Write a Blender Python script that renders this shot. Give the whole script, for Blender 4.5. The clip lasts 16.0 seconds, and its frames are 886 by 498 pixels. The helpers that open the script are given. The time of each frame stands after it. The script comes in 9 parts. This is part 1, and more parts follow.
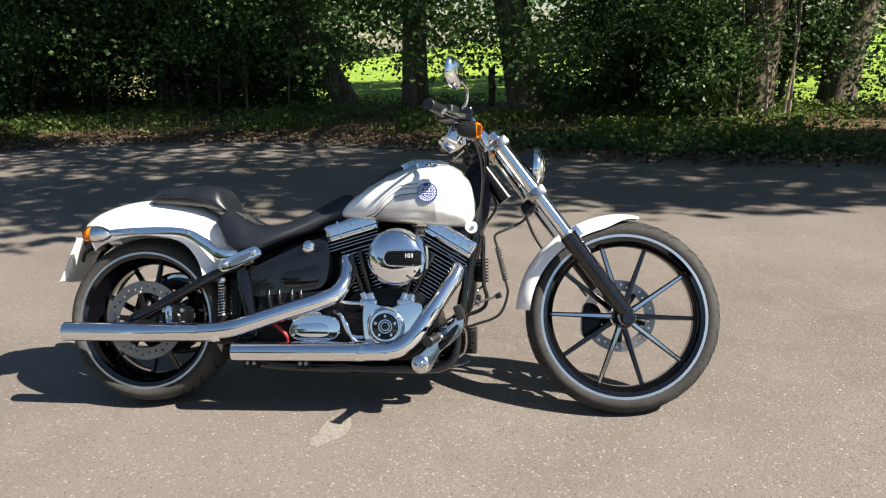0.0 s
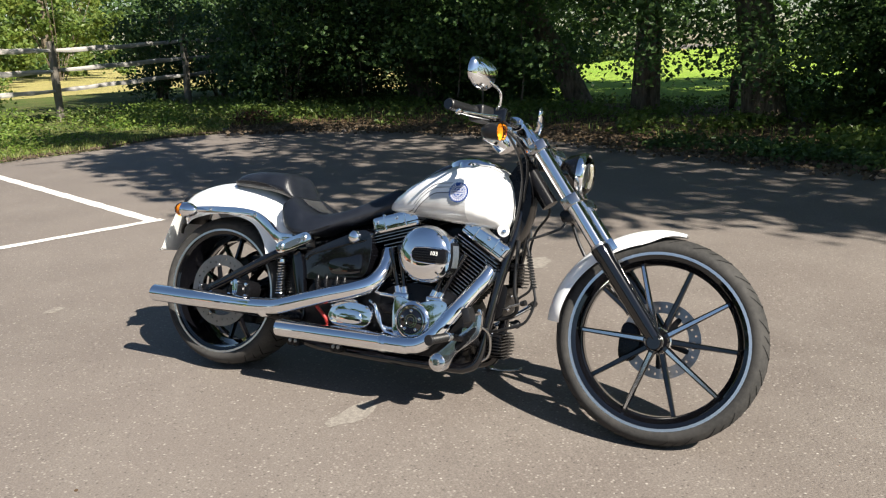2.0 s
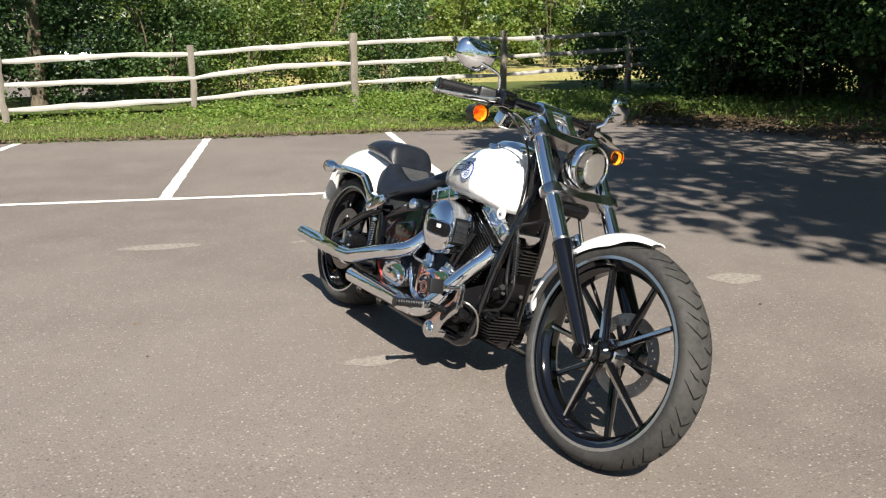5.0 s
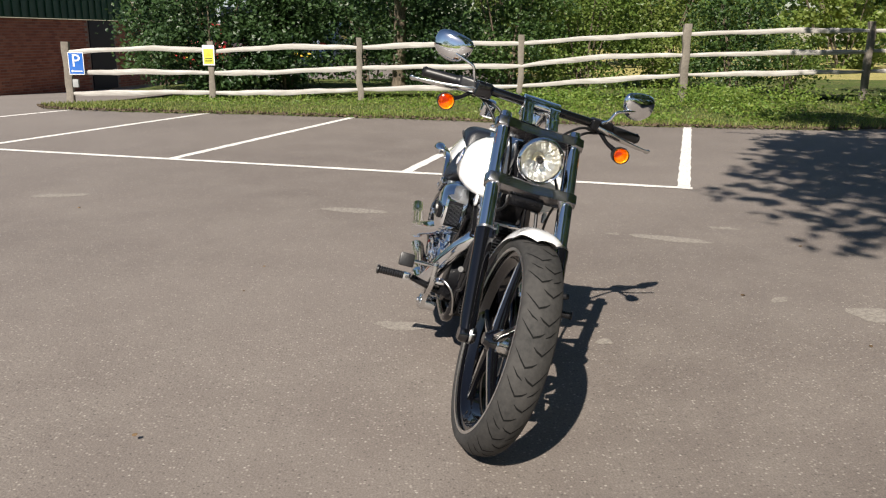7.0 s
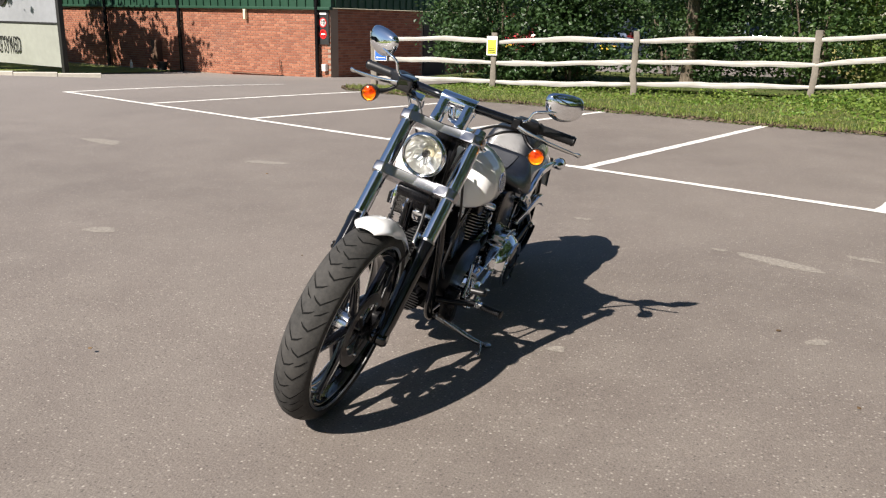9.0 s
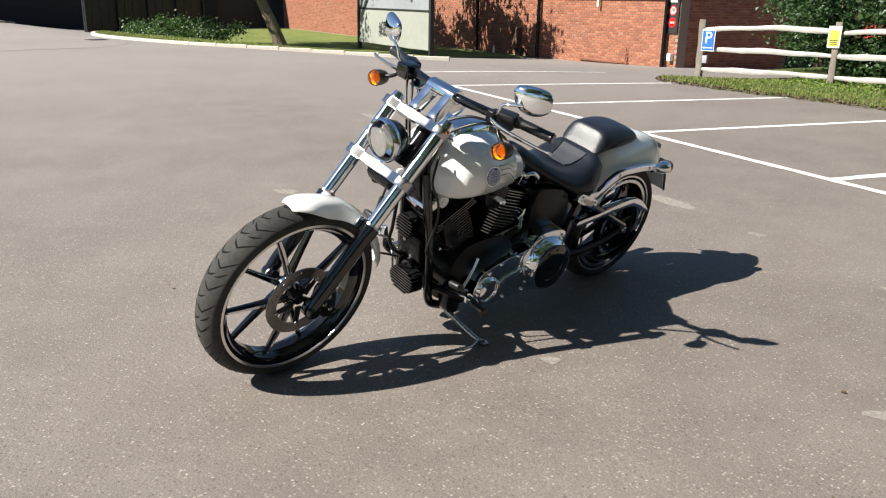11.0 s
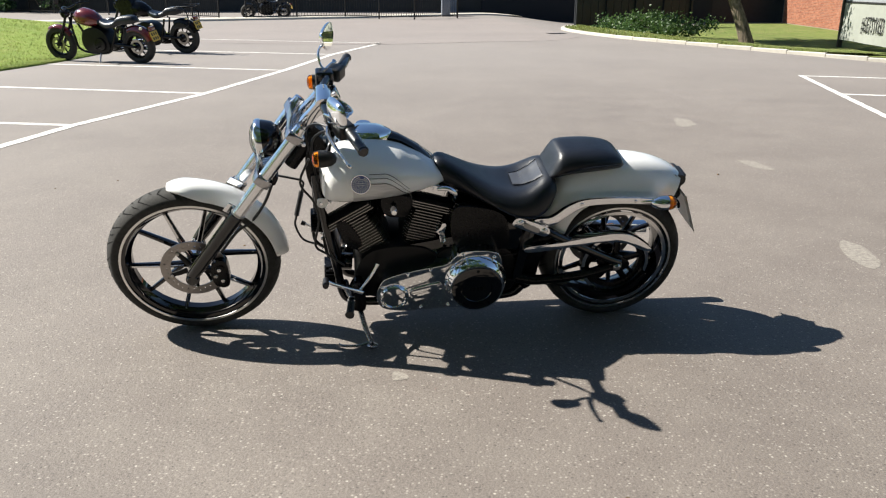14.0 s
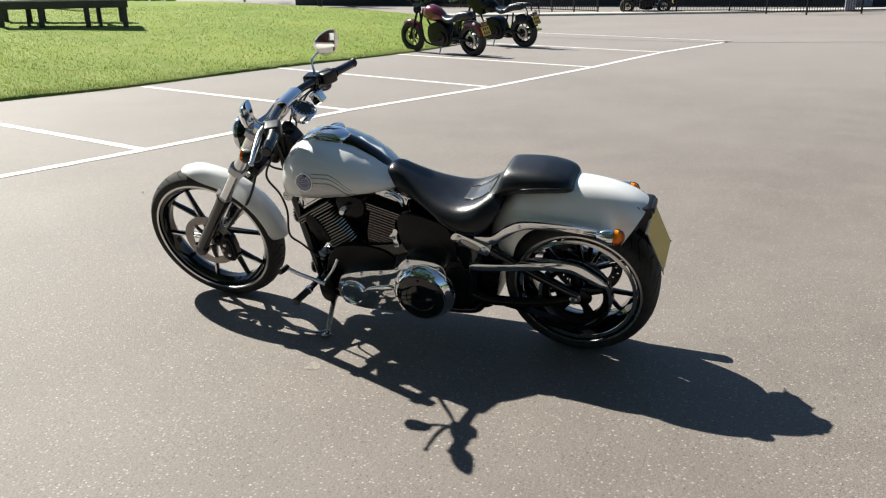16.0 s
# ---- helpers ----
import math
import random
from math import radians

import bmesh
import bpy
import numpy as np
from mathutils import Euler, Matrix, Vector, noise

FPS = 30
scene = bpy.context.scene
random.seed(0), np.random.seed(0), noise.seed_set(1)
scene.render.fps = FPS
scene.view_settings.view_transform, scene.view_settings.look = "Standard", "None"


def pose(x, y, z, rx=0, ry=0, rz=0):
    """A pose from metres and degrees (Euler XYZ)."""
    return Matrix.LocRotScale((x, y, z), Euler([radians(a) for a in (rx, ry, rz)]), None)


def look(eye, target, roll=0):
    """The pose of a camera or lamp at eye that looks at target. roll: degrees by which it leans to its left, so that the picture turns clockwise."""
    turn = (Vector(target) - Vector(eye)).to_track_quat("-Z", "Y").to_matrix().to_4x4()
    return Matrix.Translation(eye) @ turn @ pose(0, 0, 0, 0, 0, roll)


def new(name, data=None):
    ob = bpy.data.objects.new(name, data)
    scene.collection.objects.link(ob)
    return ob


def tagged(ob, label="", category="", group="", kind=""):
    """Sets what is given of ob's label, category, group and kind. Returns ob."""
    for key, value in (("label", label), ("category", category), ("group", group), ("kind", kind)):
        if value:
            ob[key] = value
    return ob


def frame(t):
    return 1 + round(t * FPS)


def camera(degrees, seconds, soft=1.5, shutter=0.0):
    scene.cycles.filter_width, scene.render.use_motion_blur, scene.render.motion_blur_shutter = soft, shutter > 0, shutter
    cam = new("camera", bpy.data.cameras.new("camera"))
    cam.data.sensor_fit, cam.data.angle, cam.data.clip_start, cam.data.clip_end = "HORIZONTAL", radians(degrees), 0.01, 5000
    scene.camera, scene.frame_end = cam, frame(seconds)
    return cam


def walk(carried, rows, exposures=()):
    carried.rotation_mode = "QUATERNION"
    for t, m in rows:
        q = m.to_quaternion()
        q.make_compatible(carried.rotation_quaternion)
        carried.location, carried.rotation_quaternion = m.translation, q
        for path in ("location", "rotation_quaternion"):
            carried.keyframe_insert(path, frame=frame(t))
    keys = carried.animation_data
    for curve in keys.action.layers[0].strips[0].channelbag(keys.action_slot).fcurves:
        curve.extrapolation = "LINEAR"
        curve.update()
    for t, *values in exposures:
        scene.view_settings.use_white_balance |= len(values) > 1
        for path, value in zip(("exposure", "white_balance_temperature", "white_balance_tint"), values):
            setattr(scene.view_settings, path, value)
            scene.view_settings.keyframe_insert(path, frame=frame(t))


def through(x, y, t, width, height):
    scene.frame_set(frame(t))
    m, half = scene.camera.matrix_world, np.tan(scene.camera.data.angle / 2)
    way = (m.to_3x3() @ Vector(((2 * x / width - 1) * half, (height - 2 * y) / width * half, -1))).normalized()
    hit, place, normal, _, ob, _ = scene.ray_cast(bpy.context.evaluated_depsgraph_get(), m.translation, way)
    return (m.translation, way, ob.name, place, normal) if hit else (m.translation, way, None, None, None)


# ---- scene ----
cam = camera(57.6, 16.0, 1.2, 0.0)
PATH = [
    (0, (1.468, -2.74, 1.254), (1.22, -0.819, 0.758), -1.9),
    (0.5, (1.616, -2.722, 1.27), (1.188, -0.831, 0.779), -1.7),
    (1, (1.83, -2.677, 1.271), (1.181, -0.848, 0.787), -1.6),
    (1.5, (2.029, -2.598, 1.243), (1.246, -0.822, 0.759), -1.5),
    (2, (2.208, -2.514, 1.24), (1.348, -0.775, 0.755), -1.3),
    (2.5, (2.426, -2.451, 1.24), (1.468, -0.764, 0.755), -1.1),
    (3, (2.64, -2.351, 1.236), (1.51, -0.772, 0.755), -0.9),
    (3.2, (2.718, -2.291, 1.228), (1.524, -0.76, 0.748), -0.9),
    (5.3, (3.556, -1.375, 1.176), (1.8, -0.549, 0.692), 0.2),
    (5.5, (3.628, -1.259, 1.172), (1.831, -0.525, 0.69), 0.3),
    (6, (3.768, -0.96, 1.175), (1.896, -0.462, 0.677), 0.4),
    (6.5, (3.878, -0.611, 1.186), (1.961, -0.345, 0.68), 0.5),
    (7, (3.985, -0.274, 1.195), (2.054, -0.203, 0.681), 0.6),
    (7.5, (4.015, 0.087, 1.196), (2.088, -0.028, 0.674), 0.7),
    (8, (4.056, 0.488, 1.215), (2.155, 0.169, 0.685), 0.8),
    (8.5, (3.962, 0.839, 1.218), (2.114, 0.299, 0.679), 1.0),
    (9, (3.848, 1.193, 1.233), (2.068, 0.463, 0.688), 1.2),
    (9.5, (3.724, 1.509, 1.237), (2.037, 0.588, 0.683), 1.3),
    (10, (3.517, 1.774, 1.233), (1.959, 0.654, 0.669), 1.2),
    (12.3, (2.281, 2.833, 1.291), (1.486, 1.1, 0.686), 0.8),
    (12.5, (2.144, 2.9, 1.292), (1.426, 1.134, 0.689), 0.7),
    (13, (1.767, 3.044, 1.314), (1.209, 1.222, 0.707), 0.5),
    (13.5, (1.397, 3.114, 1.329), (1.004, 1.251, 0.718), 0.4),
    (14, (1.055, 3.139, 1.342), (0.867, 1.246, 0.725), 0.2),
    (14.5, (0.667, 3.155, 1.357), (0.733, 1.254, 0.738), 0.1),
    (15, (0.234, 3.076, 1.368), (0.512, 1.196, 0.743), -0.1),
    (15.5, (-0.183, 3.0, 1.391), (0.299, 1.162, 0.766), -0.4),
    (16, (-0.588, 2.893, 1.396), (0.138, 1.138, 0.767), -0.6),
]
EXPOSURES = [(0.0, 1.25, 6640, 10), (2.0, 1.14, 6590, 10), (3.0, 1.14, 6540, 10), (5.5, 1.06, 6560, 10), (6.5, 0.89, 6600, 11), (7.5, 0.68, 6610, 13), (8.2, 0.93, 6600, 13.5), (9.0, 0.94, 6530, 13), (10.0, 1.05, 6450, 10), (12.5, 1.18, 6400, 9), (14.5, 1.17, 6360, 8), (16.0, 1.01, 6360, 7)]
walk(cam, [(t, look(eye, target, roll)) for t, eye, target, roll in PATH], EXPOSURES)


# ---- light ----
SUN_WAY = Vector((-1.0, 0.388, -1.0)).normalized()
world = bpy.data.worlds.new("sky")
scene.world = world
world.use_nodes = True
sky = world.node_tree.nodes.new("ShaderNodeTexSky")
sky.sky_type, sky.sun_disc = "NISHITA", False
sky.sun_elevation = math.asin(-SUN_WAY.z)
sky.sun_rotation = math.atan2(-SUN_WAY.x, -SUN_WAY.y)
sky.air_density, sky.dust_density, sky.ozone_density = 1.15, 0.3, 3.0
world.node_tree.links.new(sky.outputs[0], world.node_tree.nodes["Background"].inputs[0])
world.node_tree.nodes["Background"].inputs[1].default_value = 0.047
sun = new("sun", bpy.data.lights.new("sun", "SUN"))
sun.data.energy, sun.data.angle, sun.data.color = 5.2, radians(0.53), (1.0, 0.94, 0.84)
sun.matrix_world = look((0, 0, 30), Vector((0, 0, 30)) + SUN_WAY)

rng = np.random.default_rng(7)


# ---- materials ----
class Mat:
    """A small builder for node materials."""

    def __init__(self, name, color=(0.5, 0.5, 0.5), rough=0.5, metal=0.0, coat=0.0, spec=0.5):
        self.m = bpy.data.materials.new(name)
        self.m.use_nodes = True
        self.t = self.m.node_tree
        self.b = self.t.nodes["Principled BSDF"]
        self.b.inputs["Base Color"].default_value = (*color, 1)
        self.b.inputs["Roughness"].default_value = rough
        self.b.inputs["Metallic"].default_value = metal
        self.b.inputs["Coat Weight"].default_value = coat
        self.b.inputs["Coat Roughness"].default_value = 0.03
        self.b.inputs["Specular IOR Level"].default_value = spec
        self.co = None

    def node(self, kind, **values):
        n = self.t.nodes.new(kind)
        for key, value in values.items():
            n.inputs[key.replace("_", " ")].default_value = value
        return n

    def link(self, a, b):
        self.t.links.new(a, b)
        return self

    def coords(self, world_space=False):
        if world_space:
            return self.t.nodes.new("ShaderNodeNewGeometry").outputs["Position"]
        return self.t.nodes.new("ShaderNodeTexCoord").outputs["Object"]

    def noise(self, scale, detail=4.0, rough=0.6, world_space=True, stretch=None):
        n = self.node("ShaderNodeTexNoise", Scale=scale, Detail=detail, Roughness=rough)
        co = self.coords(world_space)
        if stretch:
            mp = self.node("ShaderNodeMapping", Scale=stretch)
            self.link(co, mp.inputs["Vector"])
            co = mp.outputs[0]
        self.link(co, n.inputs["Vector"])
        return n.outputs["Fac"]

    def cells(self, scale, world_space=True):
        n = self.node("ShaderNodeTexVoronoi", Scale=scale)
        self.link(self.coords(world_space), n.inputs["Vector"])
        return n

    def ramp(self, fac, stops, smooth=False):
        r = self.t.nodes.new("ShaderNodeValToRGB")
        e = r.color_ramp.elements
        while len(e) < len(stops):
            e.new(0.5)
        for k, (p, c) in zip(e, stops):
            k.position, k.color = p, (*c, 1) if len(c) == 3 else c
        if smooth:
            r.color_ramp.interpolation = "EASE"
        self.link(fac, r.inputs[0])
        return r.outputs[0]

    def mix(self, fac, a, b, how="MIX"):
        n = self.t.nodes.new("ShaderNodeMix")
        n.data_type, n.blend_type = "RGBA", how
        for k, v in ((0, fac), (6, a), (7, b)):
            if isinstance(v, (int, float)):
                n.inputs[k].default_value = v
            elif isinstance(v, tuple):
                n.inputs[k].default_value = (*v, 1)
            else:
                self.link(v, n.inputs[k])
        return n.outputs[2]

    def color(self, out):
        return self.link(out, self.b.inputs["Base Color"])

    def rough(self, fac, lo, hi):
        n = self.node("ShaderNodeMapRange")
        n.inputs["To Min"].default_value, n.inputs["To Max"].default_value = lo, hi
        self.link(fac, n.inputs["Value"])
        return self.link(n.outputs[0], self.b.inputs["Roughness"])

    def bump(self, fac, strength=0.3, distance=0.01, under=None):
        n = self.node("ShaderNodeBump", Strength=strength, Distance=distance)
        self.link(fac, n.inputs["Height"])
        if under is not None:
            self.link(under, n.inputs["Normal"])
        self.link(n.outputs[0], self.b.inputs["Normal"])
        return n.outputs[0]


def plain(name, color, rough=0.5, metal=0.0, coat=0.0, grain=120.0, amount=0.12, bump=0.0, spec=0.5):
    """A material with slight variation of tone and gloss at two scales."""
    q = Mat(name, color, rough, metal, coat, spec)
    fine, broad = q.noise(grain, 3.0, world_space=False), q.noise(grain / 14, 3.0, world_space=False)
    dark = tuple(c * (1 - amount) for c in color)
    lite = tuple(min(1.0, c * (1 + amount)) for c in color)
    q.color(q.mix(0.5, q.ramp(broad, [(0.3, dark), (0.7, lite)]), q.ramp(fine, [(0.3, dark), (0.7, lite)])))
    q.rough(broad, max(0.02, rough - 0.06), min(1.0, rough + 0.06))
    if bump:
        q.bump(fine, bump, 0.002)
    return q.m


def leafy(name, tones, rough=0.45, through=0.35):
    """Leaves: tones vary leaf by leaf; part of the light passes through."""
    q = Mat(name, tones[0], rough)
    geo = q.t.nodes.new("ShaderNodeNewGeometry")
    stops = [(i / max(1, len(tones) - 1), c) for i, c in enumerate(tones)]
    col = q.ramp(geo.outputs["Random Per Island"], stops)
    big = q.noise(0.9, 2.0)
    col = q.mix(q.ramp(big, [(0.35, (0, 0, 0)), (0.65, (0.5, 0.5, 0.5))]), col, tuple(c * 0.6 for c in tones[-1]))
    q.color(col)
    tr = q.t.nodes.new("ShaderNodeBsdfTranslucent")
    q.link(col, tr.inputs[0])
    mx = q.node("ShaderNodeMixShader", Fac=through)
    out = q.t.nodes["Material Output"]
    q.link(q.b.outputs[0], mx.inputs[1]).link(tr.outputs[0], mx.inputs[2]).link(mx.outputs[0], out.inputs[0])
    return q.m


def make_asphalt(name="asphalt", tint=(1.0, 1.0, 1.0)):
    q = Mat(name, rough=0.85, spec=0.6)
    broad = q.noise(0.35, 5.0)
    mid = q.noise(2.2, 5.0, 0.7)
    fine = q.noise(160.0, 4.0, 0.75)
    base = q.ramp(broad, [(0.3, (0.105, 0.088, 0.077)), (0.7, (0.150, 0.128, 0.112))])
    base = q.mix(q.ramp(mid, [(0.42, (0, 0, 0)), (0.72, (0.45, 0.45, 0.45))]), base, (0.175, 0.155, 0.135))
    base = q.mix(0.55, base, q.ramp(fine, [(0.3, (0.25, 0.25, 0.25)), (0.7, (1.0, 1.0, 1.0))]), "OVERLAY")
    stone = q.cells(85.0)
    light = q.ramp(stone.outputs["Color"], [(0.62, (0, 0, 0)), (0.86, (1, 1, 1))])
    core = q.ramp(stone.outputs["Distance"], [(0.16, (1, 1, 1)), (0.46, (0, 0, 0))])
    base = q.mix(q.mix(1.0, light, core, "MULTIPLY"), base, (0.315, 0.285, 0.25))
    pit = q.mix(1.0, q.ramp(stone.outputs["Color"], [(0.18, (0.75, 0.75, 0.75)), (0.30, (0, 0, 0))]), core, "MULTIPLY")
    base = q.mix(pit, base, (0.055, 0.045, 0.040))
    big = q.cells(38.0)
    fleck = q.mix(1.0, q.ramp(big.outputs["Color"], [(0.68, (0, 0, 0)), (0.80, (1, 1, 1))]), q.ramp(big.outputs["Distance"], [(0.08, (1, 1, 1)), (0.20, (0, 0, 0))]), "MULTIPLY")
    base = q.mix(fleck, base, (0.38, 0.35, 0.31))
    base = q.mix(1.0, base, tint, "MULTIPLY")
    # low-angle glare is put into the colour: the asphalt pales away from the trees
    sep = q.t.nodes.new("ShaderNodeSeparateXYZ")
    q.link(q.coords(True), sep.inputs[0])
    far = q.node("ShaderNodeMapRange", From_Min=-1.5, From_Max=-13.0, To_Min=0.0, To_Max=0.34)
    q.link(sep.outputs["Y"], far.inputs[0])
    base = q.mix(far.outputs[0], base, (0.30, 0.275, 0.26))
    q.color(base)
    q.rough(mid, 0.64, 0.84)
    n = q.bump(fine, 0.35, 0.004)
    q.bump(stone.outputs["Distance"], 0.3, 0.003, n)
    return q.m


def make_paint_line():
    q = Mat("road paint", rough=0.7)
    wear = q.noise(38.0, 6.0, 0.75)
    broad = q.noise(1.7, 3.0)
    col = q.mix(q.ramp(wear, [(0.36, (1, 1, 1)), (0.46, (0, 0, 0))]), (0.72, 0.70, 0.66), (0.24, 0.22, 0.20))
    q.color(q.mix(q.ramp(broad, [(0.4, (0, 0, 0)), (0.75, (0.3, 0.3, 0.3))]), col, (0.42, 0.40, 0.37)))
    q.bump(wear, 0.4, 0.003)
    return q.m


def make_patch():
    q = Mat("worn patch", rough=0.9)
    n = q.noise(45.0, 6.0, 0.8)
    q.color(q.ramp(n, [(0.35, (0.14, 0.125, 0.108)), (0.6, (0.265, 0.24, 0.21))]))
    edge = q.noise(9.0, 4.0)
    q.bump(n, 0.5, 0.004)
    return q.m


def make_turf(name, tones, dry):
    q = Mat(name, rough=0.9, spec=0.2)
    broad, mid, fine = q.noise(0.25, 4.0), q.noise(2.5, 5.0, 0.7), q.noise(55.0, 5.0, 0.8)
    a = q.ramp(broad, [(0.3, tones[0]), (0.7, tones[1])])
    a = q.mix(q.ramp(mid, [(0.45, (0, 0, 0)), (0.7, (0.7, 0.7, 0.7))]), a, dry)
    a = q.mix(0.8, a, q.ramp(fine, [(0.25, (0.15, 0.15, 0.15)), (0.75, (0.9, 0.9, 0.9))]), "OVERLAY")
    q.color(a)
    q.bump(fine, 0.9, 0.03)
    return q.m


def make_litter():
    q = Mat("leaf litter", rough=0.9, spec=0.2)
    c = q.cells(28.0)
    n = q.noise(30.0, 5.0, 0.8)
    a = q.ramp(c.outputs["Color"], [(0.2, (0.045, 0.030, 0.018)), (0.5, (0.10, 0.066, 0.038)), (0.85, (0.20, 0.135, 0.075))])
    q.color(q.mix(0.6, a, q.ramp(n, [(0.3, (0.2, 0.2, 0.2)), (0.7, (0.9, 0.9, 0.9))]), "OVERLAY"))
    q.bump(c.outputs["Distance"], 0.9, 0.03)
    return q.m


def make_bark():
    q = Mat("bark", rough=0.92, spec=0.2)
    n = q.noise(14.0, 6.0, 0.7, False, (1, 1, 0.22))
    m = q.noise(1.3, 3.0, 0.6, False)
    a = q.ramp(n, [(0.3, (0.030, 0.024, 0.017)), (0.7, (0.25, 0.20, 0.150))])
    q.color(q.mix(q.ramp(m, [(0.5, (0, 0, 0)), (0.75, (0.6, 0.6, 0.6))]), a, (0.06, 0.075, 0.03)))
    q.bump(n, 0.9, 0.05)
    return q.m


def make_fence_wood():
    q = Mat("weathered oak", rough=0.8, spec=0.3)
    n = q.noise(26.0, 6.0, 0.7, False, (1, 0.08, 1))
    m = q.noise(3.0, 4.0, 0.6, False)
    a = q.ramp(n, [(0.3, (0.25, 0.235, 0.215)), (0.7, (0.55, 0.535, 0.505))])
    q.color(q.mix(q.ramp(m, [(0.45, (0, 0, 0)), (0.75, (0.6, 0.6, 0.6))]), a, (0.33, 0.305, 0.27)))
    q.bump(n, 0.6, 0.01)
    return q.m


def make_brick():
    q = Mat("red brick", rough=0.85)
    info = q.t.nodes.new("ShaderNodeObjectInfo")
    n = q.noise(30.0, 5.0, 0.7)
    m = q.noise(0.6, 4.0, 0.6)
    a = q.ramp(info.outputs["Random"], [(0.0, (0.19, 0.064, 0.036)), (0.5, (0.255, 0.092, 0.050)), (1.0, (0.31, 0.125, 0.071))])
    a = q.mix(0.5, a, q.ramp(n, [(0.3, (0.3, 0.3, 0.3)), (0.7, (0.8, 0.8, 0.8))]), "OVERLAY")
    q.color(q.mix(q.ramp(m, [(0.55, (0, 0, 0)), (0.8, (0.35, 0.35, 0.35))]), a, (0.16, 0.10, 0.08)))
    q.bump(n, 0.5, 0.004)
    return q.m


def make_mortar_brick():
    """The joined rest of the brickwork: tone varies brick by brick."""
    q = Mat("red brick joined", rough=0.85)
    geo = q.t.nodes.new("ShaderNodeNewGeometry")
    n = q.noise(30.0, 5.0, 0.7)
    m = q.noise(0.6, 4.0, 0.6)
    a = q.ramp(geo.outputs["Random Per Island"], [(0.0, (0.19, 0.064, 0.036)), (0.5, (0.255, 0.092, 0.050)), (1.0, (0.31, 0.125, 0.071))])
    a = q.mix(0.5, a, q.ramp(n, [(0.3, (0.3, 0.3, 0.3)), (0.7, (0.8, 0.8, 0.8))]), "OVERLAY")
    q.color(q.mix(q.ramp(m, [(0.55, (0, 0, 0)), (0.8, (0.35, 0.35, 0.35))]), a, (0.16, 0.10, 0.08)))
    q.bump(n, 0.5, 0.004)
    return q.m


def make_pearl():
    q = Mat("pearl white paint", (0.82, 0.82, 0.82), 0.14, 0.0, 1.0)
    n = q.noise(900.0, 2.0, 0.5, False)
    q.color(q.ramp(n, [(0.35, (0.82, 0.82, 0.82)), (0.65, (0.90, 0.90, 0.89))]))
    return q.m


def make_silver():
    q = Mat("brushed silver graphic", (0.6, 0.6, 0.6), 0.32, 0.30, 0.8)
    n = q.noise(60.0, 4.0, 0.6, False, (0.1, 1, 3))
    q.color(q.ramp(n, [(0.3, (0.46, 0.46, 0.465)), (0.7, (0.62, 0.62, 0.62))]))
    return q.m


def make_chrome():
    q = Mat("chrome", (0.86, 0.88, 0.91), 0.04, 1.0)
    n = q.noise(22.0, 4.0, 0.6, False)
    q.rough(n, 0.015, 0.05)
    q.b.inputs["Coat Weight"].default_value = 0.5
    q.b.inputs["Coat Roughness"].default_value = 0.16
    return q.m


def make_leather():
    q = Mat("black leather", (0.018, 0.018, 0.019), 0.42, 0.0, 0.06, spec=0.42)
    c = q.cells(420.0, False)
    n = q.noise(12.0, 4.0, 0.6, False)
    q.color(q.ramp(n, [(0.3, (0.007, 0.0085, 0.013)), (0.7, (0.013, 0.0155, 0.022))]))
    q.rough(n, 0.29, 0.41)
    q.bump(c.outputs["Distance"], 0.25, 0.0015)
    return q.m


def make_rubber():
    q = Mat("tyre rubber", (0.03, 0.03, 0.03), 0.8, spec=0.3)
    n, m = q.noise(60.0, 5.0, 0.7, False), q.noise(7.0, 3.0, 0.6, False)
    a = q.ramp(n, [(0.3, (0.020, 0.020, 0.0195)), (0.7, (0.044, 0.042, 0.040))])
    q.color(q.mix(q.ramp(m, [(0.45, (0, 0, 0)), (0.75, (0.5, 0.5, 0.5))]), a, (0.066, 0.062, 0.058)))
    q.bump(n, 0.3, 0.002)
    return q.m


def make_glass(name, color, rough=0.05):
    """A thin pane or lens: tinted see-through, with a gloss that follows Fresnel."""
    q = Mat(name, color, rough)
    clear = q.t.nodes.new("ShaderNodeBsdfTransparent")
    clear.inputs[0].default_value = (*color, 1)
    gloss = q.node("ShaderNodeBsdfGlossy", Roughness=rough)
    fres = q.node("ShaderNodeFresnel", IOR=1.5)
    mx = q.t.nodes.new("ShaderNodeMixShader")
    q.link(fres.outputs[0], mx.inputs[0]).link(clear.outputs[0], mx.inputs[1]).link(gloss.outputs[0], mx.inputs[2])
    q.link(mx.outputs[0], q.t.nodes["Material Output"].inputs[0])
    return q.m


ROADTAR = make_asphalt("road asphalt", (1.12, 1.08, 1.10))
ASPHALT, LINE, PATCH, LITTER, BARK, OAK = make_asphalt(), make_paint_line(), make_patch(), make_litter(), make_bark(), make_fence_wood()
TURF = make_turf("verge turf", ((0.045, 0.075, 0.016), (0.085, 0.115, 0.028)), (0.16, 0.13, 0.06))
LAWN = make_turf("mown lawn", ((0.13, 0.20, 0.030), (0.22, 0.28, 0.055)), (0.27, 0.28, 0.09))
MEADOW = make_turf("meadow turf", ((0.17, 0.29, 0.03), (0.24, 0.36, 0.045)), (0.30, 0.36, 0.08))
ISLEGRASS = make_turf("rough island grass", ((0.085, 0.125, 0.028), (0.15, 0.185, 0.045)), (0.23, 0.20, 0.09))
HAY = make_turf("dry field", ((0.27, 0.255, 0.085), (0.34, 0.295, 0.11)), (0.40, 0.32, 0.15))
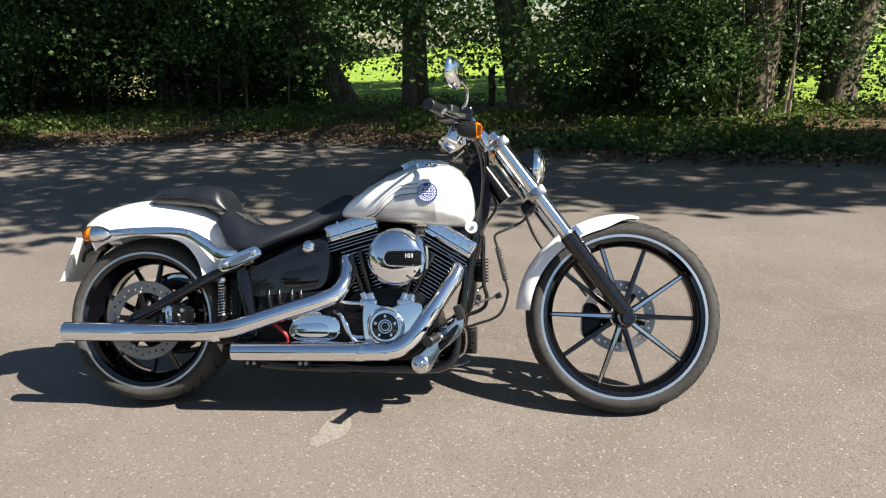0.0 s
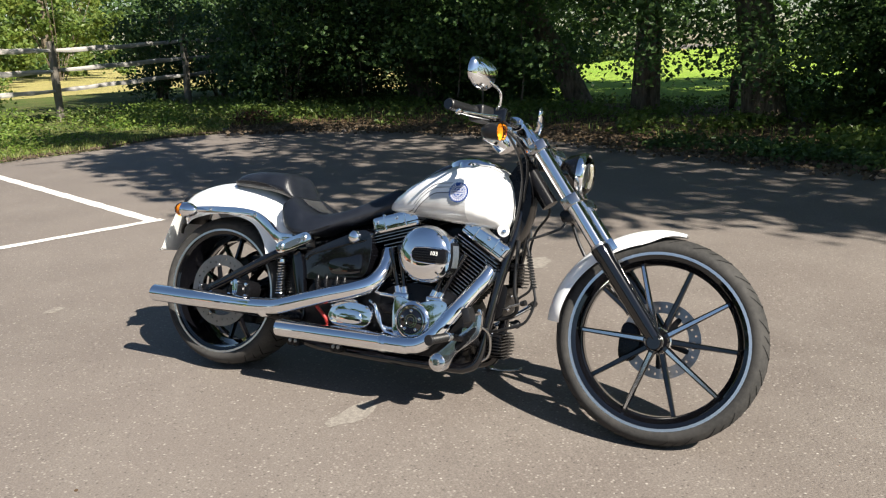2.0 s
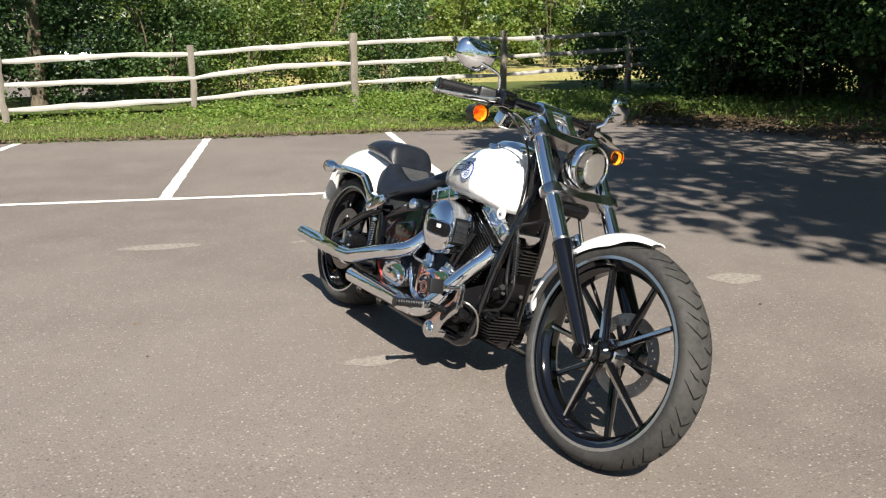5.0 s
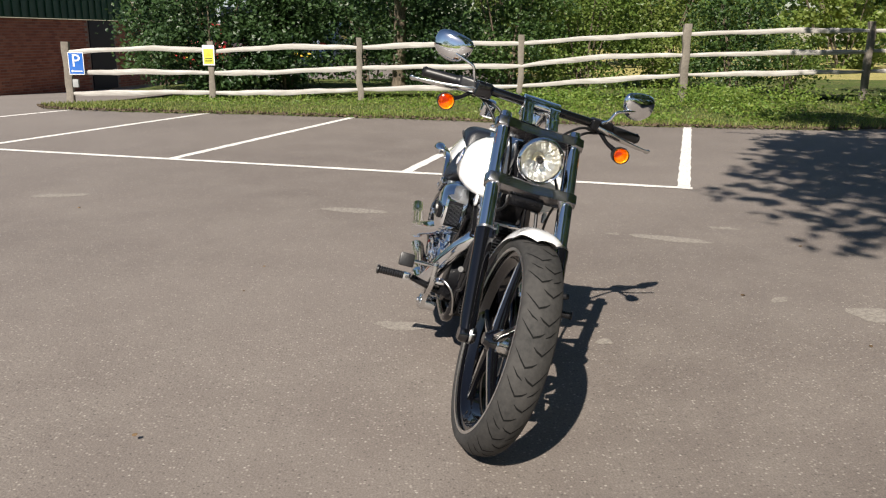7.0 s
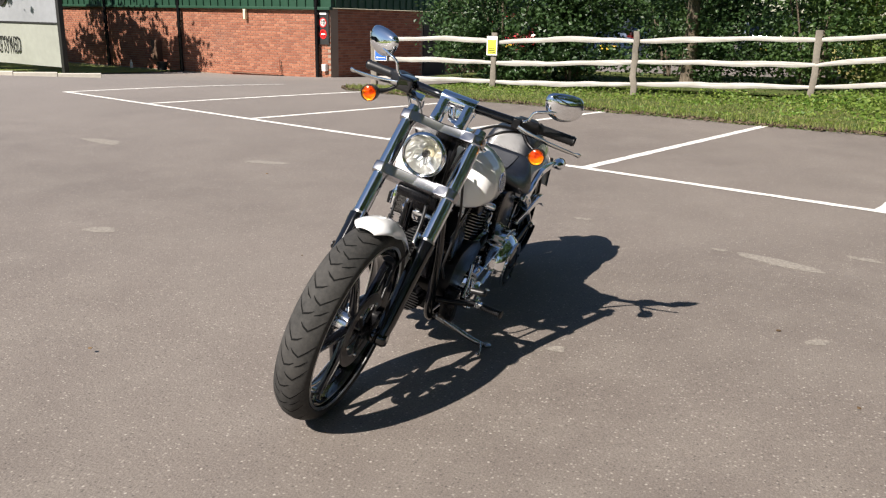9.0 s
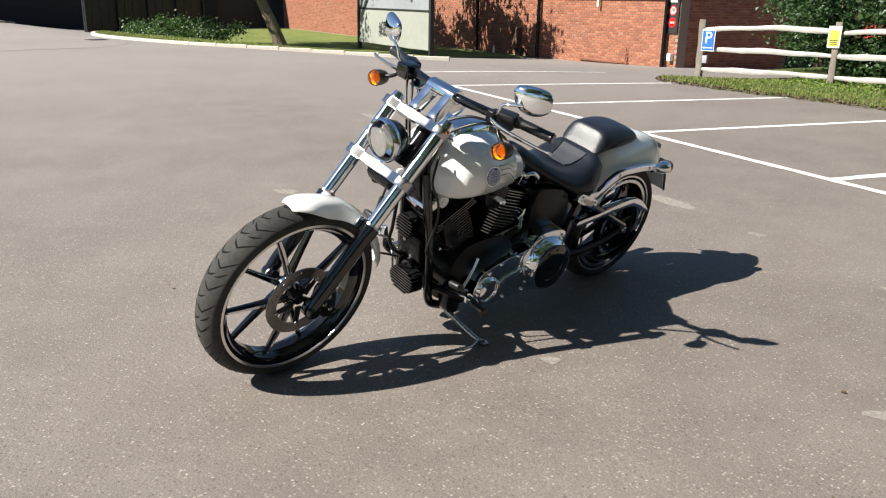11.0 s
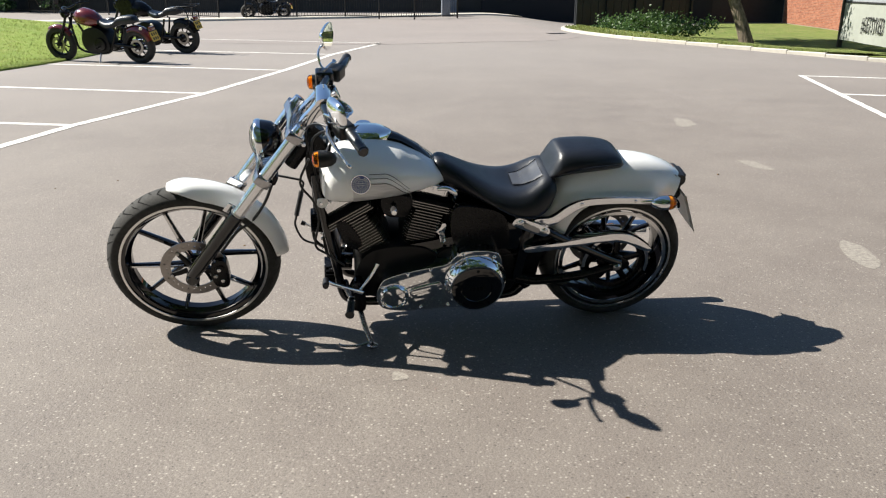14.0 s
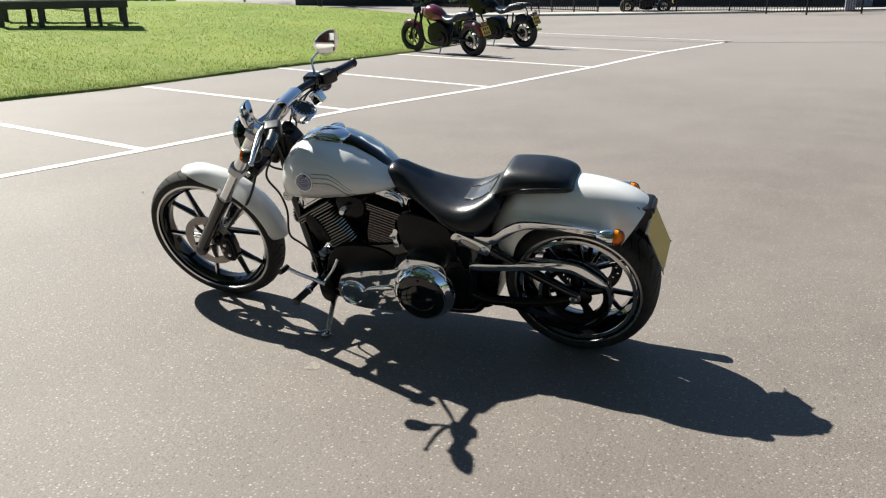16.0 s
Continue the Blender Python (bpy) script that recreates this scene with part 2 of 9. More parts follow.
BRICK, BRICKS = make_brick(), make_mortar_brick()
MORTAR = plain("mortar", (0.25, 0.19, 0.145), 0.9, grain=40, bump=0.3)
PEARL, SILVER, CHROME, LEATHER, RUBBER = make_pearl(), make_silver(), make_chrome(), make_leather(), make_rubber()
BLACK = plain("gloss black paint", (0.003, 0.003, 0.004), 0.04, 0.0, 0.5, 40, 0.2, 0.0, 0.5)
SATIN = plain("satin black metal", (0.006, 0.006, 0.007), 0.22, 0.0, 0.0, 90, 0.3, 0.1, 0.22)
CAST = plain("black cast metal", (0.006, 0.006, 0.007), 0.30, 0.0, 0.0, 200, 0.3, 0.3, 0.20)
STEEL = plain("machined steel", (0.46, 0.45, 0.44), 0.28, 1.0, 0.0, 60, 0.12)
ALLOY = plain("polished alloy", (0.72, 0.72, 0.72), 0.16, 1.0, 0.0, 50, 0.06)
FINBLACK = plain("black cooling fin", (0.005, 0.005, 0.006), 0.55, 0.0, 0.0, 200, 0.3, 0.2, 0.10)
FINEDGE = plain("machined fin edge", (0.34, 0.335, 0.33), 0.24, 1.0, 0.0, 60, 0.08)
DISC = plain("worn brake disc", (0.31, 0.29, 0.275), 0.36, 1.0, 0.0, 90, 0.2)
PLASTIC = plain("black plastic", (0.008, 0.008, 0.009), 0.4, 0.0, 0.0, 150, 0.3, 0.2)
AMBER = make_glass("amber lens", (1.0, 0.40, 0.025), 0.10)
AMBERIN = plain("amber reflector", (0.92, 0.80, 0.55), 0.25, 0.3, 0.3)
RED = plain("red lens", (0.085, 0.004, 0.006), 0.12, 0.0, 1.0)
CLEAR = make_glass("clear lens", (0.97, 0.98, 0.98), 0.02)
REFLECT = plain("lamp reflector", (0.94, 0.93, 0.90), 0.30, 1.0, 0.0, 30, 0.06)
MIRROR = Mat("mirror glass", (0.93, 0.94, 0.94), 0.01, 1.0).m
YELLOW = plain("yellow plate", (0.66, 0.44, 0.05), 0.45, 0.0, 0.2, 60, 0.06)
WHITEP = plain("white plate", (0.72, 0.72, 0.70), 0.4, 0.0, 0.2, 60, 0.05)
BLUEP = plain("blue enamel", (0.018, 0.115, 0.43), 0.25, 0.0, 0.6)
GROOVE = plain("groove shade", (0.009, 0.009, 0.009), 0.95, 0.0, 0.0, 60, 0.1, 0.0, 0.1)
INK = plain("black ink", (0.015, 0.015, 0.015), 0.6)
REDWIRE = plain("red rubber", (0.25, 0.015, 0.012), 0.5)


# ---- geometry helpers ----
def finish(name, bm, mat, smooth=True, angle=40):
    me = bpy.data.meshes.new(name)
    bmesh.ops.recalc_face_normals(bm, faces=bm.faces)
    if smooth:
        lim = radians(angle)
        for f in bm.faces:
            f.smooth = True
        for e in bm.edges:
            if len(e.link_faces) != 2 or e.calc_face_angle(9.0) > lim:
                e.smooth = False
    bm.to_mesh(me)
    bm.free()
    me.materials.append(mat)
    return me


XF = [Matrix.Identity(4)]


def part(name, bm, mat, parent, label="", smooth=True, angle=40):
    """Links a bmesh as one mesh object under a thing or a part."""
    bm.transform(XF[-1])
    ob = new(name, finish(name, bm, mat, smooth, angle))
    ob.parent = parent
    if label:
        ob["label"] = label
    return ob


def thing(name, m, label, category, group="", kind=""):
    ob = new(name)
    ob.empty_display_size = 0.2
    ob.matrix_world = m
    return tagged(ob, label, category, group, kind)


def solo(name, bm, mat, label, category, group="", kind="", smooth=True, angle=40):
    return tagged(new(name, finish(name, bm, mat, smooth, angle)), label, category, group, kind)


def join(*bms):
    """Several bmeshes poured into the first."""
    a = bms[0]
    for b in bms[1:]:
        me = bpy.data.meshes.new("pour")
        b.to_mesh(me)
        b.free()
        a.from_mesh(me)
        bpy.data.meshes.remove(me)
    return a


def spline(pts, n=8):
    """A smooth line through points (Catmull-Rom); each may carry a radius as its fourth number."""
    p = [np.array(q, float) for q in pts]
    if len(p) < 3:
        return p
    p = [2 * p[0] - p[1], *p, 2 * p[-1] - p[-2]]
    out = []
    for a, b, c, d in zip(p, p[1:], p[2:], p[3:]):
        for i in range(n):
            t = i / n
            out.append(0.5 * (2 * b + (c - a) * t + (2 * a - 5 * b + 4 * c - d) * t * t + (3 * b - a - 3 * c + d) * t ** 3))
    return [*out, p[-2]]


def tube(pts, r=0.01, sides=12, n=8, cap=True, smooth_line=True, flat=1.0):
    """A round bar along a smooth line."""
    line = spline([(*q[:3], q[3] if len(q) > 3 else r) for q in pts], n) if smooth_line else [np.array((*q[:3], q[3] if len(q) > 3 else r)) for q in pts]
    bm = bmesh.new()
    rings, up = [], None
    for i, q in enumerate(line):
        a, b = line[max(0, i - 1)][:3], line[min(len(line) - 1, i + 1)][:3]
        d = Vector(b - a).normalized()
        if up is None:
            up = d.orthogonal().normalized()
        up = (up - d * up.dot(d)).normalized()
        side = d.cross(up)
        rings.append([bm.verts.new(Vector(q[:3]) + (up * math.cos(k * math.tau / sides) + side * math.sin(k * math.tau / sides) * flat) * q[3]) for k in range(sides)])
    for a, b in zip(rings, rings[1:]):
        for k in range(sides):
            bm.faces.new((a[k], a[k - 1], b[k - 1], b[k]))
    if cap:
        bm.faces.new(rings[0])
        bm.faces.new(rings[-1])
    return bm


def lathe(profile, centre=(0, 0, 0), axis="y", sides=48, closed=False):
    """Turns a profile of (radius, along) round an axis through the centre."""
    bm = bmesh.new()
    rings = []
    for r, h in profile:
        ring = []
        for k in range(sides):
            a = k * math.tau / sides
            u, v = r * math.cos(a), r * math.sin(a)
            q = {"y": (u, h, v), "x": (h, u, v), "z": (u, v, h)}[axis]
            ring.append(bm.verts.new(Vector(centre) + Vector(q)))
        rings.append(ring)
    pairs = list(zip(rings, rings[1:])) + ([(rings[-1], rings[0])] if closed else [])
    for a, b in pairs:
        for k in range(sides):
            bm.faces.new((a[k], a[k - 1], b[k - 1], b[k]))
    if not closed:
        for ring, (r, h) in ((rings[0], profile[0]), (rings[-1], profile[-1])):
            if r > 1e-4:
                bm.faces.new(ring)
    bmesh.ops.remove_doubles(bm, verts=bm.verts, dist=1e-5)
    return bm


def loft(sections, cap=True, ring=True):
    """A skin over sections with the same number of points."""
    bm = bmesh.new()
    rows = [[bm.verts.new(p) for p in s] for s in sections]
    n = len(rows[0])
    for a, b in zip(rows, rows[1:]):
        for k in range(n if ring else n - 1):
            j = (k + 1) % n
            bm.faces.new((a[k], a[j], b[j], b[k]))
    if cap and ring:
        bm.faces.new(rows[0])
        bm.faces.new(rows[-1])
    return bm


def box(x0, x1, y0, y1, z0, z1, bevel=0.0, seg=2):
    bm = bmesh.new()
    bmesh.ops.create_cube(bm, size=1)
    for v in bm.verts:
        v.co = ((x0 + x1) / 2 + v.co.x * (x1 - x0), (y0 + y1) / 2 + v.co.y * (y1 - y0), (z0 + z1) / 2 + v.co.z * (z1 - z0))
    if bevel:
        bmesh.ops.bevel(bm, geom=bm.edges[:], offset=bevel, segments=seg, profile=0.6, affect="EDGES")
    return bm


def slab(outline, y0, y1, bevel=0.0, seg=2):
    """A plate: an outline of (x, z) given a thickness along y."""
    bm = bmesh.new()
    a = [bm.verts.new((x, y0, z)) for x, z in outline]
    b = [bm.verts.new((x, y1, z)) for x, z in outline]
    bm.faces.new(a)
    bm.faces.new(b[::-1])
    for k in range(len(a)):
        bm.faces.new((a[k - 1], a[k], b[k], b[k - 1]))
    bmesh.ops.recalc_face_normals(bm, faces=bm.faces)
    if bevel:
        bmesh.ops.bevel(bm, geom=bm.edges[:], offset=bevel, segments=seg, profile=0.6, affect="EDGES", clamp_overlap=True)
    return bm


def rounded(outline, n=6):
    """A smooth closed outline through points (x, z)."""
    p = [np.array(q, float) for q in outline]
    out = []
    for i in range(len(p)):
        a, b, c, d = p[i - 1], p[i], p[(i + 1) % len(p)], p[(i + 2) % len(p)]
        for k in range(n):
            t = k / n
            q = 0.5 * (2 * b + (c - a) * t + (2 * a - 5 * b + 4 * c - d) * t * t + (3 * b - a - 3 * c + d) * t ** 3)
            out.append(tuple(q))
    return out


def moved(bm, m):
    bm.transform(m)
    return bm


def smoothstep(a, b, x):
    t = np.clip((np.asarray(x, float) - a) / (b - a), 0, 1)
    return t * t * (3 - 2 * t)


def ground_z(x, y):
    """The car park is level round the machine and falls gently towards the brick building."""
    s = -0.84 * np.asarray(x, float) - 0.54 * np.asarray(y, float)
    dip = smoothstep(0.8, 1.8, x) * smoothstep(4.4, 2.4, x) * smoothstep(3.0, 1.2, np.abs(y))
    return -0.62 * smoothstep(9, 27, s) * smoothstep(-5, -12, x) - 0.019 * dip


def raw(name, verts, faces, mat, smooth=False):
    me = bpy.data.meshes.new(name)
    verts, faces = np.asarray(verts, np.float32), np.asarray(faces, np.int32)
    me.vertices.add(len(verts))
    me.vertices.foreach_set("co", verts.ravel())
    k = faces.shape[1]
    me.loops.add(faces.size)
    me.loops.foreach_set("vertex_index", faces.ravel())
    me.polygons.add(len(faces))
    me.polygons.foreach_set("loop_start", np.arange(0, faces.size, k, dtype=np.int32))
    me.polygons.foreach_set("use_smooth", np.full(len(faces), smooth))
    me.update(calc_edges=True)
    me.validate()
    me.materials.append(mat)
    return me


def leaf_mesh(name, at, size, mat, flat=0.3, long=1.7, face=None, simple=False):
    """Many small leaves at points, each folded along its rib; simple ones have four corners."""
    n = len(at)
    d = rng.normal(size=(n, 3))
    d[:, 2] = d[:, 2] * flat - 0.15
    d /= np.linalg.norm(d, axis=1)[:, None]
    u = rng.normal(size=(n, 3)) if face is None else face + 0.5 * rng.normal(size=(n, 3))
    s = np.cross(d, u)
    s /= np.linalg.norm(s, axis=1)[:, None] + 1e-9
    nrm = np.cross(s, d)
    L = (size * rng.uniform(0.6, 1.3, n))[:, None]
    w = L / long
    base, tip = at - d * L / 2, at + d * L / 2
    fold = nrm * w * 0.16
    if simple:
        left, right = base + d * L * 0.45 + s * w * 0.52 + fold, base + d * L * 0.42 - s * w * 0.52 + fold
        verts = np.stack([base, left, tip, right], 1).reshape(-1, 3)
        i = np.arange(n, dtype=np.int32)[:, None] * 4
        return raw(name, verts, np.concatenate([i + [[0, 1, 2]], i + [[0, 2, 3]]]), mat)
    l1, r1 = base + d * L * 0.30 + s * w * 0.47 + fold, base + d * L * 0.30 - s * w * 0.47 + fold
    l2, r2 = base + d * L * 0.66 + s * w * 0.36 + fold * 0.8, base + d * L * 0.66 - s * w * 0.36 + fold * 0.8
    verts = np.stack([base, l1, l2, tip, r2, r1], 1).reshape(-1, 3)
    i = np.arange(n, dtype=np.int32)[:, None] * 6
    faces = np.concatenate([i + [[0, 1, 2]], i + [[0, 2, 3]], i + [[0, 3, 4]], i + [[0, 4, 5]]])
    return raw(name, verts, faces, mat)


def blades_mesh(name, at, height, mat, width=0.012, lean=0.5):
    """Grass blades: bent narrow strips rooted at points."""
    n = len(at)
    a = rng.uniform(0, math.tau, n)
    out = np.stack([np.cos(a), np.sin(a), 0 * a], 1)
    side = np.stack([-np.sin(a), np.cos(a), 0 * a], 1)
    h = (height * rng.uniform(0.45, 1.3, n))[:, None]
    w = width * rng.uniform(0.7, 1.4, n)[:, None]
    k = lean * rng.uniform(0.2, 1.3, n)[:, None]
    up = np.array([[0, 0, 1.0]])
    mid, tip = at + up * h * 0.6 + out * h * k * 0.3, at + up * h * (1 - 0.25 * k) + out * h * k
    verts = np.stack([at - side * w, at + side * w, mid - side * w * 0.8, mid + side * w * 0.8, tip], 1).reshape(-1, 3)
    i = np.arange(n, dtype=np.int32)[:, None] * 5
    faces = np.concatenate([i + [[0, 1, 3]], i + [[0, 3, 2]], i + [[2, 3, 4]]])
    return raw(name, verts, faces, mat)


def text_mesh(words, size, depth=0.001):
    """Raised lettering in the built-in font, centred, in the x-y plane."""
    cu = bpy.data.curves.new("lettering", "FONT")
    cu.body, cu.size, cu.extrude = words, size, depth
    cu.align_x, cu.align_y, cu.resolution_u = "CENTER", "CENTER", 3
    ob = new("lettering", cu)
    dg = bpy.context.evaluated_depsgraph_get()
    me = bpy.data.meshes.new_from_object(ob.evaluated_get(dg))
    bpy.data.objects.remove(ob)
    bpy.data.curves.remove(cu)
    bm = bmesh.new()
    bm.from_mesh(me)
    bpy.data.meshes.remove(me)
    return bm


def bolt(at, r=0.008, h=0.006, axis="y", way=-1):
    """A domed bolt head."""
    pr = [(0, h), (r * 0.45, h), (r * 0.5, h * 0.75), (r * 0.8, h * 0.7), (r, h * 0.3), (r, 0)]
    return lathe([(a, b * way) for a, b in pr], at, axis, 14)


def tyre_mesh(r_out, half, r_bead, round_n, lugs, depth=0.005, flatness=2.6):
    """A tyre with cut grooves, centred on the origin, its axle along y."""
    prof = []
    m = 34
    for i in range(m + 1):
        w = -1 + 2 * i / m
        a = abs(w)
        if a < 0.80:
            y = half * 0.93 * w / 0.80
            r = r_out - (r_out - r_bead) * 0.42 * (a / 0.80) ** flatness
        else:
            k = (a - 0.80) / 0.20
            y = math.copysign(half * (0.93 + 0.07 * math.sin(k * math.pi) - 0.12 * k * k), w)
            r = r_out - (r_out - r_bead) * (0.42 + 0.58 * k)
        prof.append((w, y, r))
    bm = bmesh.new()
    rows = []
    for j in range(round_n):
        th = j * math.tau / round_n
        row = []
        for w, y, r in prof:
            a = abs(w)
            cut = 0.0
            for side, shift in ((1, 0.0), (-1, 0.5)):
                if w * side > 0.06 and a < 0.74:
                    c = (th * lugs / math.tau - side * 0.0 + shift - 1.5 * a) % 1.0
                    long = int((th * lugs / math.tau + shift - 1.5 * a) // 1) % 2
                    if abs(c - 0.5) < 0.055 and (long or a < 0.42):
                        cut = depth
            rr = r - cut
            row.append(bm.verts.new((rr * math.cos(th), y, rr * math.sin(th))))
        rows.append(row)
    for j in range(round_n):
        a, b = rows[j - 1], rows[j]
        for k in range(len(prof) - 1):
            bm.faces.new((a[k], a[k + 1], b[k + 1], b[k]))
    return bm


def groove_mesh(r_out, half, r_bead, pitch, flatness, lift=0.0011):
    """Narrow raised strips that follow the tyre, dark as the shade in slanted grooves."""
    bm = bmesh.new()
    step = 360.0 / pitch
    for k in range(pitch):
        for side, shift in ((1, 0.0), (-1, 0.5)):
            lines = [[(0.76, 0.86, 0.3), (0.52, 0.54, 0.9), (0.26, 0.28, 1.0), (0.0, 0.38, 1.0), (-0.16, 0.50, 0.3)]]
            if k % 2:
                lines.append([(0.66, 1.22, 0.2), (0.44, 0.98, 1.0), (0.22, 0.86, 0.3)])
            for pts in lines:
                fine = []
                for (a0, b0, w0), (a1, b1, w1) in zip(pts, pts[1:]):
                    fine += [(a0 + (a1 - a0) * j / 4, b0 + (b1 - b0) * j / 4, w0 + (w1 - w0) * j / 4) for j in range(4)]
                fine.append(pts[-1])
                prev = None
                for a, b, w in fine:
                    y = side * half * 0.93 * a / 0.80
                    r = r_out - (r_out - r_bead) * 0.42 * (abs(a) / 0.80) ** flatness + lift
                    pair = []
                    for e in (-1, 1):
                        th = radians((k + shift + b) * step) + e * 0.0030 * w / r_out
                        pair.append(bm.verts.new((r * math.cos(th), y, r * math.sin(th))))
                    if prev:
                        bm.faces.new((prev[0], prev[1], pair[1], pair[0]))
                    prev = pair
    return bm


def rim_mesh(r_bead, half, drop, wall=0.006):
    """A rim barrel with its well and both flanges."""
    o = [(r_bead + 0.012, half), (r_bead + 0.012, half - 0.006), (r_bead - 0.004, half - 0.010), (r_bead - drop * 0.4, half * 0.55), (r_bead - drop, half * 0.3)]
    o += [(r, -h) for r, h in o[::-1]]
    i = [(r - wall, h * 0.97) for r, h in o[::-1]]
    return lathe(o + i, sides=72, closed=True)


def ring_mesh(r0, r1, y0, y1, sides=72):
    return lathe([(r0, y0), (r1, y0), (r1, y1), (r0, y1)], sides=sides, closed=True)


def spoke_mesh(ang, r0, r1, y0, y1, w0, w1, t0=0.016, t1=0.010):
    """A tapered spoke from hub to rim."""
    secs = []
    for k in range(6):
        f = k / 5
        r, y, w, t = r0 + (r1 - r0) * f, y0 + (y1 - y0) * f ** 1.6, w0 + (w1 - w0) * f ** 0.7, t0 + (t1 - t0) * f
        secs.append([(r, y + t * b, w * a) for a, b in ((-1, -0.6), (-0.6, -1), (0.6, -1), (1, -0.6), (1, 0.6), (0.6, 1), (-0.6, 1), (-1, 0.6))])
    return moved(loft(secs), Matrix.Rotation(-ang, 4, "Y"))


def disc_mesh(r0, r1, y, t=0.005, holes=30):
    """A drilled brake disc."""
    bm = bmesh.new()
    n = holes * 4
    rr = [r0, r0 + (r1 - r0) * 0.3, r0 + (r1 - r0) * 0.5, r0 + (r1 - r0) * 0.7, r1]
    for yy in (y - t / 2, y + t / 2):
        g = [[bm.verts.new((r * math.cos(k * math.tau / n), yy, r * math.sin(k * math.tau / n))) for k in range(n)] for r in rr]
        for i in range(4):
            for k in range(n):
                band = (1, 2, 1)[(k // 4) % 3]
                if i == band and k % 4 == 1:
                    continue
                bm.faces.new((g[i][k - 1], g[i][k], g[i + 1][k], g[i + 1][k - 1]))
    v = list(bm.verts)
    half = len(v) // 2
    for i in (0, 4):
        for k in range(n):
            a, b = v[i * n + k - 1], v[i * n + k]
            c, d = v[half + i * n + k], v[half + i * n + k - 1]
            bm.faces.new((a, b, c, d))
    return bm


def arch(centre, angles, radii, halves, crown, thick, n=14):
    """A mudguard: a crowned strip that follows an arc, with thickness."""
    secs = []
    crowns = crown if isinstance(crown, list) else [crown] * len(angles)
    for a, r, h, crown in zip(angles, radii, halves, crowns):
        ca, sa = math.cos(radians(a)), math.sin(radians(a))
        outer, inner = [], []
        for k in range(n + 1):
            w = -1 + 2 * k / n
            drop = crown * (abs(w) ** 2.6) * (0.55 + 0.45 * abs(w))
            for lst, off in ((outer, 0.0), (inner, -thick)):
                rr = r - drop + off
                lst.append((centre[0] + rr * ca, w * h, centre[2] + rr * sa))
        secs.append(outer + inner[::-1])
    return loft(secs)


def seat_loft(rows, n=22):
    """Sections of (along, top, dish, side height, bottom, half width)."""
    secs = []
    for x, top, dish, edge, bot, w in rows:
        ring = []
        for k in range(n + 1):
            u = -1 + 2 * k / n
            a = abs(u)
            if a < 0.72:
                q = a / 0.72
                ring.append((x, w * 0.93 * u / 0.72 * 0.9, top + dish * q * q - (top + dish - edge) * 0.28 * q ** 5))
            else:
                q = (a - 0.72) / 0.28
                ring.append((x, math.copysign(w * (0.84 + 0.16 * math.sin(q * 1.9) / math.sin(1.9) * (1.0)), u), (top + dish) * (1 - q) ** 1.3 + (edge - 0.28 * (edge - top - dish) * 0 ) * (1 - (1 - q) ** 1.3) - 0.28 * (top + dish - edge) * (1 - q) * 1.0))
        ring += [(x, w * 0.9, bot), (x, -w * 0.9, bot)]
        secs.append(ring)
    return loft(secs)


def eased(keys, n):
    """Rows between keyed rows, gliding smoothly."""
    keys = np.array(keys, float)
    return [tuple(q) for q in spline(keys.tolist(), n)]


# ---- ground ----
def sheet(name, xs, ys, height, mat, label, category, kind="structure"):
    X, Y = np.meshgrid(np.asarray(xs, float), np.asarray(ys, float))
    V = np.stack([X, Y, height(X, Y)], -1).reshape(-1, 3)
    nx, ny = len(xs), len(ys)
    i = (np.arange(ny - 1)[:, None] * nx + np.arange(nx - 1)).ravel()
    F = np.stack([i, i + 1, i + nx + 1, i + nx], 1)
    return tagged(new(name, raw(name, V, F, mat, True)), label, category, "", kind)


def steps(*parts):
    return np.unique(np.concatenate([np.arange(a, b, s) for a, b, s in parts]))


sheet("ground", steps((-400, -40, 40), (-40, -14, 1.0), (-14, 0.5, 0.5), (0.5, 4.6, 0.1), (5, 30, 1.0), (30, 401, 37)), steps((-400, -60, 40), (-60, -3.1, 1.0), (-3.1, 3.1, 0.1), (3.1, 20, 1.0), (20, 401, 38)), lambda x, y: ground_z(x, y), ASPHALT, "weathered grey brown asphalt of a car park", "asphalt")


def strip(name, edge, offsets, rises, mat, label, category, inward, kind="structure", wobble=0.0):
    """Ground beside an edge line: rows at offsets from it, raised by the given heights."""
    line = np.array(spline([(*p, 0) for p in edge], 8))[:, :2]
    d = np.gradient(line, axis=0)
    nrm = np.stack([-d[:, 1], d[:, 0]], 1) / np.linalg.norm(d, axis=1)[:, None] * inward
    rows = []
    for o, h in zip(offsets, rises):
        q = line + nrm * o
        if o < 0.5:
            q = q + nrm * (wobble * (np.sin(np.arange(len(q)) * 1.7) + np.sin(np.arange(len(q)) * 0.61 + 1)))[:, None]
        rows.append(np.column_stack([q, ground_z(q[:, 0], q[:, 1]) + h]))
    V = np.concatenate(rows)
    n = len(line)
    i = (np.arange(len(rows) - 1)[:, None] * n + np.arange(n - 1)).ravel()
    F = np.stack([i, i + 1, i + n + 1, i + n], 1)
    return tagged(new(name, raw(name, V, F, mat, True)), label, category, "", kind), line, nrm


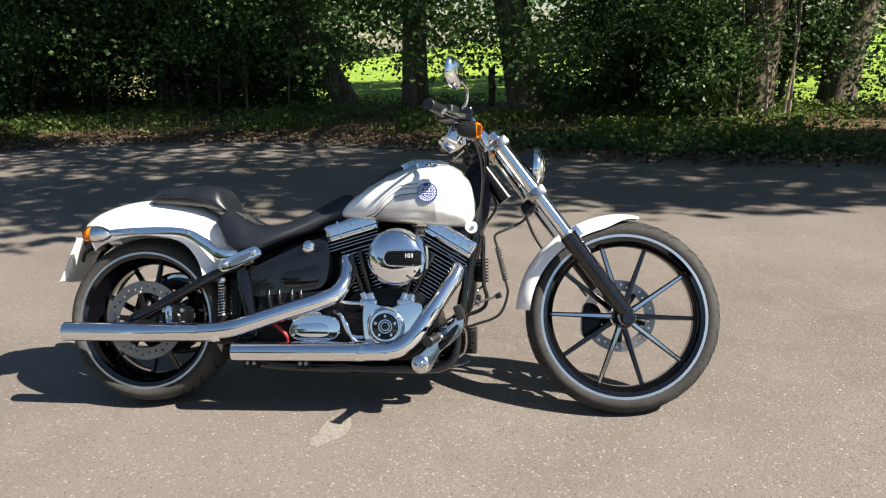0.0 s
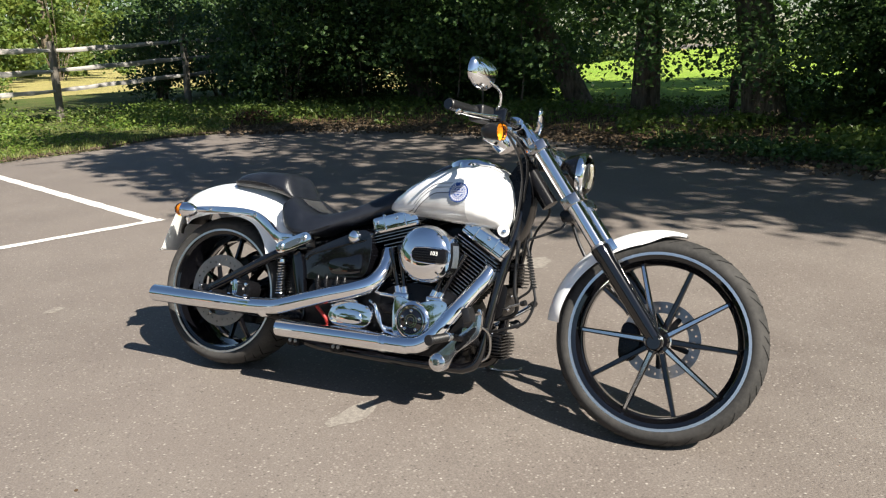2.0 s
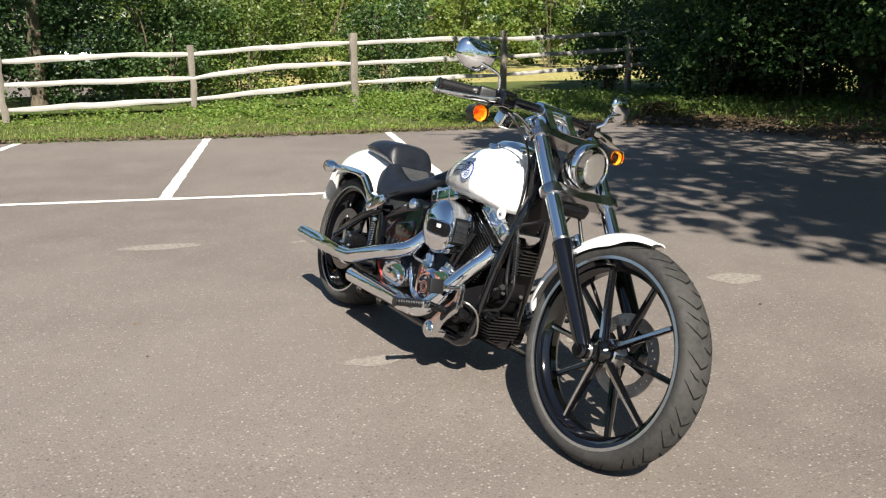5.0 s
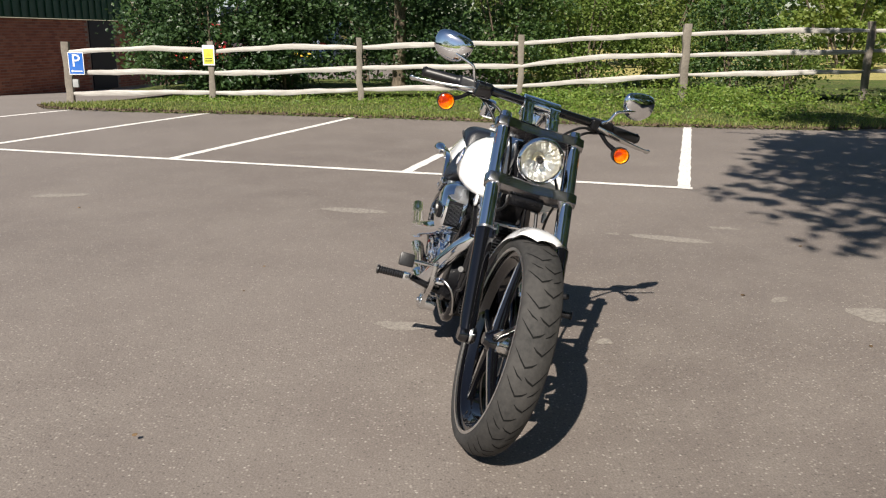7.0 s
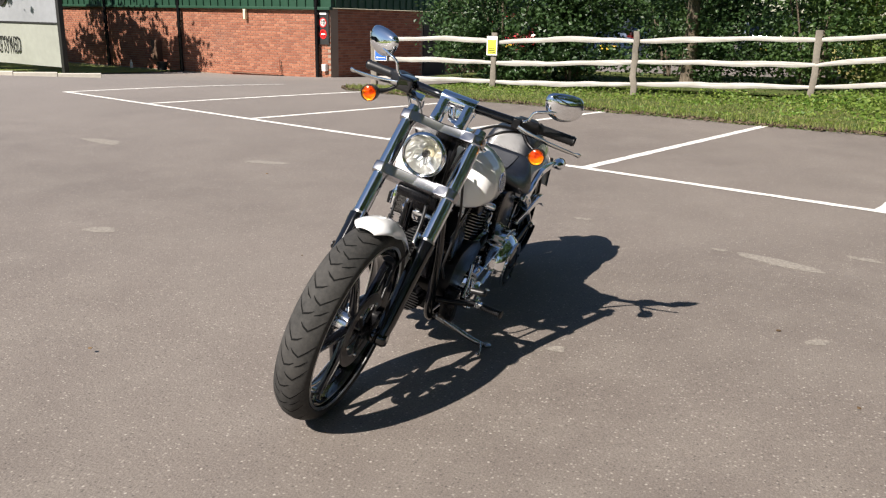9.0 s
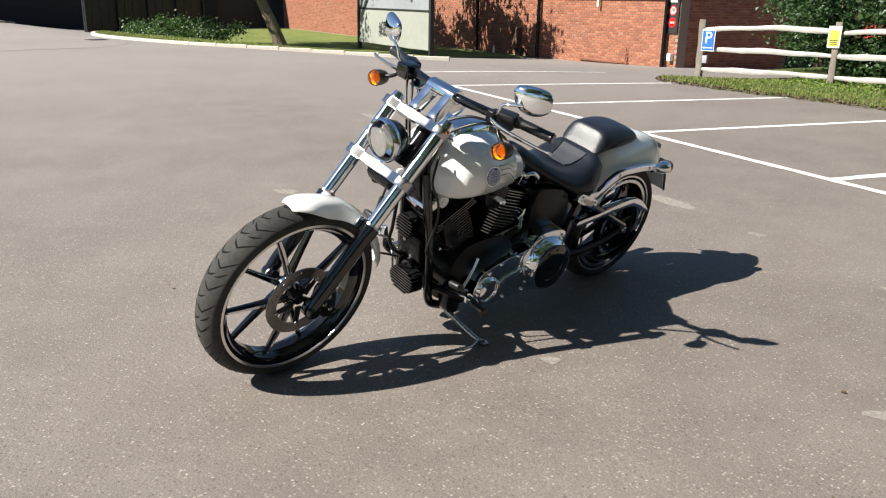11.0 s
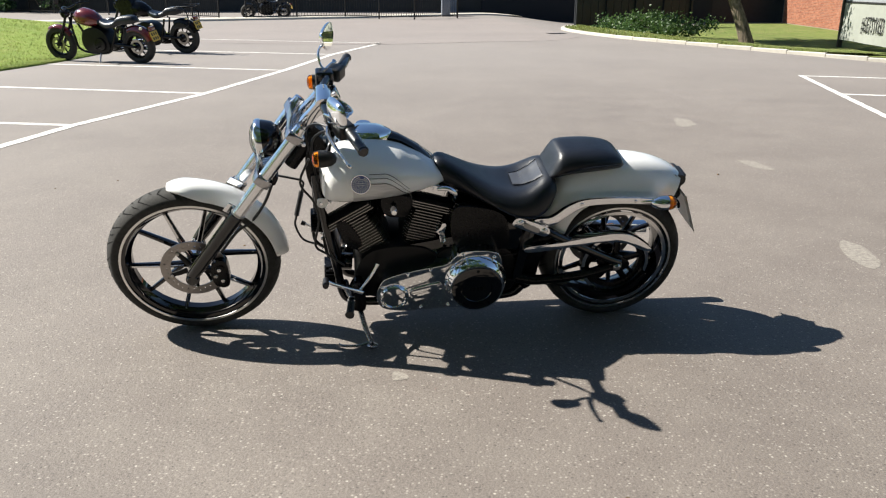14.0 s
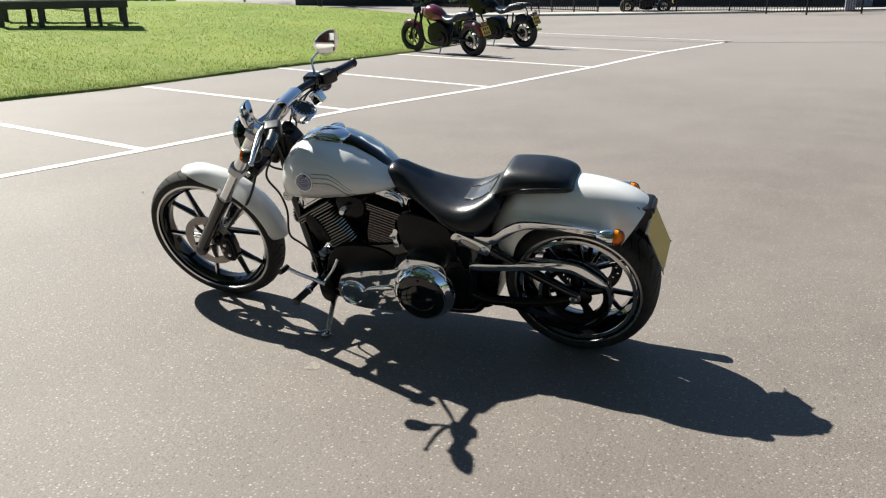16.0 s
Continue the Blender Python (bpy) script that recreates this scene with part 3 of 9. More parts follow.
WEST = [(-9.9, -6.5), (-9.1, -5.9), (-8.6, -4.3), (-8.25, -2.2), (-7.75, -0.2), (-7.3, 1.6), (-7.0, 3.3), (-6.75, 5.0), (-6.9, 6.6), (-6.5, 7.5)]
NORTH = [(-6.5, 7.5), (-5.6, 8.1), (-3.9, 8.45), (-1.3, 7.9), (1.1, 6.7), (2.8, 6.0), (4.6, 5.5), (8.5, 4.4), (13, 3.0), (20, 0.5)]
EAST = [(9.4, -1.5), (8.6, -4.5), (8.05, -6.25), (7.55, -9.1), (6.6, -13.0), (6.25, -18.0), (6.2, -21.6)]
_, west_line, west_n = strip("verge", WEST, [-0.03, 0.06, 0.3, 1.0, 2.2, 3.6, 6.0], [-0.02, 0.01, 0.03, 0.05, 0.05, 0.05, 0.05], TURF, "rough grass verge below a wooden fence", "verge", 1, wobble=0.04)
_, north_line, north_n = strip("woodland_floor", NORTH, [-0.05, 0.10, 0.5, 1.2, 2.4, 4.0, 6.5], [-0.02, 0.02, 0.06, 0.10, 0.14, 0.12, 0.08], LITTER, "shady leaf litter bank under trees", "bank", 1, wobble=0.08)
_, east_line, east_n = strip("lawn", EAST, [0.0, 0.05, 0.6, 1.8, 3.5, 5.5, 8.0, 12.0, 40.0], [-0.02, 0.045, 0.08, 0.19, 0.37, 0.53, 0.66, 0.82, 1.0], LAWN, "bright mown lawn rising beside the parking bays", "lawn", 1)
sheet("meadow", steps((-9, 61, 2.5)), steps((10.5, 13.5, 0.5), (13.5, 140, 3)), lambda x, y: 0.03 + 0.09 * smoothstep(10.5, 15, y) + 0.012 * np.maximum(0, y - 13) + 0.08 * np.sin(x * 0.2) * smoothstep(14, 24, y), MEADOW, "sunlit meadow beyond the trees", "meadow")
sheet("dry_field", steps((-70, -17.9, 4), (-18, -8.4, 1.8)), steps((2.5, 140, 3)), lambda x, y: np.where(x > -18.5, np.where(y > 20, 0.08, 0.02), 0.10 + 0.012 * (-18 - x)), HAY, "dry yellow field beyond the fence", "field")
sheet("verge_corner", steps((-11.6, -6.9, 0.4)), steps((7.9, 14.5, 0.6)), lambda x, y: ground_z(x, y) + 0.03, TURF, "rough grass in the corner below the trees", "verge")
sheet("woodland_ground", steps((-18.5, -10.9, 1.0)), steps((-6.0, 30, 1.5)), lambda x, y: 0.10 + ground_z(x, y) * 0.4, TURF, "rough ground behind the fence", "ground")


# ---- painted lines and worn patches ----
def line_mesh(a, b, w, lift=0.003):
    a, b = np.array(a, float), np.array(b, float)
    d = b - a
    L = np.linalg.norm(d)
    d, s = d / L, np.array([-d[1], d[0]]) / L
    n = max(2, int(L / 0.12))
    V, F = [], []
    for i in range(n + 1):
        for side in (-1, 1):
            q = a + d * L * i / n + s * side * (w / 2 + 0.004 * math.sin(i * 2.3 + side) + 0.003 * math.sin(i * 5.1))
            V.append((*q, float(ground_z(*q)) + lift))
    F = [(2 * i, 2 * i + 2, 2 * i + 3, 2 * i + 1) for i in range(n)]
    return raw("painted_line", V, F, LINE)


U = np.array((-0.2985, -0.954))
ROW = [np.array((-2.45, 1.93)) + U * 2.4 * k for k in range(6)]
ENDS = [(-7.10, 3.50), (-7.55, 1.06), (-8.20, -1.13), (-8.62, -3.38), (-9.3, -5.55), (-10.2, -8.1)]
bays = []
for k, (a, b) in enumerate(zip(ROW, ENDS)):
    bays.append((a, b, 0.10 if k else 0.105))
bays.append((ROW[0] + U * -0.07, ROW[5] + U * 0.05, 0.09))
EROW = [(4.58, -2.67), (3.98, -5.35), (3.12, -7.88), (2.36, -10.97), (1.66, -14.35), (0.58, -17.80)]
EEND = [(7.75, -3.42), (7.95, -6.41), (7.67, -9.33), (7.22, -12.59), (6.6, -16.1), (5.9, -19.9)]
for a, b in zip(EROW, EEND):
    bays.append((a, b, 0.10 if a[1] > -17 else 0.101))
bays.append(((5.55, 1.05), EROW[0], 0.11))
for a, b in zip(EROW, EROW[1:]):
    bays.append((a, b, 0.11))
for a, b, w in bays:
    tagged(new("painted_line", line_mesh(a, b, w, 0.0040 if w in (0.09, 0.11) else 0.0095 if w == 0.101 else 0.0026)), "worn white painted parking bay line on asphalt", "road marking", "parking bay lines")


def patch(x, y, rx, ry, turn, seed):
    r = np.random.default_rng(seed)
    n = 40
    a = np.arange(n) * math.tau / n
    wob = 1 + sum(r.normal() * 0.20 / k * np.cos(k * a + r.uniform(0, 6)) for k in range(2, 9))
    u, v = rx * wob * np.cos(a), ry * wob * np.sin(a)
    c, s = math.cos(turn), math.sin(turn)
    V = [(x, y, float(ground_z(x, y)) + 0.0016)] + [(x + c * p - s * q, y + s * p + c * q, float(ground_z(x + c * p - s * q, y + s * p + c * q)) + 0.0012) for p, q in zip(u, v)]
    F = [(0, 1 + i, 1 + (i + 1) % n) for i in range(n)]
    tagged(new("worn_patch", raw("worn_patch", V, F, PATCH)), "pale scuffed patch on the asphalt", "patch", "scuffed patches")


for i, (x0, y0, x1, y1, w) in enumerate(((-2.03, -3.13, -2.09, -2.72, 0.07), (-1.62, -0.92, -1.48, -0.47, 0.075), (-0.84, 1.08, -0.66, 1.50, 0.07), (0.60, 1.68, 0.69, 1.95, 0.10), (-0.89, 0.93, -0.87, 1.01, 0.03), (-1.07, 1.64, -1.00, 1.82, 0.035), (0.735, -0.45, 0.785, -0.20, 0.045), (0.37, -2.54, 0.33, -2.34, 0.06), (0.92, 0.49, 0.98, 0.50, 0.035), (-2.35, -5.35, -2.25, -4.75, 0.10), (0.40, 1.43, 0.45, 1.47, 0.05), (-1.26, 0.03, -1.27, 0.14, 0.03))):
    patch((x0 + x1) / 2, (y0 + y1) / 2, math.hypot(x1 - x0, y1 - y0) / 2, w, math.atan2(y1 - y0, x1 - x0), 50 + i)
for i in range(12):
    a, r = rng.uniform(0, math.tau), rng.uniform(1.0, 4.0)
    x, y, z = 1 + r * math.cos(a), r * math.sin(a), rng.uniform(0.004, 0.010)
    bm = bmesh.new()
    bmesh.ops.create_icosphere(bm, subdivisions=1, radius=z)
    for v in bm.verts:
        v.co = Vector((v.co.x * rng.uniform(0.8, 1.5) + x, v.co.y * rng.uniform(0.8, 1.5) + y, v.co.z * 0.5 + z * 0.35))
    solo("crumb", bm, LITTER, "small dark crumb of debris on the asphalt", "debris", "debris crumbs")


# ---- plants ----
# the tones also carry light: darker leaves for shaded places, paler for sunny
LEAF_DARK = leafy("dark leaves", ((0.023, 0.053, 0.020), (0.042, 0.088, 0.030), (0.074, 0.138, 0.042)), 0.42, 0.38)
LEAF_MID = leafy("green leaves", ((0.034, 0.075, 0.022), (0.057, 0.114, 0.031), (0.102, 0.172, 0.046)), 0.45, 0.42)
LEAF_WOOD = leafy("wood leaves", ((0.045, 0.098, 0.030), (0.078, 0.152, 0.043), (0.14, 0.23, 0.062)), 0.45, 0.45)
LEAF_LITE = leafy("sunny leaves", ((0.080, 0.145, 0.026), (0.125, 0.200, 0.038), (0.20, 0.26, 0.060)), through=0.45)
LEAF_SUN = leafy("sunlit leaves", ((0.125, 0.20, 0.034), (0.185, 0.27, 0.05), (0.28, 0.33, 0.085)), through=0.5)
GRASS = leafy("grass blades", ((0.11, 0.175, 0.032), (0.19, 0.25, 0.050), (0.30, 0.285, 0.10)), 0.6, 0.4)
VERGE = leafy("verge leaves", ((0.085, 0.175, 0.024), (0.15, 0.26, 0.036), (0.27, 0.34, 0.070)), 0.5, 0.45)
DRY = leafy("dry leaves", ((0.055, 0.038, 0.024), (0.095, 0.068, 0.042), (0.155, 0.115, 0.072)), 0.8, 0.15)
RUST = leafy("rusty weeds", ((0.085, 0.028, 0.018), (0.12, 0.05, 0.028)), 0.8, 0.2)


def ground_at(x, y, rise=0.1):
    return ground_z(x, y) + rise


def along_edge(line, nrm, n, o0, o1, power=1.0, lo=0.0, hi=1.0):
    k = rng.uniform(lo * (len(line) - 1), hi * (len(line) - 1), n)
    i = np.minimum(k.astype(int), len(line) - 2)
    f = (k - i)[:, None]
    p = line[i] * (1 - f) + line[i + 1] * f
    return p + nrm[i] * (o0 + (o1 - o0) * rng.uniform(0, 1, n) ** power)[:, None]


def stuff(name, me, label, category):
    return tagged(new(name, me), label, category, "", "stuff")


def clumped(points, n, spread):
    """Points gathered round a share of themselves."""
    c = points[rng.integers(0, len(points), n)]
    return c + rng.normal(size=c.shape) * spread


# verge along the fence
q = along_edge(west_line, west_n, 27000, -0.02, 4.0, 1.15)
stuff("verge_grass", blades_mesh("verge_grass", np.column_stack([q, ground_at(q[:, 0], q[:, 1], 0.03)]), 0.060, GRASS, 0.005), "short green and dry grass of the verge", "grass")
seeds = along_edge(west_line, west_n, 330, 0.35, 4.1, 0.75, 0.05, 1.0)
q = clumped(seeds, 23000, 0.17)
woff = np.linalg.norm(q[:, None, :] - west_line[None, ::4, :], axis=2).min(1)
stuff("verge_weeds", leaf_mesh("verge_weeds", np.column_stack([q, ground_at(q[:, 0], q[:, 1], 0.03) + (0.06 + 0.30 * smoothstep(0.9, 2.6, woff)) * rng.random(len(q)) ** 1.4 * (0.22 + 0.78 * smoothstep(-1, 5, q[:, 1]))]), 0.055, VERGE, 0.5, 1.6), "leafy green weeds on the verge", "weeds")
q = np.column_stack([rng.uniform(-11.6, -6.7, 3600), rng.uniform(7.6, 14.4, 3600)])
stuff("corner_grass", blades_mesh("corner_grass", np.column_stack([q, ground_at(q[:, 0], q[:, 1], 0.02)]), 0.13, GRASS, 0.008), "tall grass in the corner below the trees", "grass")
q = clumped(q[:90], 5000, 0.2)
stuff("corner_weeds", leaf_mesh("corner_weeds", np.column_stack([q, ground_at(q[:, 0], q[:, 1], 0.03) + 0.22 * rng.random(len(q)) ** 1.4]), 0.07, LEAF_LITE, 0.5, 1.5), "leafy weeds in the corner below the trees", "weeds")
q = along_edge(west_line, west_n, 3500, -0.1, 0.25)
stuff("verge_litter", leaf_mesh("verge_litter", np.column_stack([q, ground_at(q[:, 0], q[:, 1], 0.03)]), 0.05, DRY, 0.15, 1.5), "dry leaves along the kerbless edge", "leaf litter")

# bank under the trees
q = along_edge(north_line, north_n, 9000, -0.55, 1.6, 1.0, 0, 0.72)
stuff("fallen_leaves", leaf_mesh("fallen_leaves", np.column_stack([q, ground_at(q[:, 0], q[:, 1], 0.012) + 0.05 * smoothstep(0, 0.4, rng.random(len(q)))]), 0.06, DRY, 0.12, 1.4), "brown fallen leaves at the foot of the bank", "leaf litter")
seeds = along_edge(north_line, north_n, 300, 0.45, 5.5, 0.85, 0, 0.75)
q = clumped(seeds, 34000, 0.19)
stuff("bank_weeds", leaf_mesh("bank_weeds", np.column_stack([q, ground_at(q[:, 0], q[:, 1], 0.05) + 0.24 * rng.random(len(q)) ** 1.4]), 0.068, LEAF_LITE, 0.5, 1.4), "nettles and ivy covering the bank", "weeds")
q = clumped(along_edge(north_line, north_n, 90, 0.0, 0.9, 1.0, 0.40, 0.74), 9000, 0.15)
stuff("edge_ivy", leaf_mesh("edge_ivy", np.column_stack([q, ground_at(q[:, 0], q[:, 1], 0.03) + 0.13 * rng.random(len(q)) ** 1.4]), 0.06, LEAF_MID, 0.4, 1.4), "dark ivy creeping to the edge of the asphalt", "ivy")
q = along_edge(north_line, north_n, 6000, 0.5, 5.5, 0.9, 0, 0.75)
stuff("bank_grass", blades_mesh("bank_grass", np.column_stack([q, ground_at(q[:, 0], q[:, 1], 0.08)]), 0.12, GRASS, 0.007), "long grass on the bank", "grass")
q = clumped(along_edge(north_line, north_n, 6, 0.5, 0.9, 1.0, 0.03, 0.12), 330, 0.12)
stuff("rusty_weeds", leaf_mesh("rusty_weeds", np.column_stack([q, ground_at(q[:, 0], q[:, 1], 0.10) + 0.18 * rng.random(len(q))]), 0.06, RUST, 0.6, 2.0), "rust brown dead weeds", "weeds")

# lawn tufts near its edge
q = along_edge(east_line, east_n, 30000, 0.0, 11.0, 1.25)
off = np.linalg.norm(q[:, None, :] - east_line[None, ::4, :], axis=2).min(1)
LAWNBLADE = leafy("lawn blades", ((0.16, 0.235, 0.045), (0.23, 0.30, 0.065), (0.30, 0.33, 0.10)), 0.6, 0.5)
stuff("lawn_grass", blades_mesh("lawn_grass", np.column_stack([q, np.interp(off, [0, 0.6, 1.8, 3.5, 5.5, 8, 12], [0.03, 0.07, 0.18, 0.36, 0.52, 0.65, 0.81])]), 0.040, LAWNBLADE, 0.007), "mown grass blades at the lawn's edge", "grass")


def tree(base, height, girth, lean, crown_c, crown_r, n_leaf, leaf, mat, label, low=0.0, limbs=9, seed=1, over=None, trim=None, skirts=26, stems=()):
    """A tapered trunk with limbs and a ragged crown of leaves."""
    r = np.random.default_rng(seed)
    ob = thing("tree", Matrix.Translation((base[0], base[1], float(ground_z(*base[:2])) + 0.04)), label, "tree")
    top = Vector((lean[0], lean[1], height))
    pts = [(0, 0, -0.15, girth * 1.5), (top.x * 0.02, top.y * 0.02, 0.15, girth * 1.2), (top.x * 0.18, top.y * 0.18, height * 0.18, girth), (top.x * 0.55, top.y * 0.55, height * 0.5, girth * 0.75), (top.x, top.y, height, girth * 0.35)]
    part("trunk", tube(pts, sides=14, n=5), BARK, ob, angle=80)
    c, R = Vector(crown_c) - Vector((base[0], base[1], 0)), Vector(crown_r)
    for k in range(limbs):
        f = 0.35 + 0.6 * k / limbs
        s = Vector((top.x * f, top.y * f, height * f))
        d = Vector((math.cos(k * 2.4), math.sin(k * 2.4), 0.25))
        e = c + Vector((d.x * R.x * 0.75, d.y * R.y * 0.75, (r.random() - 0.4) * R.z * 0.7))
        m = (s + e) / 2 + Vector((0, 0, -0.2 + 0.5 * r.random()))
        part("limb", tube([(*s, girth * 0.34), (*m, girth * 0.2), (*e, girth * 0.06)], sides=8, n=5), BARK, ob, angle=80)
    # boughs gather the leaves, so that the outline is uneven and light falls through
    nb = max(20, n_leaf // 110)
    v = r.normal(size=(nb, 3))
    v /= np.linalg.norm(v, axis=1)[:, None]
    hub = v * (r.random(nb) ** 0.45)[:, None] * np.array(R) + np.array(c)
    hub = hub[hub[:, 2] > low]
    if low < 2:
        # boughs that hang low towards the open side
        nk = skirts
        skirt = np.column_stack([c.x + r.uniform(-0.95, 0.95, nk) * R.x, c.y + r.uniform(-0.65, 0.45, nk) * R.y, low - 0.25 + 1.5 * r.random(nk) ** 1.2])
        hub = np.concatenate([hub, np.repeat(skirt, 2, axis=0)])
        if skirts < 20:
            # leaves in front of the upper trunk
            z = low + 0.15 + 2.3 * r.random(34)
            hub = np.concatenate([hub, np.column_stack([top.x * z / height + r.uniform(-1.0, 1.0, 34), top.y * z / height - r.uniform(0.4, 1.4, 34), z])])
    at = hub[r.integers(0, len(hub), n_leaf)] + r.normal(size=(n_leaf, 3)) * np.array((0.42, 0.42, 0.26)) * (R.x / 4.0)
    size = np.full(n_leaf, leaf)
    if over:
        # unseen high boughs, added for the shade they cast below
        for oc, orad, on, oleaf in over:
            v = r.normal(size=(on // 130, 3))
            v /= np.linalg.norm(v, axis=1)[:, None]
            h2 = v * (r.random(len(v)) ** 0.4)[:, None] * np.array(orad) + np.array(oc) - np.array((base[0], base[1], 0))
            at = np.concatenate([at, h2[r.integers(0, len(h2), on)] + r.normal(size=(on, 3)) * (0.36, 0.36, 0.22)])
            size = np.concatenate([size, np.full(on, oleaf)])
            for k in range(5):
                e = Vector(h2[k * 7 % len(h2)])
                s = top * 0.9
                part("limb", tube([(*s, girth * 0.34), (*((s + e) / 2 + Vector((0, 0, 0.5))), girth * 0.2), (*e, girth * 0.06)], sides=8, n=5), BARK, ob, angle=80)
    for x, y, lx, h in stems:
        # thin stems that climb beside the trunk
        part("stem", tube([(x, y, -0.1, 0.022), (x + lx * 0.35 + 0.03, y + 0.04, h * 0.4, 0.017), (x + lx * 0.6 - 0.04, y, h * 0.7, 0.014), (x + lx, y - 0.05, h, 0.008)], sides=6, n=5), VINE, ob, "pale thin climbing stem")
    if trim is not None:
        # leaves whose shadow would pass the edge of the asphalt's shade are cut
        shadow_x = at[:, 0] + base[0] - 1.0 * at[:, 2]
        edge = trim + 0.28 * np.clip(shadow_x + 1.2, 0, 4.2) + 0.62 * np.clip(-2.4 - shadow_x, 0, 4)
        keep = at[:, 1] + base[1] + 0.388 * at[:, 2] + 0.25 * np.sin(at[:, 0] * 2.1) > edge
        at, size = at[keep], size[keep]
    ob2 = new("crown", leaf_mesh("crown", at, size, mat, 0.5, 1.25, simple=True))
    ob2.parent = ob
    return ob


VINE = plain("pale stem bark", (0.20, 0.165, 0.12), 0.85, 0.0, 0.0, 30, 0.3, 0.4)
OAKT = "dark leafed tree with a leaning trunk beside the car park"
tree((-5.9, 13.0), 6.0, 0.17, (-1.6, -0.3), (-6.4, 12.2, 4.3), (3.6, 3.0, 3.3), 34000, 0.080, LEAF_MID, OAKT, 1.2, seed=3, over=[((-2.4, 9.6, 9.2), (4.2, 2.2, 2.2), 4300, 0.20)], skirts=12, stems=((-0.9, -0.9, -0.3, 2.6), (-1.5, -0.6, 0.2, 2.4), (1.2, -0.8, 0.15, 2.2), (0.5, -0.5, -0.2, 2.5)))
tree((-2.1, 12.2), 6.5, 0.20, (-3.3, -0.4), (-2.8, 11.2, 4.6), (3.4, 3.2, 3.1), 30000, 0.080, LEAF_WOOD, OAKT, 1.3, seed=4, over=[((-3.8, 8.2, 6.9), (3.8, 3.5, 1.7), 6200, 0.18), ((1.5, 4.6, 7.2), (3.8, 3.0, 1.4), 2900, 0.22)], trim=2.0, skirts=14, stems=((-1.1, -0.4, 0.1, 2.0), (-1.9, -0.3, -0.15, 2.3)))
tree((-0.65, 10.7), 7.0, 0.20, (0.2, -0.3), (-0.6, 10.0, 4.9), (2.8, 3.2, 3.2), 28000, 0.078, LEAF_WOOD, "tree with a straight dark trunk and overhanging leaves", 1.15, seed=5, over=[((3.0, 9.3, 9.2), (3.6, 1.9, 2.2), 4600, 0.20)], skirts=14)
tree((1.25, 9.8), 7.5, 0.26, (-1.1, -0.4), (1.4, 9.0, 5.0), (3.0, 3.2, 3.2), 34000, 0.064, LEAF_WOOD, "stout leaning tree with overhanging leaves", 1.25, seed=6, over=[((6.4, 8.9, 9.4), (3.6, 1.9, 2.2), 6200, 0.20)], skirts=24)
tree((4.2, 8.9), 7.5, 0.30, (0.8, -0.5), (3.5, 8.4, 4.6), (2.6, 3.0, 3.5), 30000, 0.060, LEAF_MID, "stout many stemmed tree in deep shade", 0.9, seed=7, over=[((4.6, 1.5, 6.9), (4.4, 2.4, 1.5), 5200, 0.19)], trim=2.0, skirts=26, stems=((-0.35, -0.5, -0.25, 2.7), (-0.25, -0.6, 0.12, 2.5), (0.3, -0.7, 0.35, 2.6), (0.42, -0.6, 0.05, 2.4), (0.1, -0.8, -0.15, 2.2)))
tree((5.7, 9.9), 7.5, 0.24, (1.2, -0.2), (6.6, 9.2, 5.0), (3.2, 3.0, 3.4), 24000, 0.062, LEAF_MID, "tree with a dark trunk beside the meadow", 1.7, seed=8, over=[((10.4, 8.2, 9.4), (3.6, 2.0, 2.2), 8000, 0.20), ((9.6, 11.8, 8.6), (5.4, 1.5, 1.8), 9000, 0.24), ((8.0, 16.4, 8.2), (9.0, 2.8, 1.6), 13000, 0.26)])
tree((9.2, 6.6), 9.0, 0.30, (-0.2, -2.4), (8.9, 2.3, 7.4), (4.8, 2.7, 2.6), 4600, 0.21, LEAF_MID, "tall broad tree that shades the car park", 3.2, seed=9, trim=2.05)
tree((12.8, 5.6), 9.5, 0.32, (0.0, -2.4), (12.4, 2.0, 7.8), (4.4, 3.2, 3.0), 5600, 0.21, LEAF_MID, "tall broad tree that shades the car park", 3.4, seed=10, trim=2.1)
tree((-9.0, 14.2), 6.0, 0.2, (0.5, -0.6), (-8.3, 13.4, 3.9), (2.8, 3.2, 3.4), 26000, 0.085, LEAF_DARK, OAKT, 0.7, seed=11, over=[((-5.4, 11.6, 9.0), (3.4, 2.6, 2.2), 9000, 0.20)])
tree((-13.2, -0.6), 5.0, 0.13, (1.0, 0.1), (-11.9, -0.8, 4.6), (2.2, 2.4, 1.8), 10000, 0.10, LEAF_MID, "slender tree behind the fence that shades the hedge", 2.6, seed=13)


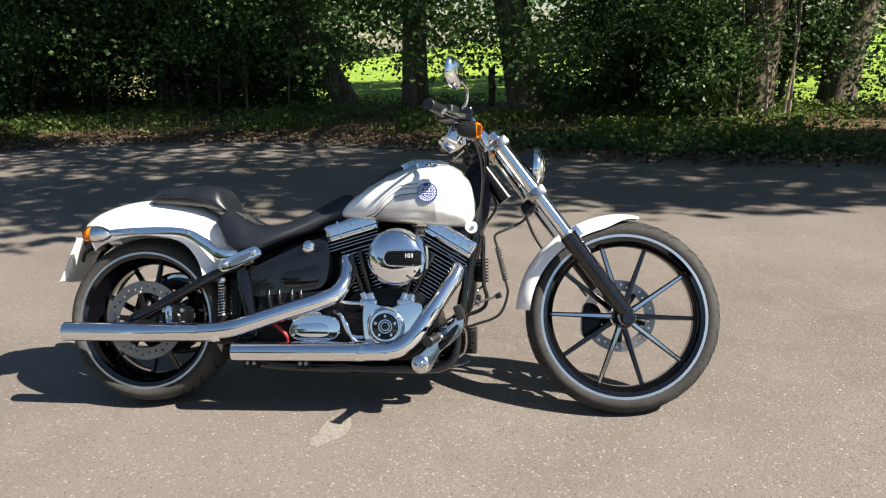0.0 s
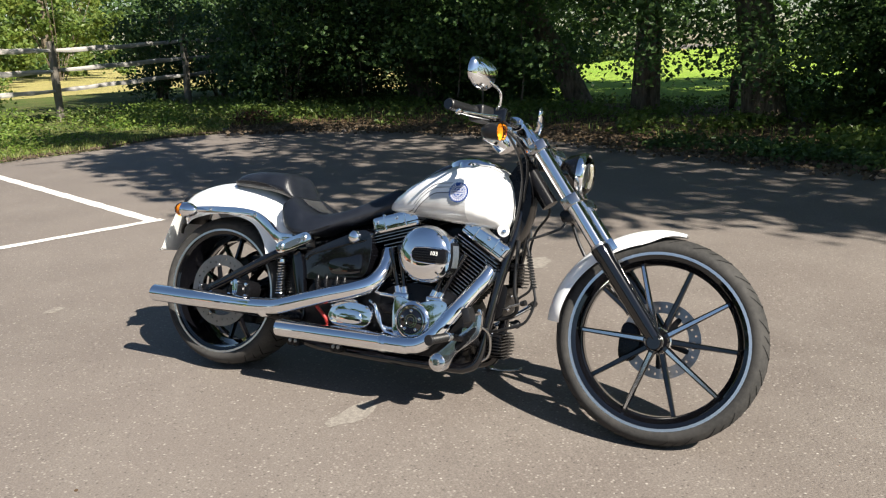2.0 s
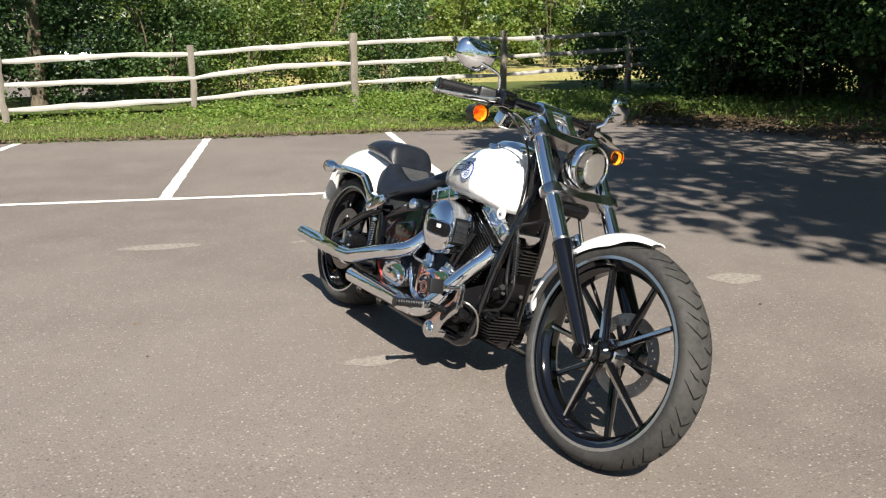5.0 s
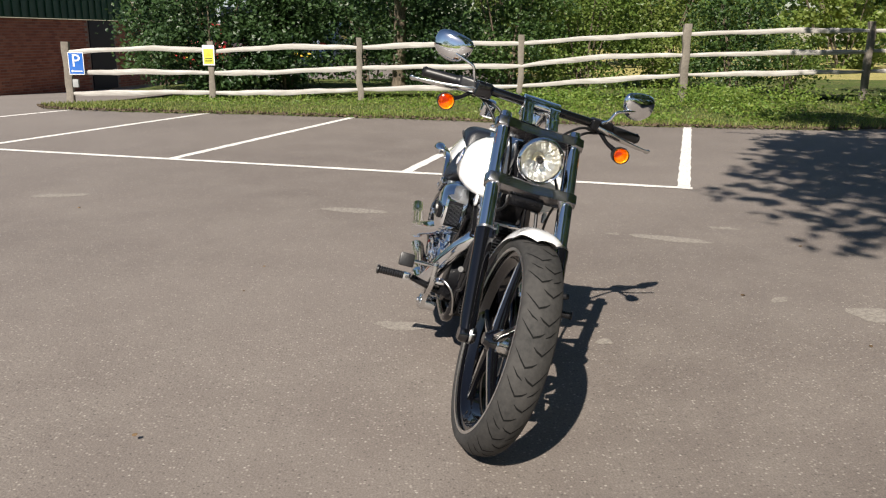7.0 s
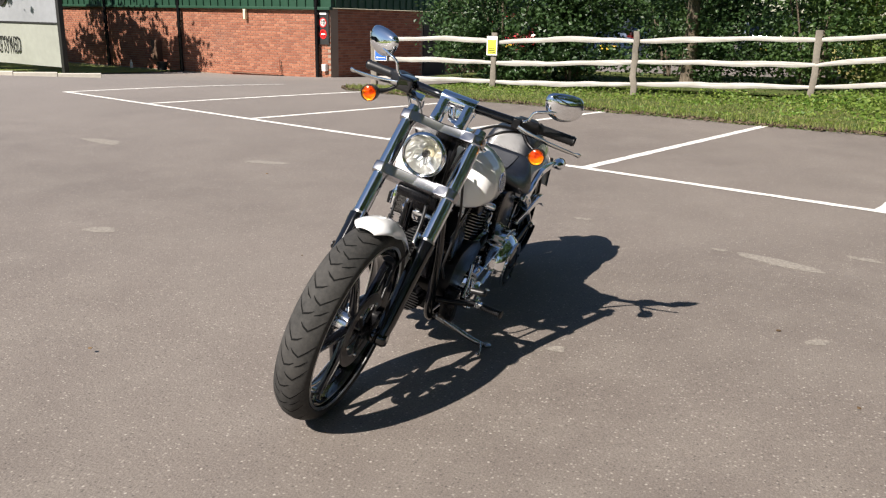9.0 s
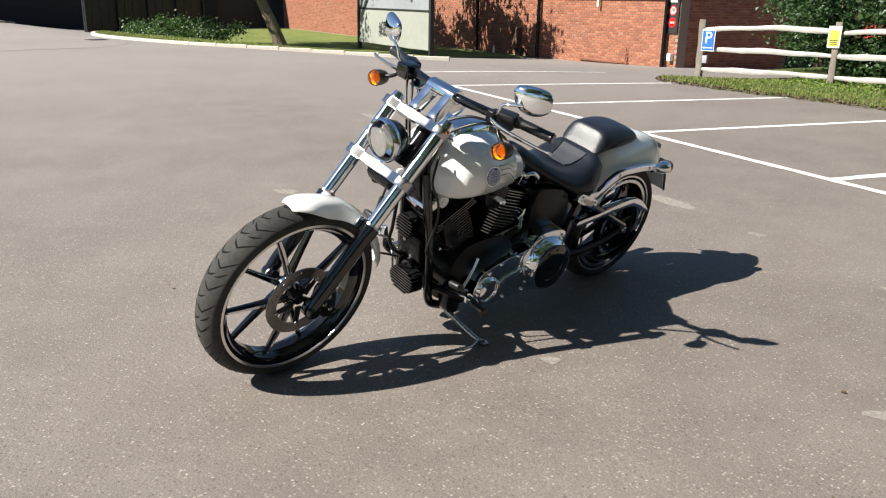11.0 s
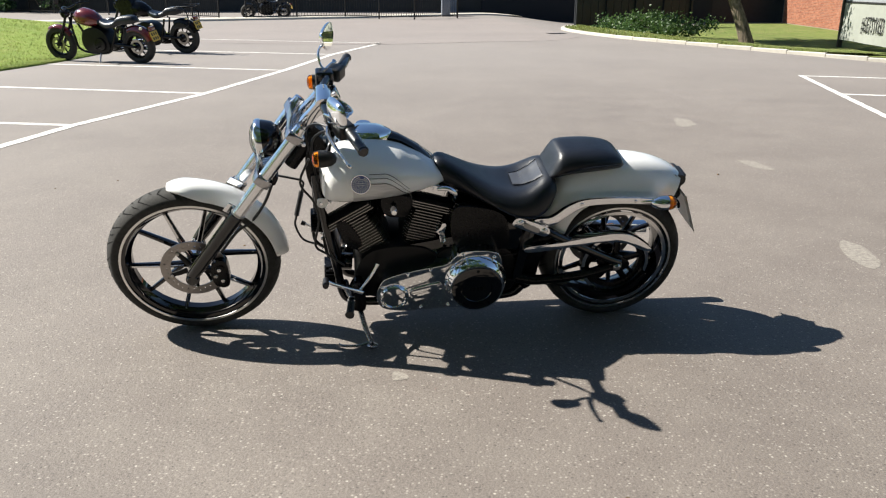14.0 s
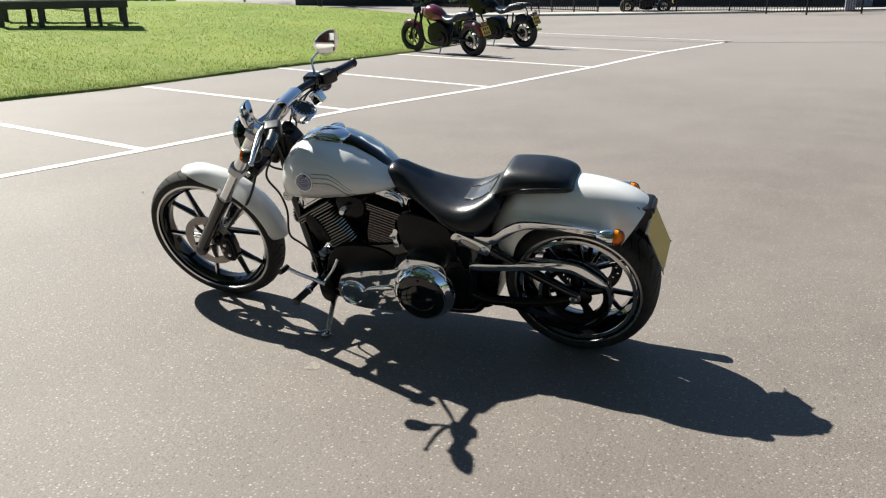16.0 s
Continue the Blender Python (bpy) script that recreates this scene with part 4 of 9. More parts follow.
def shrub(at, r, n, leaf, mat, label, seed, stems=7):
    """A bush: thin stems and a ragged mass of leaves down to the ground."""
    g = np.random.default_rng(seed)
    ob = thing("bush", Matrix.Translation((at[0], at[1], float(ground_z(*at)) + 0.08)), label, "bush", "bushes")
    for k in range(stems):
        a = g.uniform(0, math.tau)
        part("stem", tube([(0.1 * math.cos(a), 0.1 * math.sin(a), -0.05, 0.025), (0.3 * r[0] * math.cos(a), 0.3 * r[1] * math.sin(a), r[2] * 0.7, 0.018), (0.6 * r[0] * math.cos(a), 0.6 * r[1] * math.sin(a), r[2] * 1.4, 0.006)], sides=6, n=4), BARK, ob)
    nb = max(16, n // 120)
    v = g.normal(size=(nb, 3))
    v /= np.linalg.norm(v, axis=1)[:, None]
    hub = v * (g.random(nb) ** 0.4)[:, None] * np.array(r) + np.array((0, 0, r[2] * 0.85))
    hub = hub[hub[:, 2] > 0.05]
    p = hub[g.integers(0, len(hub), n)] + g.normal(size=(n, 3)) * (0.19, 0.19, 0.13)
    p = p[p[:, 2] > 0.02]
    o2 = new("foliage", leaf_mesh("foliage", p, leaf, mat, 0.55, 1.35, simple=True))
    o2.parent = ob
    return ob


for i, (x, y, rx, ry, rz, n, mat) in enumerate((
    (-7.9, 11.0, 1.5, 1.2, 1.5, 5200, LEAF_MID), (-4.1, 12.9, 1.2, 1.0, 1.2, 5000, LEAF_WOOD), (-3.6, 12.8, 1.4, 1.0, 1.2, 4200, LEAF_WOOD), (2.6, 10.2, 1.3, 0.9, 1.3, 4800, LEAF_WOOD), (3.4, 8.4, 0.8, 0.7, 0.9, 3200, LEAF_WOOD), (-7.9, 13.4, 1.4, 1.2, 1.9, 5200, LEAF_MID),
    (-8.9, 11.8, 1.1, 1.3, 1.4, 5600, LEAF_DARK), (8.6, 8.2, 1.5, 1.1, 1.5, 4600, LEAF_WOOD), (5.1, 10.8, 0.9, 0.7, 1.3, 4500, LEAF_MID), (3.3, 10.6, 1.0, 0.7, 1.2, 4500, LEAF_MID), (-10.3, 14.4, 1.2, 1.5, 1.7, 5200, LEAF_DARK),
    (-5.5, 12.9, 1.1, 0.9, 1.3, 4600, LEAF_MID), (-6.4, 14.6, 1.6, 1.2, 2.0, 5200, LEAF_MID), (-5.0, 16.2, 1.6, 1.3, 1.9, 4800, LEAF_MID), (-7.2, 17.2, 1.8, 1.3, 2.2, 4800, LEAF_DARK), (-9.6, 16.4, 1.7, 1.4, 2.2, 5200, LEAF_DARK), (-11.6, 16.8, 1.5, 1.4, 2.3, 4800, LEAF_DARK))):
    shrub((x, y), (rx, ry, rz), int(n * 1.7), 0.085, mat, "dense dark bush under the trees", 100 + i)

# hedge behind the fence; leaf tones carry part of its sun and shade
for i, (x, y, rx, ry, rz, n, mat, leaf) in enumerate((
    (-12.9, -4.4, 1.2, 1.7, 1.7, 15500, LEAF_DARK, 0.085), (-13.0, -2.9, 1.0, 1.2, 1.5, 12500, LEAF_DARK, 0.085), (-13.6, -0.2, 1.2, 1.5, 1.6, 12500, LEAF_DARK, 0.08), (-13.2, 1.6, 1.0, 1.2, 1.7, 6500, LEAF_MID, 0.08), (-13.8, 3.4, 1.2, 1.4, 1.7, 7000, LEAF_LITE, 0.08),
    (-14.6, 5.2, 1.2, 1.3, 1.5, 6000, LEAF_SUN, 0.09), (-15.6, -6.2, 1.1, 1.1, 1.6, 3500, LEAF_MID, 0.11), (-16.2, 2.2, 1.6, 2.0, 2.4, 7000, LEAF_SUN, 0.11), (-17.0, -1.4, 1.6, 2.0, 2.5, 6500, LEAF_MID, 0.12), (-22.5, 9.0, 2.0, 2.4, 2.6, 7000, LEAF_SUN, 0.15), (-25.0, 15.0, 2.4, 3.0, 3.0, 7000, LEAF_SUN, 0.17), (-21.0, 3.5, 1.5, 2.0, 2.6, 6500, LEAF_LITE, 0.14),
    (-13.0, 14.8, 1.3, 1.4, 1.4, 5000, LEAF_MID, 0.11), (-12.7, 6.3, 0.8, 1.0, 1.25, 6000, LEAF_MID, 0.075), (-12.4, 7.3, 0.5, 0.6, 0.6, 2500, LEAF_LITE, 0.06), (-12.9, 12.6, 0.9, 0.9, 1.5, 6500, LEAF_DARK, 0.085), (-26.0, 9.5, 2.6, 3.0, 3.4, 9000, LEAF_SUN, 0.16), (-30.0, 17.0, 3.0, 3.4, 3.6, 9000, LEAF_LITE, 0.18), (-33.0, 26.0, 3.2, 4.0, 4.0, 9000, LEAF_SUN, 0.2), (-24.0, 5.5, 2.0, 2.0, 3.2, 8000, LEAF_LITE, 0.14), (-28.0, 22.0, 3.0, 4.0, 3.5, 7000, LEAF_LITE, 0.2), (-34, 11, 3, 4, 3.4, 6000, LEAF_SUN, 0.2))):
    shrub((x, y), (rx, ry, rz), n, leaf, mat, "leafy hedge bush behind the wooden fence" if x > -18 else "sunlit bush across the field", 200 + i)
for i, (x, y) in enumerate(((-30, 45), (-12, 48), (6, 46), (22, 44), (40, 40), (-45, 35), (-50, -5), (-48, 12))):
    tree((x, y), 7, 0.3, (0, 0), (x, y, 5.0), (6.5, 4.0, 4.5), 5000, 0.4, LEAF_MID, "distant tree at the far side of the meadow", 0.3, limbs=4, seed=40 + i)


# woods that close the distance all round
g = np.random.default_rng(77)
for name, n, hx, hy in (("far_woods", 420, (-85, 85), (66, 84)), ("far_thicket", 260, (-74, -52), (-14, 70)), ("far_trees", 200, (36, 60), (-60, 66))):
    hub = np.column_stack([g.uniform(*hx, n), g.uniform(*hy, n), 0.6 + 9.0 * g.random(n) ** 0.8])
    p = hub[g.integers(0, n, n * 55)] + g.normal(size=(n * 55, 3)) * (1.7, 1.7, 1.1)
    p[:, 2] = np.abs(p[:, 2]) + 0.2
    stuff(name, leaf_mesh(name, p, 0.62, LEAF_MID, 0.5, 1.2, simple=True), "distant green woods beyond the fields", "woods")


# ---- wooden fence ----
POSTS = [(-10.95, -6.45, 1.00, 0.14), (-10.90, -3.90, 1.03, 0.12), (-10.75, -1.25, 1.12, 0.11), (-10.75, 1.62, 1.20, 0.11), (-10.85, 4.62, 1.42, 0.15), (-10.95, 8.05, 1.50, 0.13), (-11.35, 11.85, 1.66, 0.14), (-11.9, 15.2, 1.7, 0.13)]
OAKPOST = plain("grey oak post", (0.17, 0.15, 0.125), 0.85, 0.0, 0.0, 24, 0.35, 0.5)
fence = thing("fence", Matrix.Identity(4), "weathered three rail split oak fence along the verge", "fence")


def post_mesh(x, y, top, w, seed):
    g = np.random.default_rng(seed)
    z0 = float(ground_z(x, y)) - 0.1
    secs = []
    for k in range(9):
        z = z0 + (top - z0) * k / 8
        s = w / 2 * (1 + 0.05 * g.normal())
        dx, dy = 0.008 * g.normal(), 0.008 * g.normal()
        secs.append([(x + dx + s * 0.8 * a, y + dy + s * b, z + (0.01 * a if k == 8 else 0)) for a, b in ((-1, -0.8), (-0.8, -1), (0.8, -1), (1, -0.8), (1, 0.8), (0.8, 1), (-0.8, 1), (-1, 0.8))])
    return loft(secs)


def rail_mesh(p, q, za, zb, h, seed):
    """A cleft rail: uneven in height and bowed."""
    g = np.random.default_rng(seed)
    bow, ph = g.normal() * 0.02 + 0.015, g.uniform(0, 6)
    secs = []
    n = 18
    for k in range(n + 1):
        f = k / n
        x, y = p[0] + (q[0] - p[0]) * f, p[1] + (q[1] - p[1]) * f
        z = za + (zb - za) * f + bow * math.sin(math.pi * f) + 0.012 * math.sin(5 * f + ph) + 0.006 * math.sin(17 * f + ph)
        hh = h / 2 * (1 + 0.12 * math.sin(7 * f + ph * 2) + 0.05 * g.normal()) * (0.62 + 0.38 * math.sin(math.pi * min(1, 0.04 + f * 6, 0.04 + (1 - f) * 6) / 2))
        d = 0.028
        secs.append([(x + d * a, y, z + hh * b) for a, b in ((-1, -0.6), (-0.4, -1), (0.6, -1), (1, -0.5), (1, 0.55), (0.5, 1), (-0.5, 1), (-1, 0.6))])
    return loft(secs)


for i, (x, y, top, w) in enumerate(POSTS):
    part("post", post_mesh(x, y, top, w * 0.92, 300 + i), OAKPOST, fence, angle=50)
for i, (a, b) in enumerate(zip(POSTS, POSTS[1:])):
    for k, drop in enumerate((0.16, 0.53, 0.90)):
        part("rail", rail_mesh(a, b, a[2] - drop, b[2] - drop, 0.086, 320 + 3 * i + k), OAK, fence, angle=50)

# signs on the fence
psign = thing("parking_sign", Matrix.Translation((-10.855, -6.26, 0.635)) @ pose(0, 0, 0, 0, 0, 90) @ Matrix.Scale(0.9, 4), "blue and white parking sign on the fence end", "sign")
part("board", box(-0.15, 0.15, -0.004, 0.004, -0.215, 0.215, 0.003, 1), WHITEP, psign, "white sign edge")
part("field", box(-0.137, 0.137, -0.0060, -0.0035, -0.20, 0.20, 0.001, 1), BLUEP, psign, "blue sign field")
part("lettering", moved(text_mesh("P", 0.34, 0.001), Matrix.Translation((0.0, -0.0075, 0.045)) @ Matrix.Rotation(radians(90), 4, "X")), WHITEP, psign, "white letter P", smooth=False)
part("arrow", slab([(-0.115, -0.145), (-0.075, -0.170), (-0.075, -0.153), (0.115, -0.153), (0.115, -0.137), (-0.075, -0.137), (-0.075, -0.120)], -0.0085, -0.0060), WHITEP, psign, "white arrow")
wsign = thing("warning_sign", Matrix.Translation((-10.82, -3.92, 0.80)) @ pose(0, 0, 0, 0, 0, 90), "small yellow and white warning notice on a fence post", "sign")
FLUO = plain("yellow notice", (0.80, 0.78, 0.06), 0.5)
part("board", box(-0.105, 0.105, -0.004, 0.004, -0.175, 0.175, 0.003, 1), WHITEP, wsign)
part("field", box(-0.085, 0.085, -0.0060, -0.0035, -0.150, 0.110, 0.001, 1), FLUO, wsign, "yellow notice field")
part("triangle", slab([(-0.055, -0.02), (0.055, -0.02), (0.0, 0.085)], -0.0080, -0.0058), YELLOW, wsign)
for k in range(3):
    part("text_bar", box(-0.065, 0.065, -0.0080, -0.0058, -0.062 - 0.03 * k, -0.046 - 0.03 * k), INK, wsign)
post_box = solo("meter_box", box(-10.93, -10.86, -6.36, -6.26, 0.22, 0.36, 0.012), plain("grey box", (0.30, 0.31, 0.31), 0.5), "small grey socket box under the parking sign", "box")

# short posts of the wire fence at the meadow
for i, (x, y, top) in enumerate(((0.55, 12.0, 0.80), (5.9, 10.9, 0.95), (2.9, 11.8, 0.8))):
    solo("fence_post", post_mesh(x, y, top, 0.15, 400 + i), BARK, "old dark fence post before the meadow", "post", "meadow fence posts")


# ---- brick building ----
BU = Vector((-0.20, -0.98, 0)).normalized()
BN = Vector((0.98, -0.20, 0)).normalized()
CORNER = Vector((-17.0, -11.0, 0))
BASE = -0.55
BR = Matrix(((BU.x, -BN.x, 0, CORNER.x), (BU.y, -BN.y, 0, CORNER.y), (0, 0, 1, 0), (0, 0, 0, 1)))
GREEN = plain("green cladding", (0.018, 0.060, 0.035), 0.45, 0.2, 0.0, 20)
building = thing("brick_building", BR, "red brick building with dark green metal cladding above", "building")
BH, TOPZ = 2.06, 4.3
WL = 34.0
wall_f = part("wall", box(0, WL, 0.02, 0.35, BASE - 0.3, BASE + BH, 0.0), MORTAR, building, "red brick wall in the sun", smooth=False)
wall_s = part("wall", box(0.02, 0.35, 0.36, 14, BASE - 0.3, BASE + BH, 0.0), MORTAR, building, "red brick side wall in shade", smooth=False)
part("cladding", join(*[slab([(x, BASE + BH + 0.02), (x + 0.17, BASE + BH + 0.02), (x + 0.17, TOPZ), (x, TOPZ)], -0.09 if k % 2 else -0.05, 0.36) for k, x in enumerate(np.arange(0.36, WL, 0.17))]), GREEN, building, "dark green profiled metal cladding", smooth=False)
part("side_cladding", join(*[box(-0.09 if k % 2 else -0.05, 0.35, y, y + 0.17, BASE + BH + 0.02, TOPZ) for k, y in enumerate(np.arange(0.0, 14, 0.17))]), GREEN, building, "dark green profiled metal cladding", smooth=False)
part("flashing", box(-0.10, WL, -0.12, 0.02, BASE + BH - 0.05, BASE + BH + 0.03, 0.006), GREEN, building)
part("roof", box(-0.2, WL, -0.2, 14, TOPZ, TOPZ + 0.12), GREEN, building, smooth=False)
for x in (0.42, 6.5, 10.5):
    pipe_ob = part("downpipe", tube([(x, -0.10, BASE, 0.06), (x, -0.10, TOPZ, 0.06)], sides=14, smooth_line=False), SATIN, building, "black downpipe")
part("sign_board", box(0.02, 0.44, -0.035, -0.015, BASE + 1.05, BASE + 2.0), INK, building, "black speed limit board")
for k, z in enumerate((1.66, 1.34)):
    m = Matrix.Translation((0.23, -0.037, BASE + z))
    ringm = plain("sign red", (0.55, 0.02, 0.02), 0.4) if k == 0 else bpy.data.materials["sign red"]
    part("sign_ring", moved(ring_mesh(0.105, 0.135, -0.004, 0.0, 36), m), ringm, building, "red sign ring")
    part("sign_face", moved(lathe([(0, -0.002), (0.106, -0.002)], sides=36), m), WHITEP if k == 0 else ringm, building, smooth=False)
part("lettering", moved(text_mesh("10", 0.15, 0.001), Matrix.Translation((0.23, -0.042, BASE + 1.67)) @ Matrix.Rotation(radians(90), 4, "X") @ Matrix.Diagonal((-1.0, 1.0, 1.0, 1.0))), INK, building, "black figures 10", smooth=False)
part("text_bar", box(0.15, 0.31, -0.041, -0.038, BASE + 1.32, BASE + 1.36), WHITEP, building)
part("text_bar", box(0.10, 0.36, -0.041, -0.035, BASE + 1.88, BASE + 1.93), WHITEP, building)
part("meter_box", box(0.10, 0.24, -0.12, 0.0, BASE + 0.30, BASE + 0.50, 0.01), WHITEP, building, "small white meter box")
part("bulkhead_lamp", box(3.35, 3.45, -0.12, 0.0, BASE + 1.70, BASE + 2.02, 0.03), plain("cream plastic", (0.70, 0.62, 0.42), 0.4), building, "cream bulkhead lamp")
part("handrail", tube([(2.0, -0.06, BASE + 0.55), (2.0, -0.07, BASE + 0.20), (2.1, -0.07, BASE + 0.14), (4.2, -0.07, BASE + 0.12)], 0.02, 8), BRICK, building, "low pipe along the wall")
# a black panel stands in for the shade inside the door opening
part("doorway", box(-0.02, 0.015, 4.6, 5.9, BASE, BASE + BH, 0), INK, building, "black panel in place of an open doorway", smooth=False)
part("utility_box", box(7.6, 7.9, -0.22, 0.0, BASE + 0.3, BASE + 0.95, 0.01), plain("rusty box", (0.09, 0.05, 0.03), 0.8), building, "rusty utility box on the wall")
part("bin", lathe([(0.14, 0), (0.17, 0.25), (0.17, 0.27), (0.0, 0.27)], (7.2, -0.35, BASE), "z", 20), INK, building)
part("bottle", lathe([(0.05, 0), (0.05, 0.16), (0.02, 0.22), (0.02, 0.27), (0, 0.27)], (8.8, -0.4, BASE), "z", 14), WHITEP, building)

# banner frame before the wall
banner = thing("banner_frame", Matrix(((-0.225, -0.974, 0, -13.78), (-0.974, 0.225, 0, -17.85), (0, 0, 1, 0), (0, 0, 0, 1))), "large pale banner stretched on a dark frame", "banner")
BZ = -0.34
CANVAS = plain("banner canvas", (0.27, 0.28, 0.25), 0.6, 0.0, 0.0, 4, 0.12)
CANVAS2 = plain("grey banner canvas", (0.25, 0.26, 0.28), 0.5, 0.0, 0.0, 4, 0.15)
secs = [[(x, 0.02 * math.sin(x * 3), BZ + 0.06), (x, 0.03 * math.sin(x * 2 + 1), BZ + 0.6), (x, 0.01, BZ + 1.25), (x, 0.03, BZ + 1.25), (x, 0.05 + 0.03 * math.sin(x * 2 + 1), BZ + 0.6), (x, 0.04 + 0.02 * math.sin(x * 3), BZ + 0.06)] for x in np.linspace(0.08, 5.9, 26)]
part("lower_canvas", loft(secs), CANVAS, banner, "pale green lettered banner", angle=80)
secs = [[(x, 0.01, BZ + 1.29), (x, 0.03 * math.sin(x * 2 + 1), BZ + 2.2), (x, 0.01, BZ + 3.2), (x, 0.03, BZ + 3.2), (x, 0.04 + 0.03 * math.sin(x * 2), BZ + 2.2), (x, 0.03, BZ + 1.29)] for x in np.linspace(0.08, 5.9, 26)]
part("upper_canvas", loft(secs), CANVAS2, banner, "grey banner with a dark emblem", angle=80)
part("emblem", slab(rounded([(3.1, BZ + 1.75), (3.55, BZ + 2.1), (3.45, BZ + 2.9), (2.75, BZ + 2.9), (2.65, BZ + 2.1)], 4), -0.05, -0.035), INK, banner, "dark emblem shape")
part("lettering", moved(text_mesh("#GETSYKED", 0.68, 0.004), Matrix.Translation((3.1, -0.045, BZ + 0.60)) @ Matrix.Rotation(radians(90), 4, "X") @ Matrix.Diagonal((-0.50, 1.0, 1.0, 1.0))), INK, banner, "black letters", smooth=False)
for x in (0.0, 5.98):
    part("upright", box(x - 0.07, x + 0.07, -0.05, 0.09, BZ - 0.2, BZ + 3.3, 0.01), INK, banner, "dark upright")
part("crossbar", box(0.07, 5.9, -0.01, 0.05, BZ + 1.24, BZ + 1.30, 0.005), INK, banner)

# kerbed grass island before the building
ISLE = [(-7.6, -30.0), (-5.9, -25.5), (-5.75, -22.5), (-6.5, -19.3), (-8.2, -16.6), (-9.9, -14.2), (-11.2, -12.7)]
CONC = plain("kerb concrete", (0.45, 0.42, 0.36), 0.85, 0.0, 0.0, 25, 0.2, 0.3)
isle, isle_line, isle_n = strip("grass_island", ISLE[:5] + [(-9.0, -15.5)], [0.11, 0.5, 1.5, 3.5, 6.8], [0.05, 0.06, 0.10, 0.12, 0.10], ISLEGRASS, "kerbed grass island by the building", "lawn", 1)
rows = []
for y in np.arange(-44.0, -17.3, 0.8):
    xl = -17.0 - 0.2041 * (-11.0 - y) - 0.05
    xr = float(np.interp(y, [-44, -39.5, -37, -30, -25.5, -19.3, -16.6, -14.0], [-19.5, -16.4, -9.6, -9.2, -8.0, -8.6, -10.4, -12.4]))
    rows.append([(xl + (xr - xl) * k / 12, y, float(ground_z(xl + (xr - xl) * k / 12, y)) + 0.035) for k in range(13)])
NR = len(rows)
tagged(new("island_lawn", raw("island_lawn", [p for row in rows for p in row], [(13 * j + k, 13 * j + k + 1, 13 * j + k + 14, 13 * j + k + 13) for j in range(NR - 1) for k in range(12)], ISLEGRASS, True)), "grass between the kerbed island and the brick wall", "lawn", "", "structure")
kerb = thing("kerb", Matrix.Identity(4), "pale concrete kerb stones round a grass island", "kerb", "", "structure")
kerb_line = np.array(spline([(*p, 0) for p in ISLE], 8))[:, :2]
pts = [kerb_line[0]]
for a, b in zip(kerb_line, kerb_line[1:]):
    n = max(1, int(np.linalg.norm(b - a) / 0.05))
    pts += [a + (b - a) * (k + 1) / n for k in range(n)]
pts = np.array(pts)
cum = np.r_[0, np.cumsum(np.linalg.norm(np.diff(pts, axis=0), axis=1))]
for k in range(int(cum[-1] / 0.92)):
    a = np.array([np.interp(k * 0.92 + 0.006, cum, pts[:, i]) for i in (0, 1)])
    b = np.array([np.interp(k * 0.92 + 0.912, cum, pts[:, i]) for i in (0, 1)])
    d = (b - a) / np.linalg.norm(b - a)
    s = np.array((-d[1], d[0])) * 0.125
    z = float(ground_z(*a))
    secs = []
    for p in (a, b):
        secs.append([(p[0], p[1], z - 0.1), (p[0], p[1], z + 0.060), (p[0] + s[0] * 0.15, p[1] + s[1] * 0.15, z + 0.075), (p[0] + s[0], p[1] + s[1], z + 0.075), (p[0] + s[0], p[1] + s[1], z - 0.1)])
    part("kerb_stone", loft(secs), CONC, kerb, smooth=False)
q = along_edge(isle_line, isle_n, 12000, 0.15, 5.5)
stuff("island_grass", blades_mesh("island_grass", np.column_stack([q, ground_at(q[:, 0], q[:, 1], 0.06)]), 0.08, GRASS, 0.008), "grass blades on the kerbed island", "grass")
# its high boughs are unseen, added to shade the lawn and brick wall
tree((-12.3, -24.6), 5.5, 0.20, (1.6, -1.2), (-11.4, -28.0, 4.2), (3.4, 3.4, 2.4), 11000, 0.16, LEAF_DARK, "low spreading tree on the grass island", 2.3, seed=60, over=[((-11.8, -28.2, 7.0), (2.4, 2.0, 1.0), 4000, 0.16), ((-13.0, -22.4, 6.0), (1.7, 4.0, 1.2), 4400, 0.22)])
shrub((-10.6, -29.0), (2.4, 2.2, 0.42), 6500, 0.11, LEAF_MID, "low sprawling ground cover on the grass island", 61)

# ---- the road past the car park, its pavement and drain ----
def band(name, edge, way, offsets, rises, mat, label, category):
    """A strip of ground swept from a line in one direction."""
    line = np.array(spline([(*p, 0) for p in edge], 8))[:, :2]
    rows = [np.column_stack([line + np.array(way) * o, ground_z(*(line + np.array(way) * o).T) + h]) for o, h in zip(offsets, rises)]
    n = len(line)
    i = (np.arange(len(rows) - 1)[:, None] * n + np.arange(n - 1)).ravel()
    return tagged(new(name, raw(name, np.concatenate(rows), np.stack([i, i + 1, i + n + 1, i + n], 1), mat, True)), label, category, "", "structure")


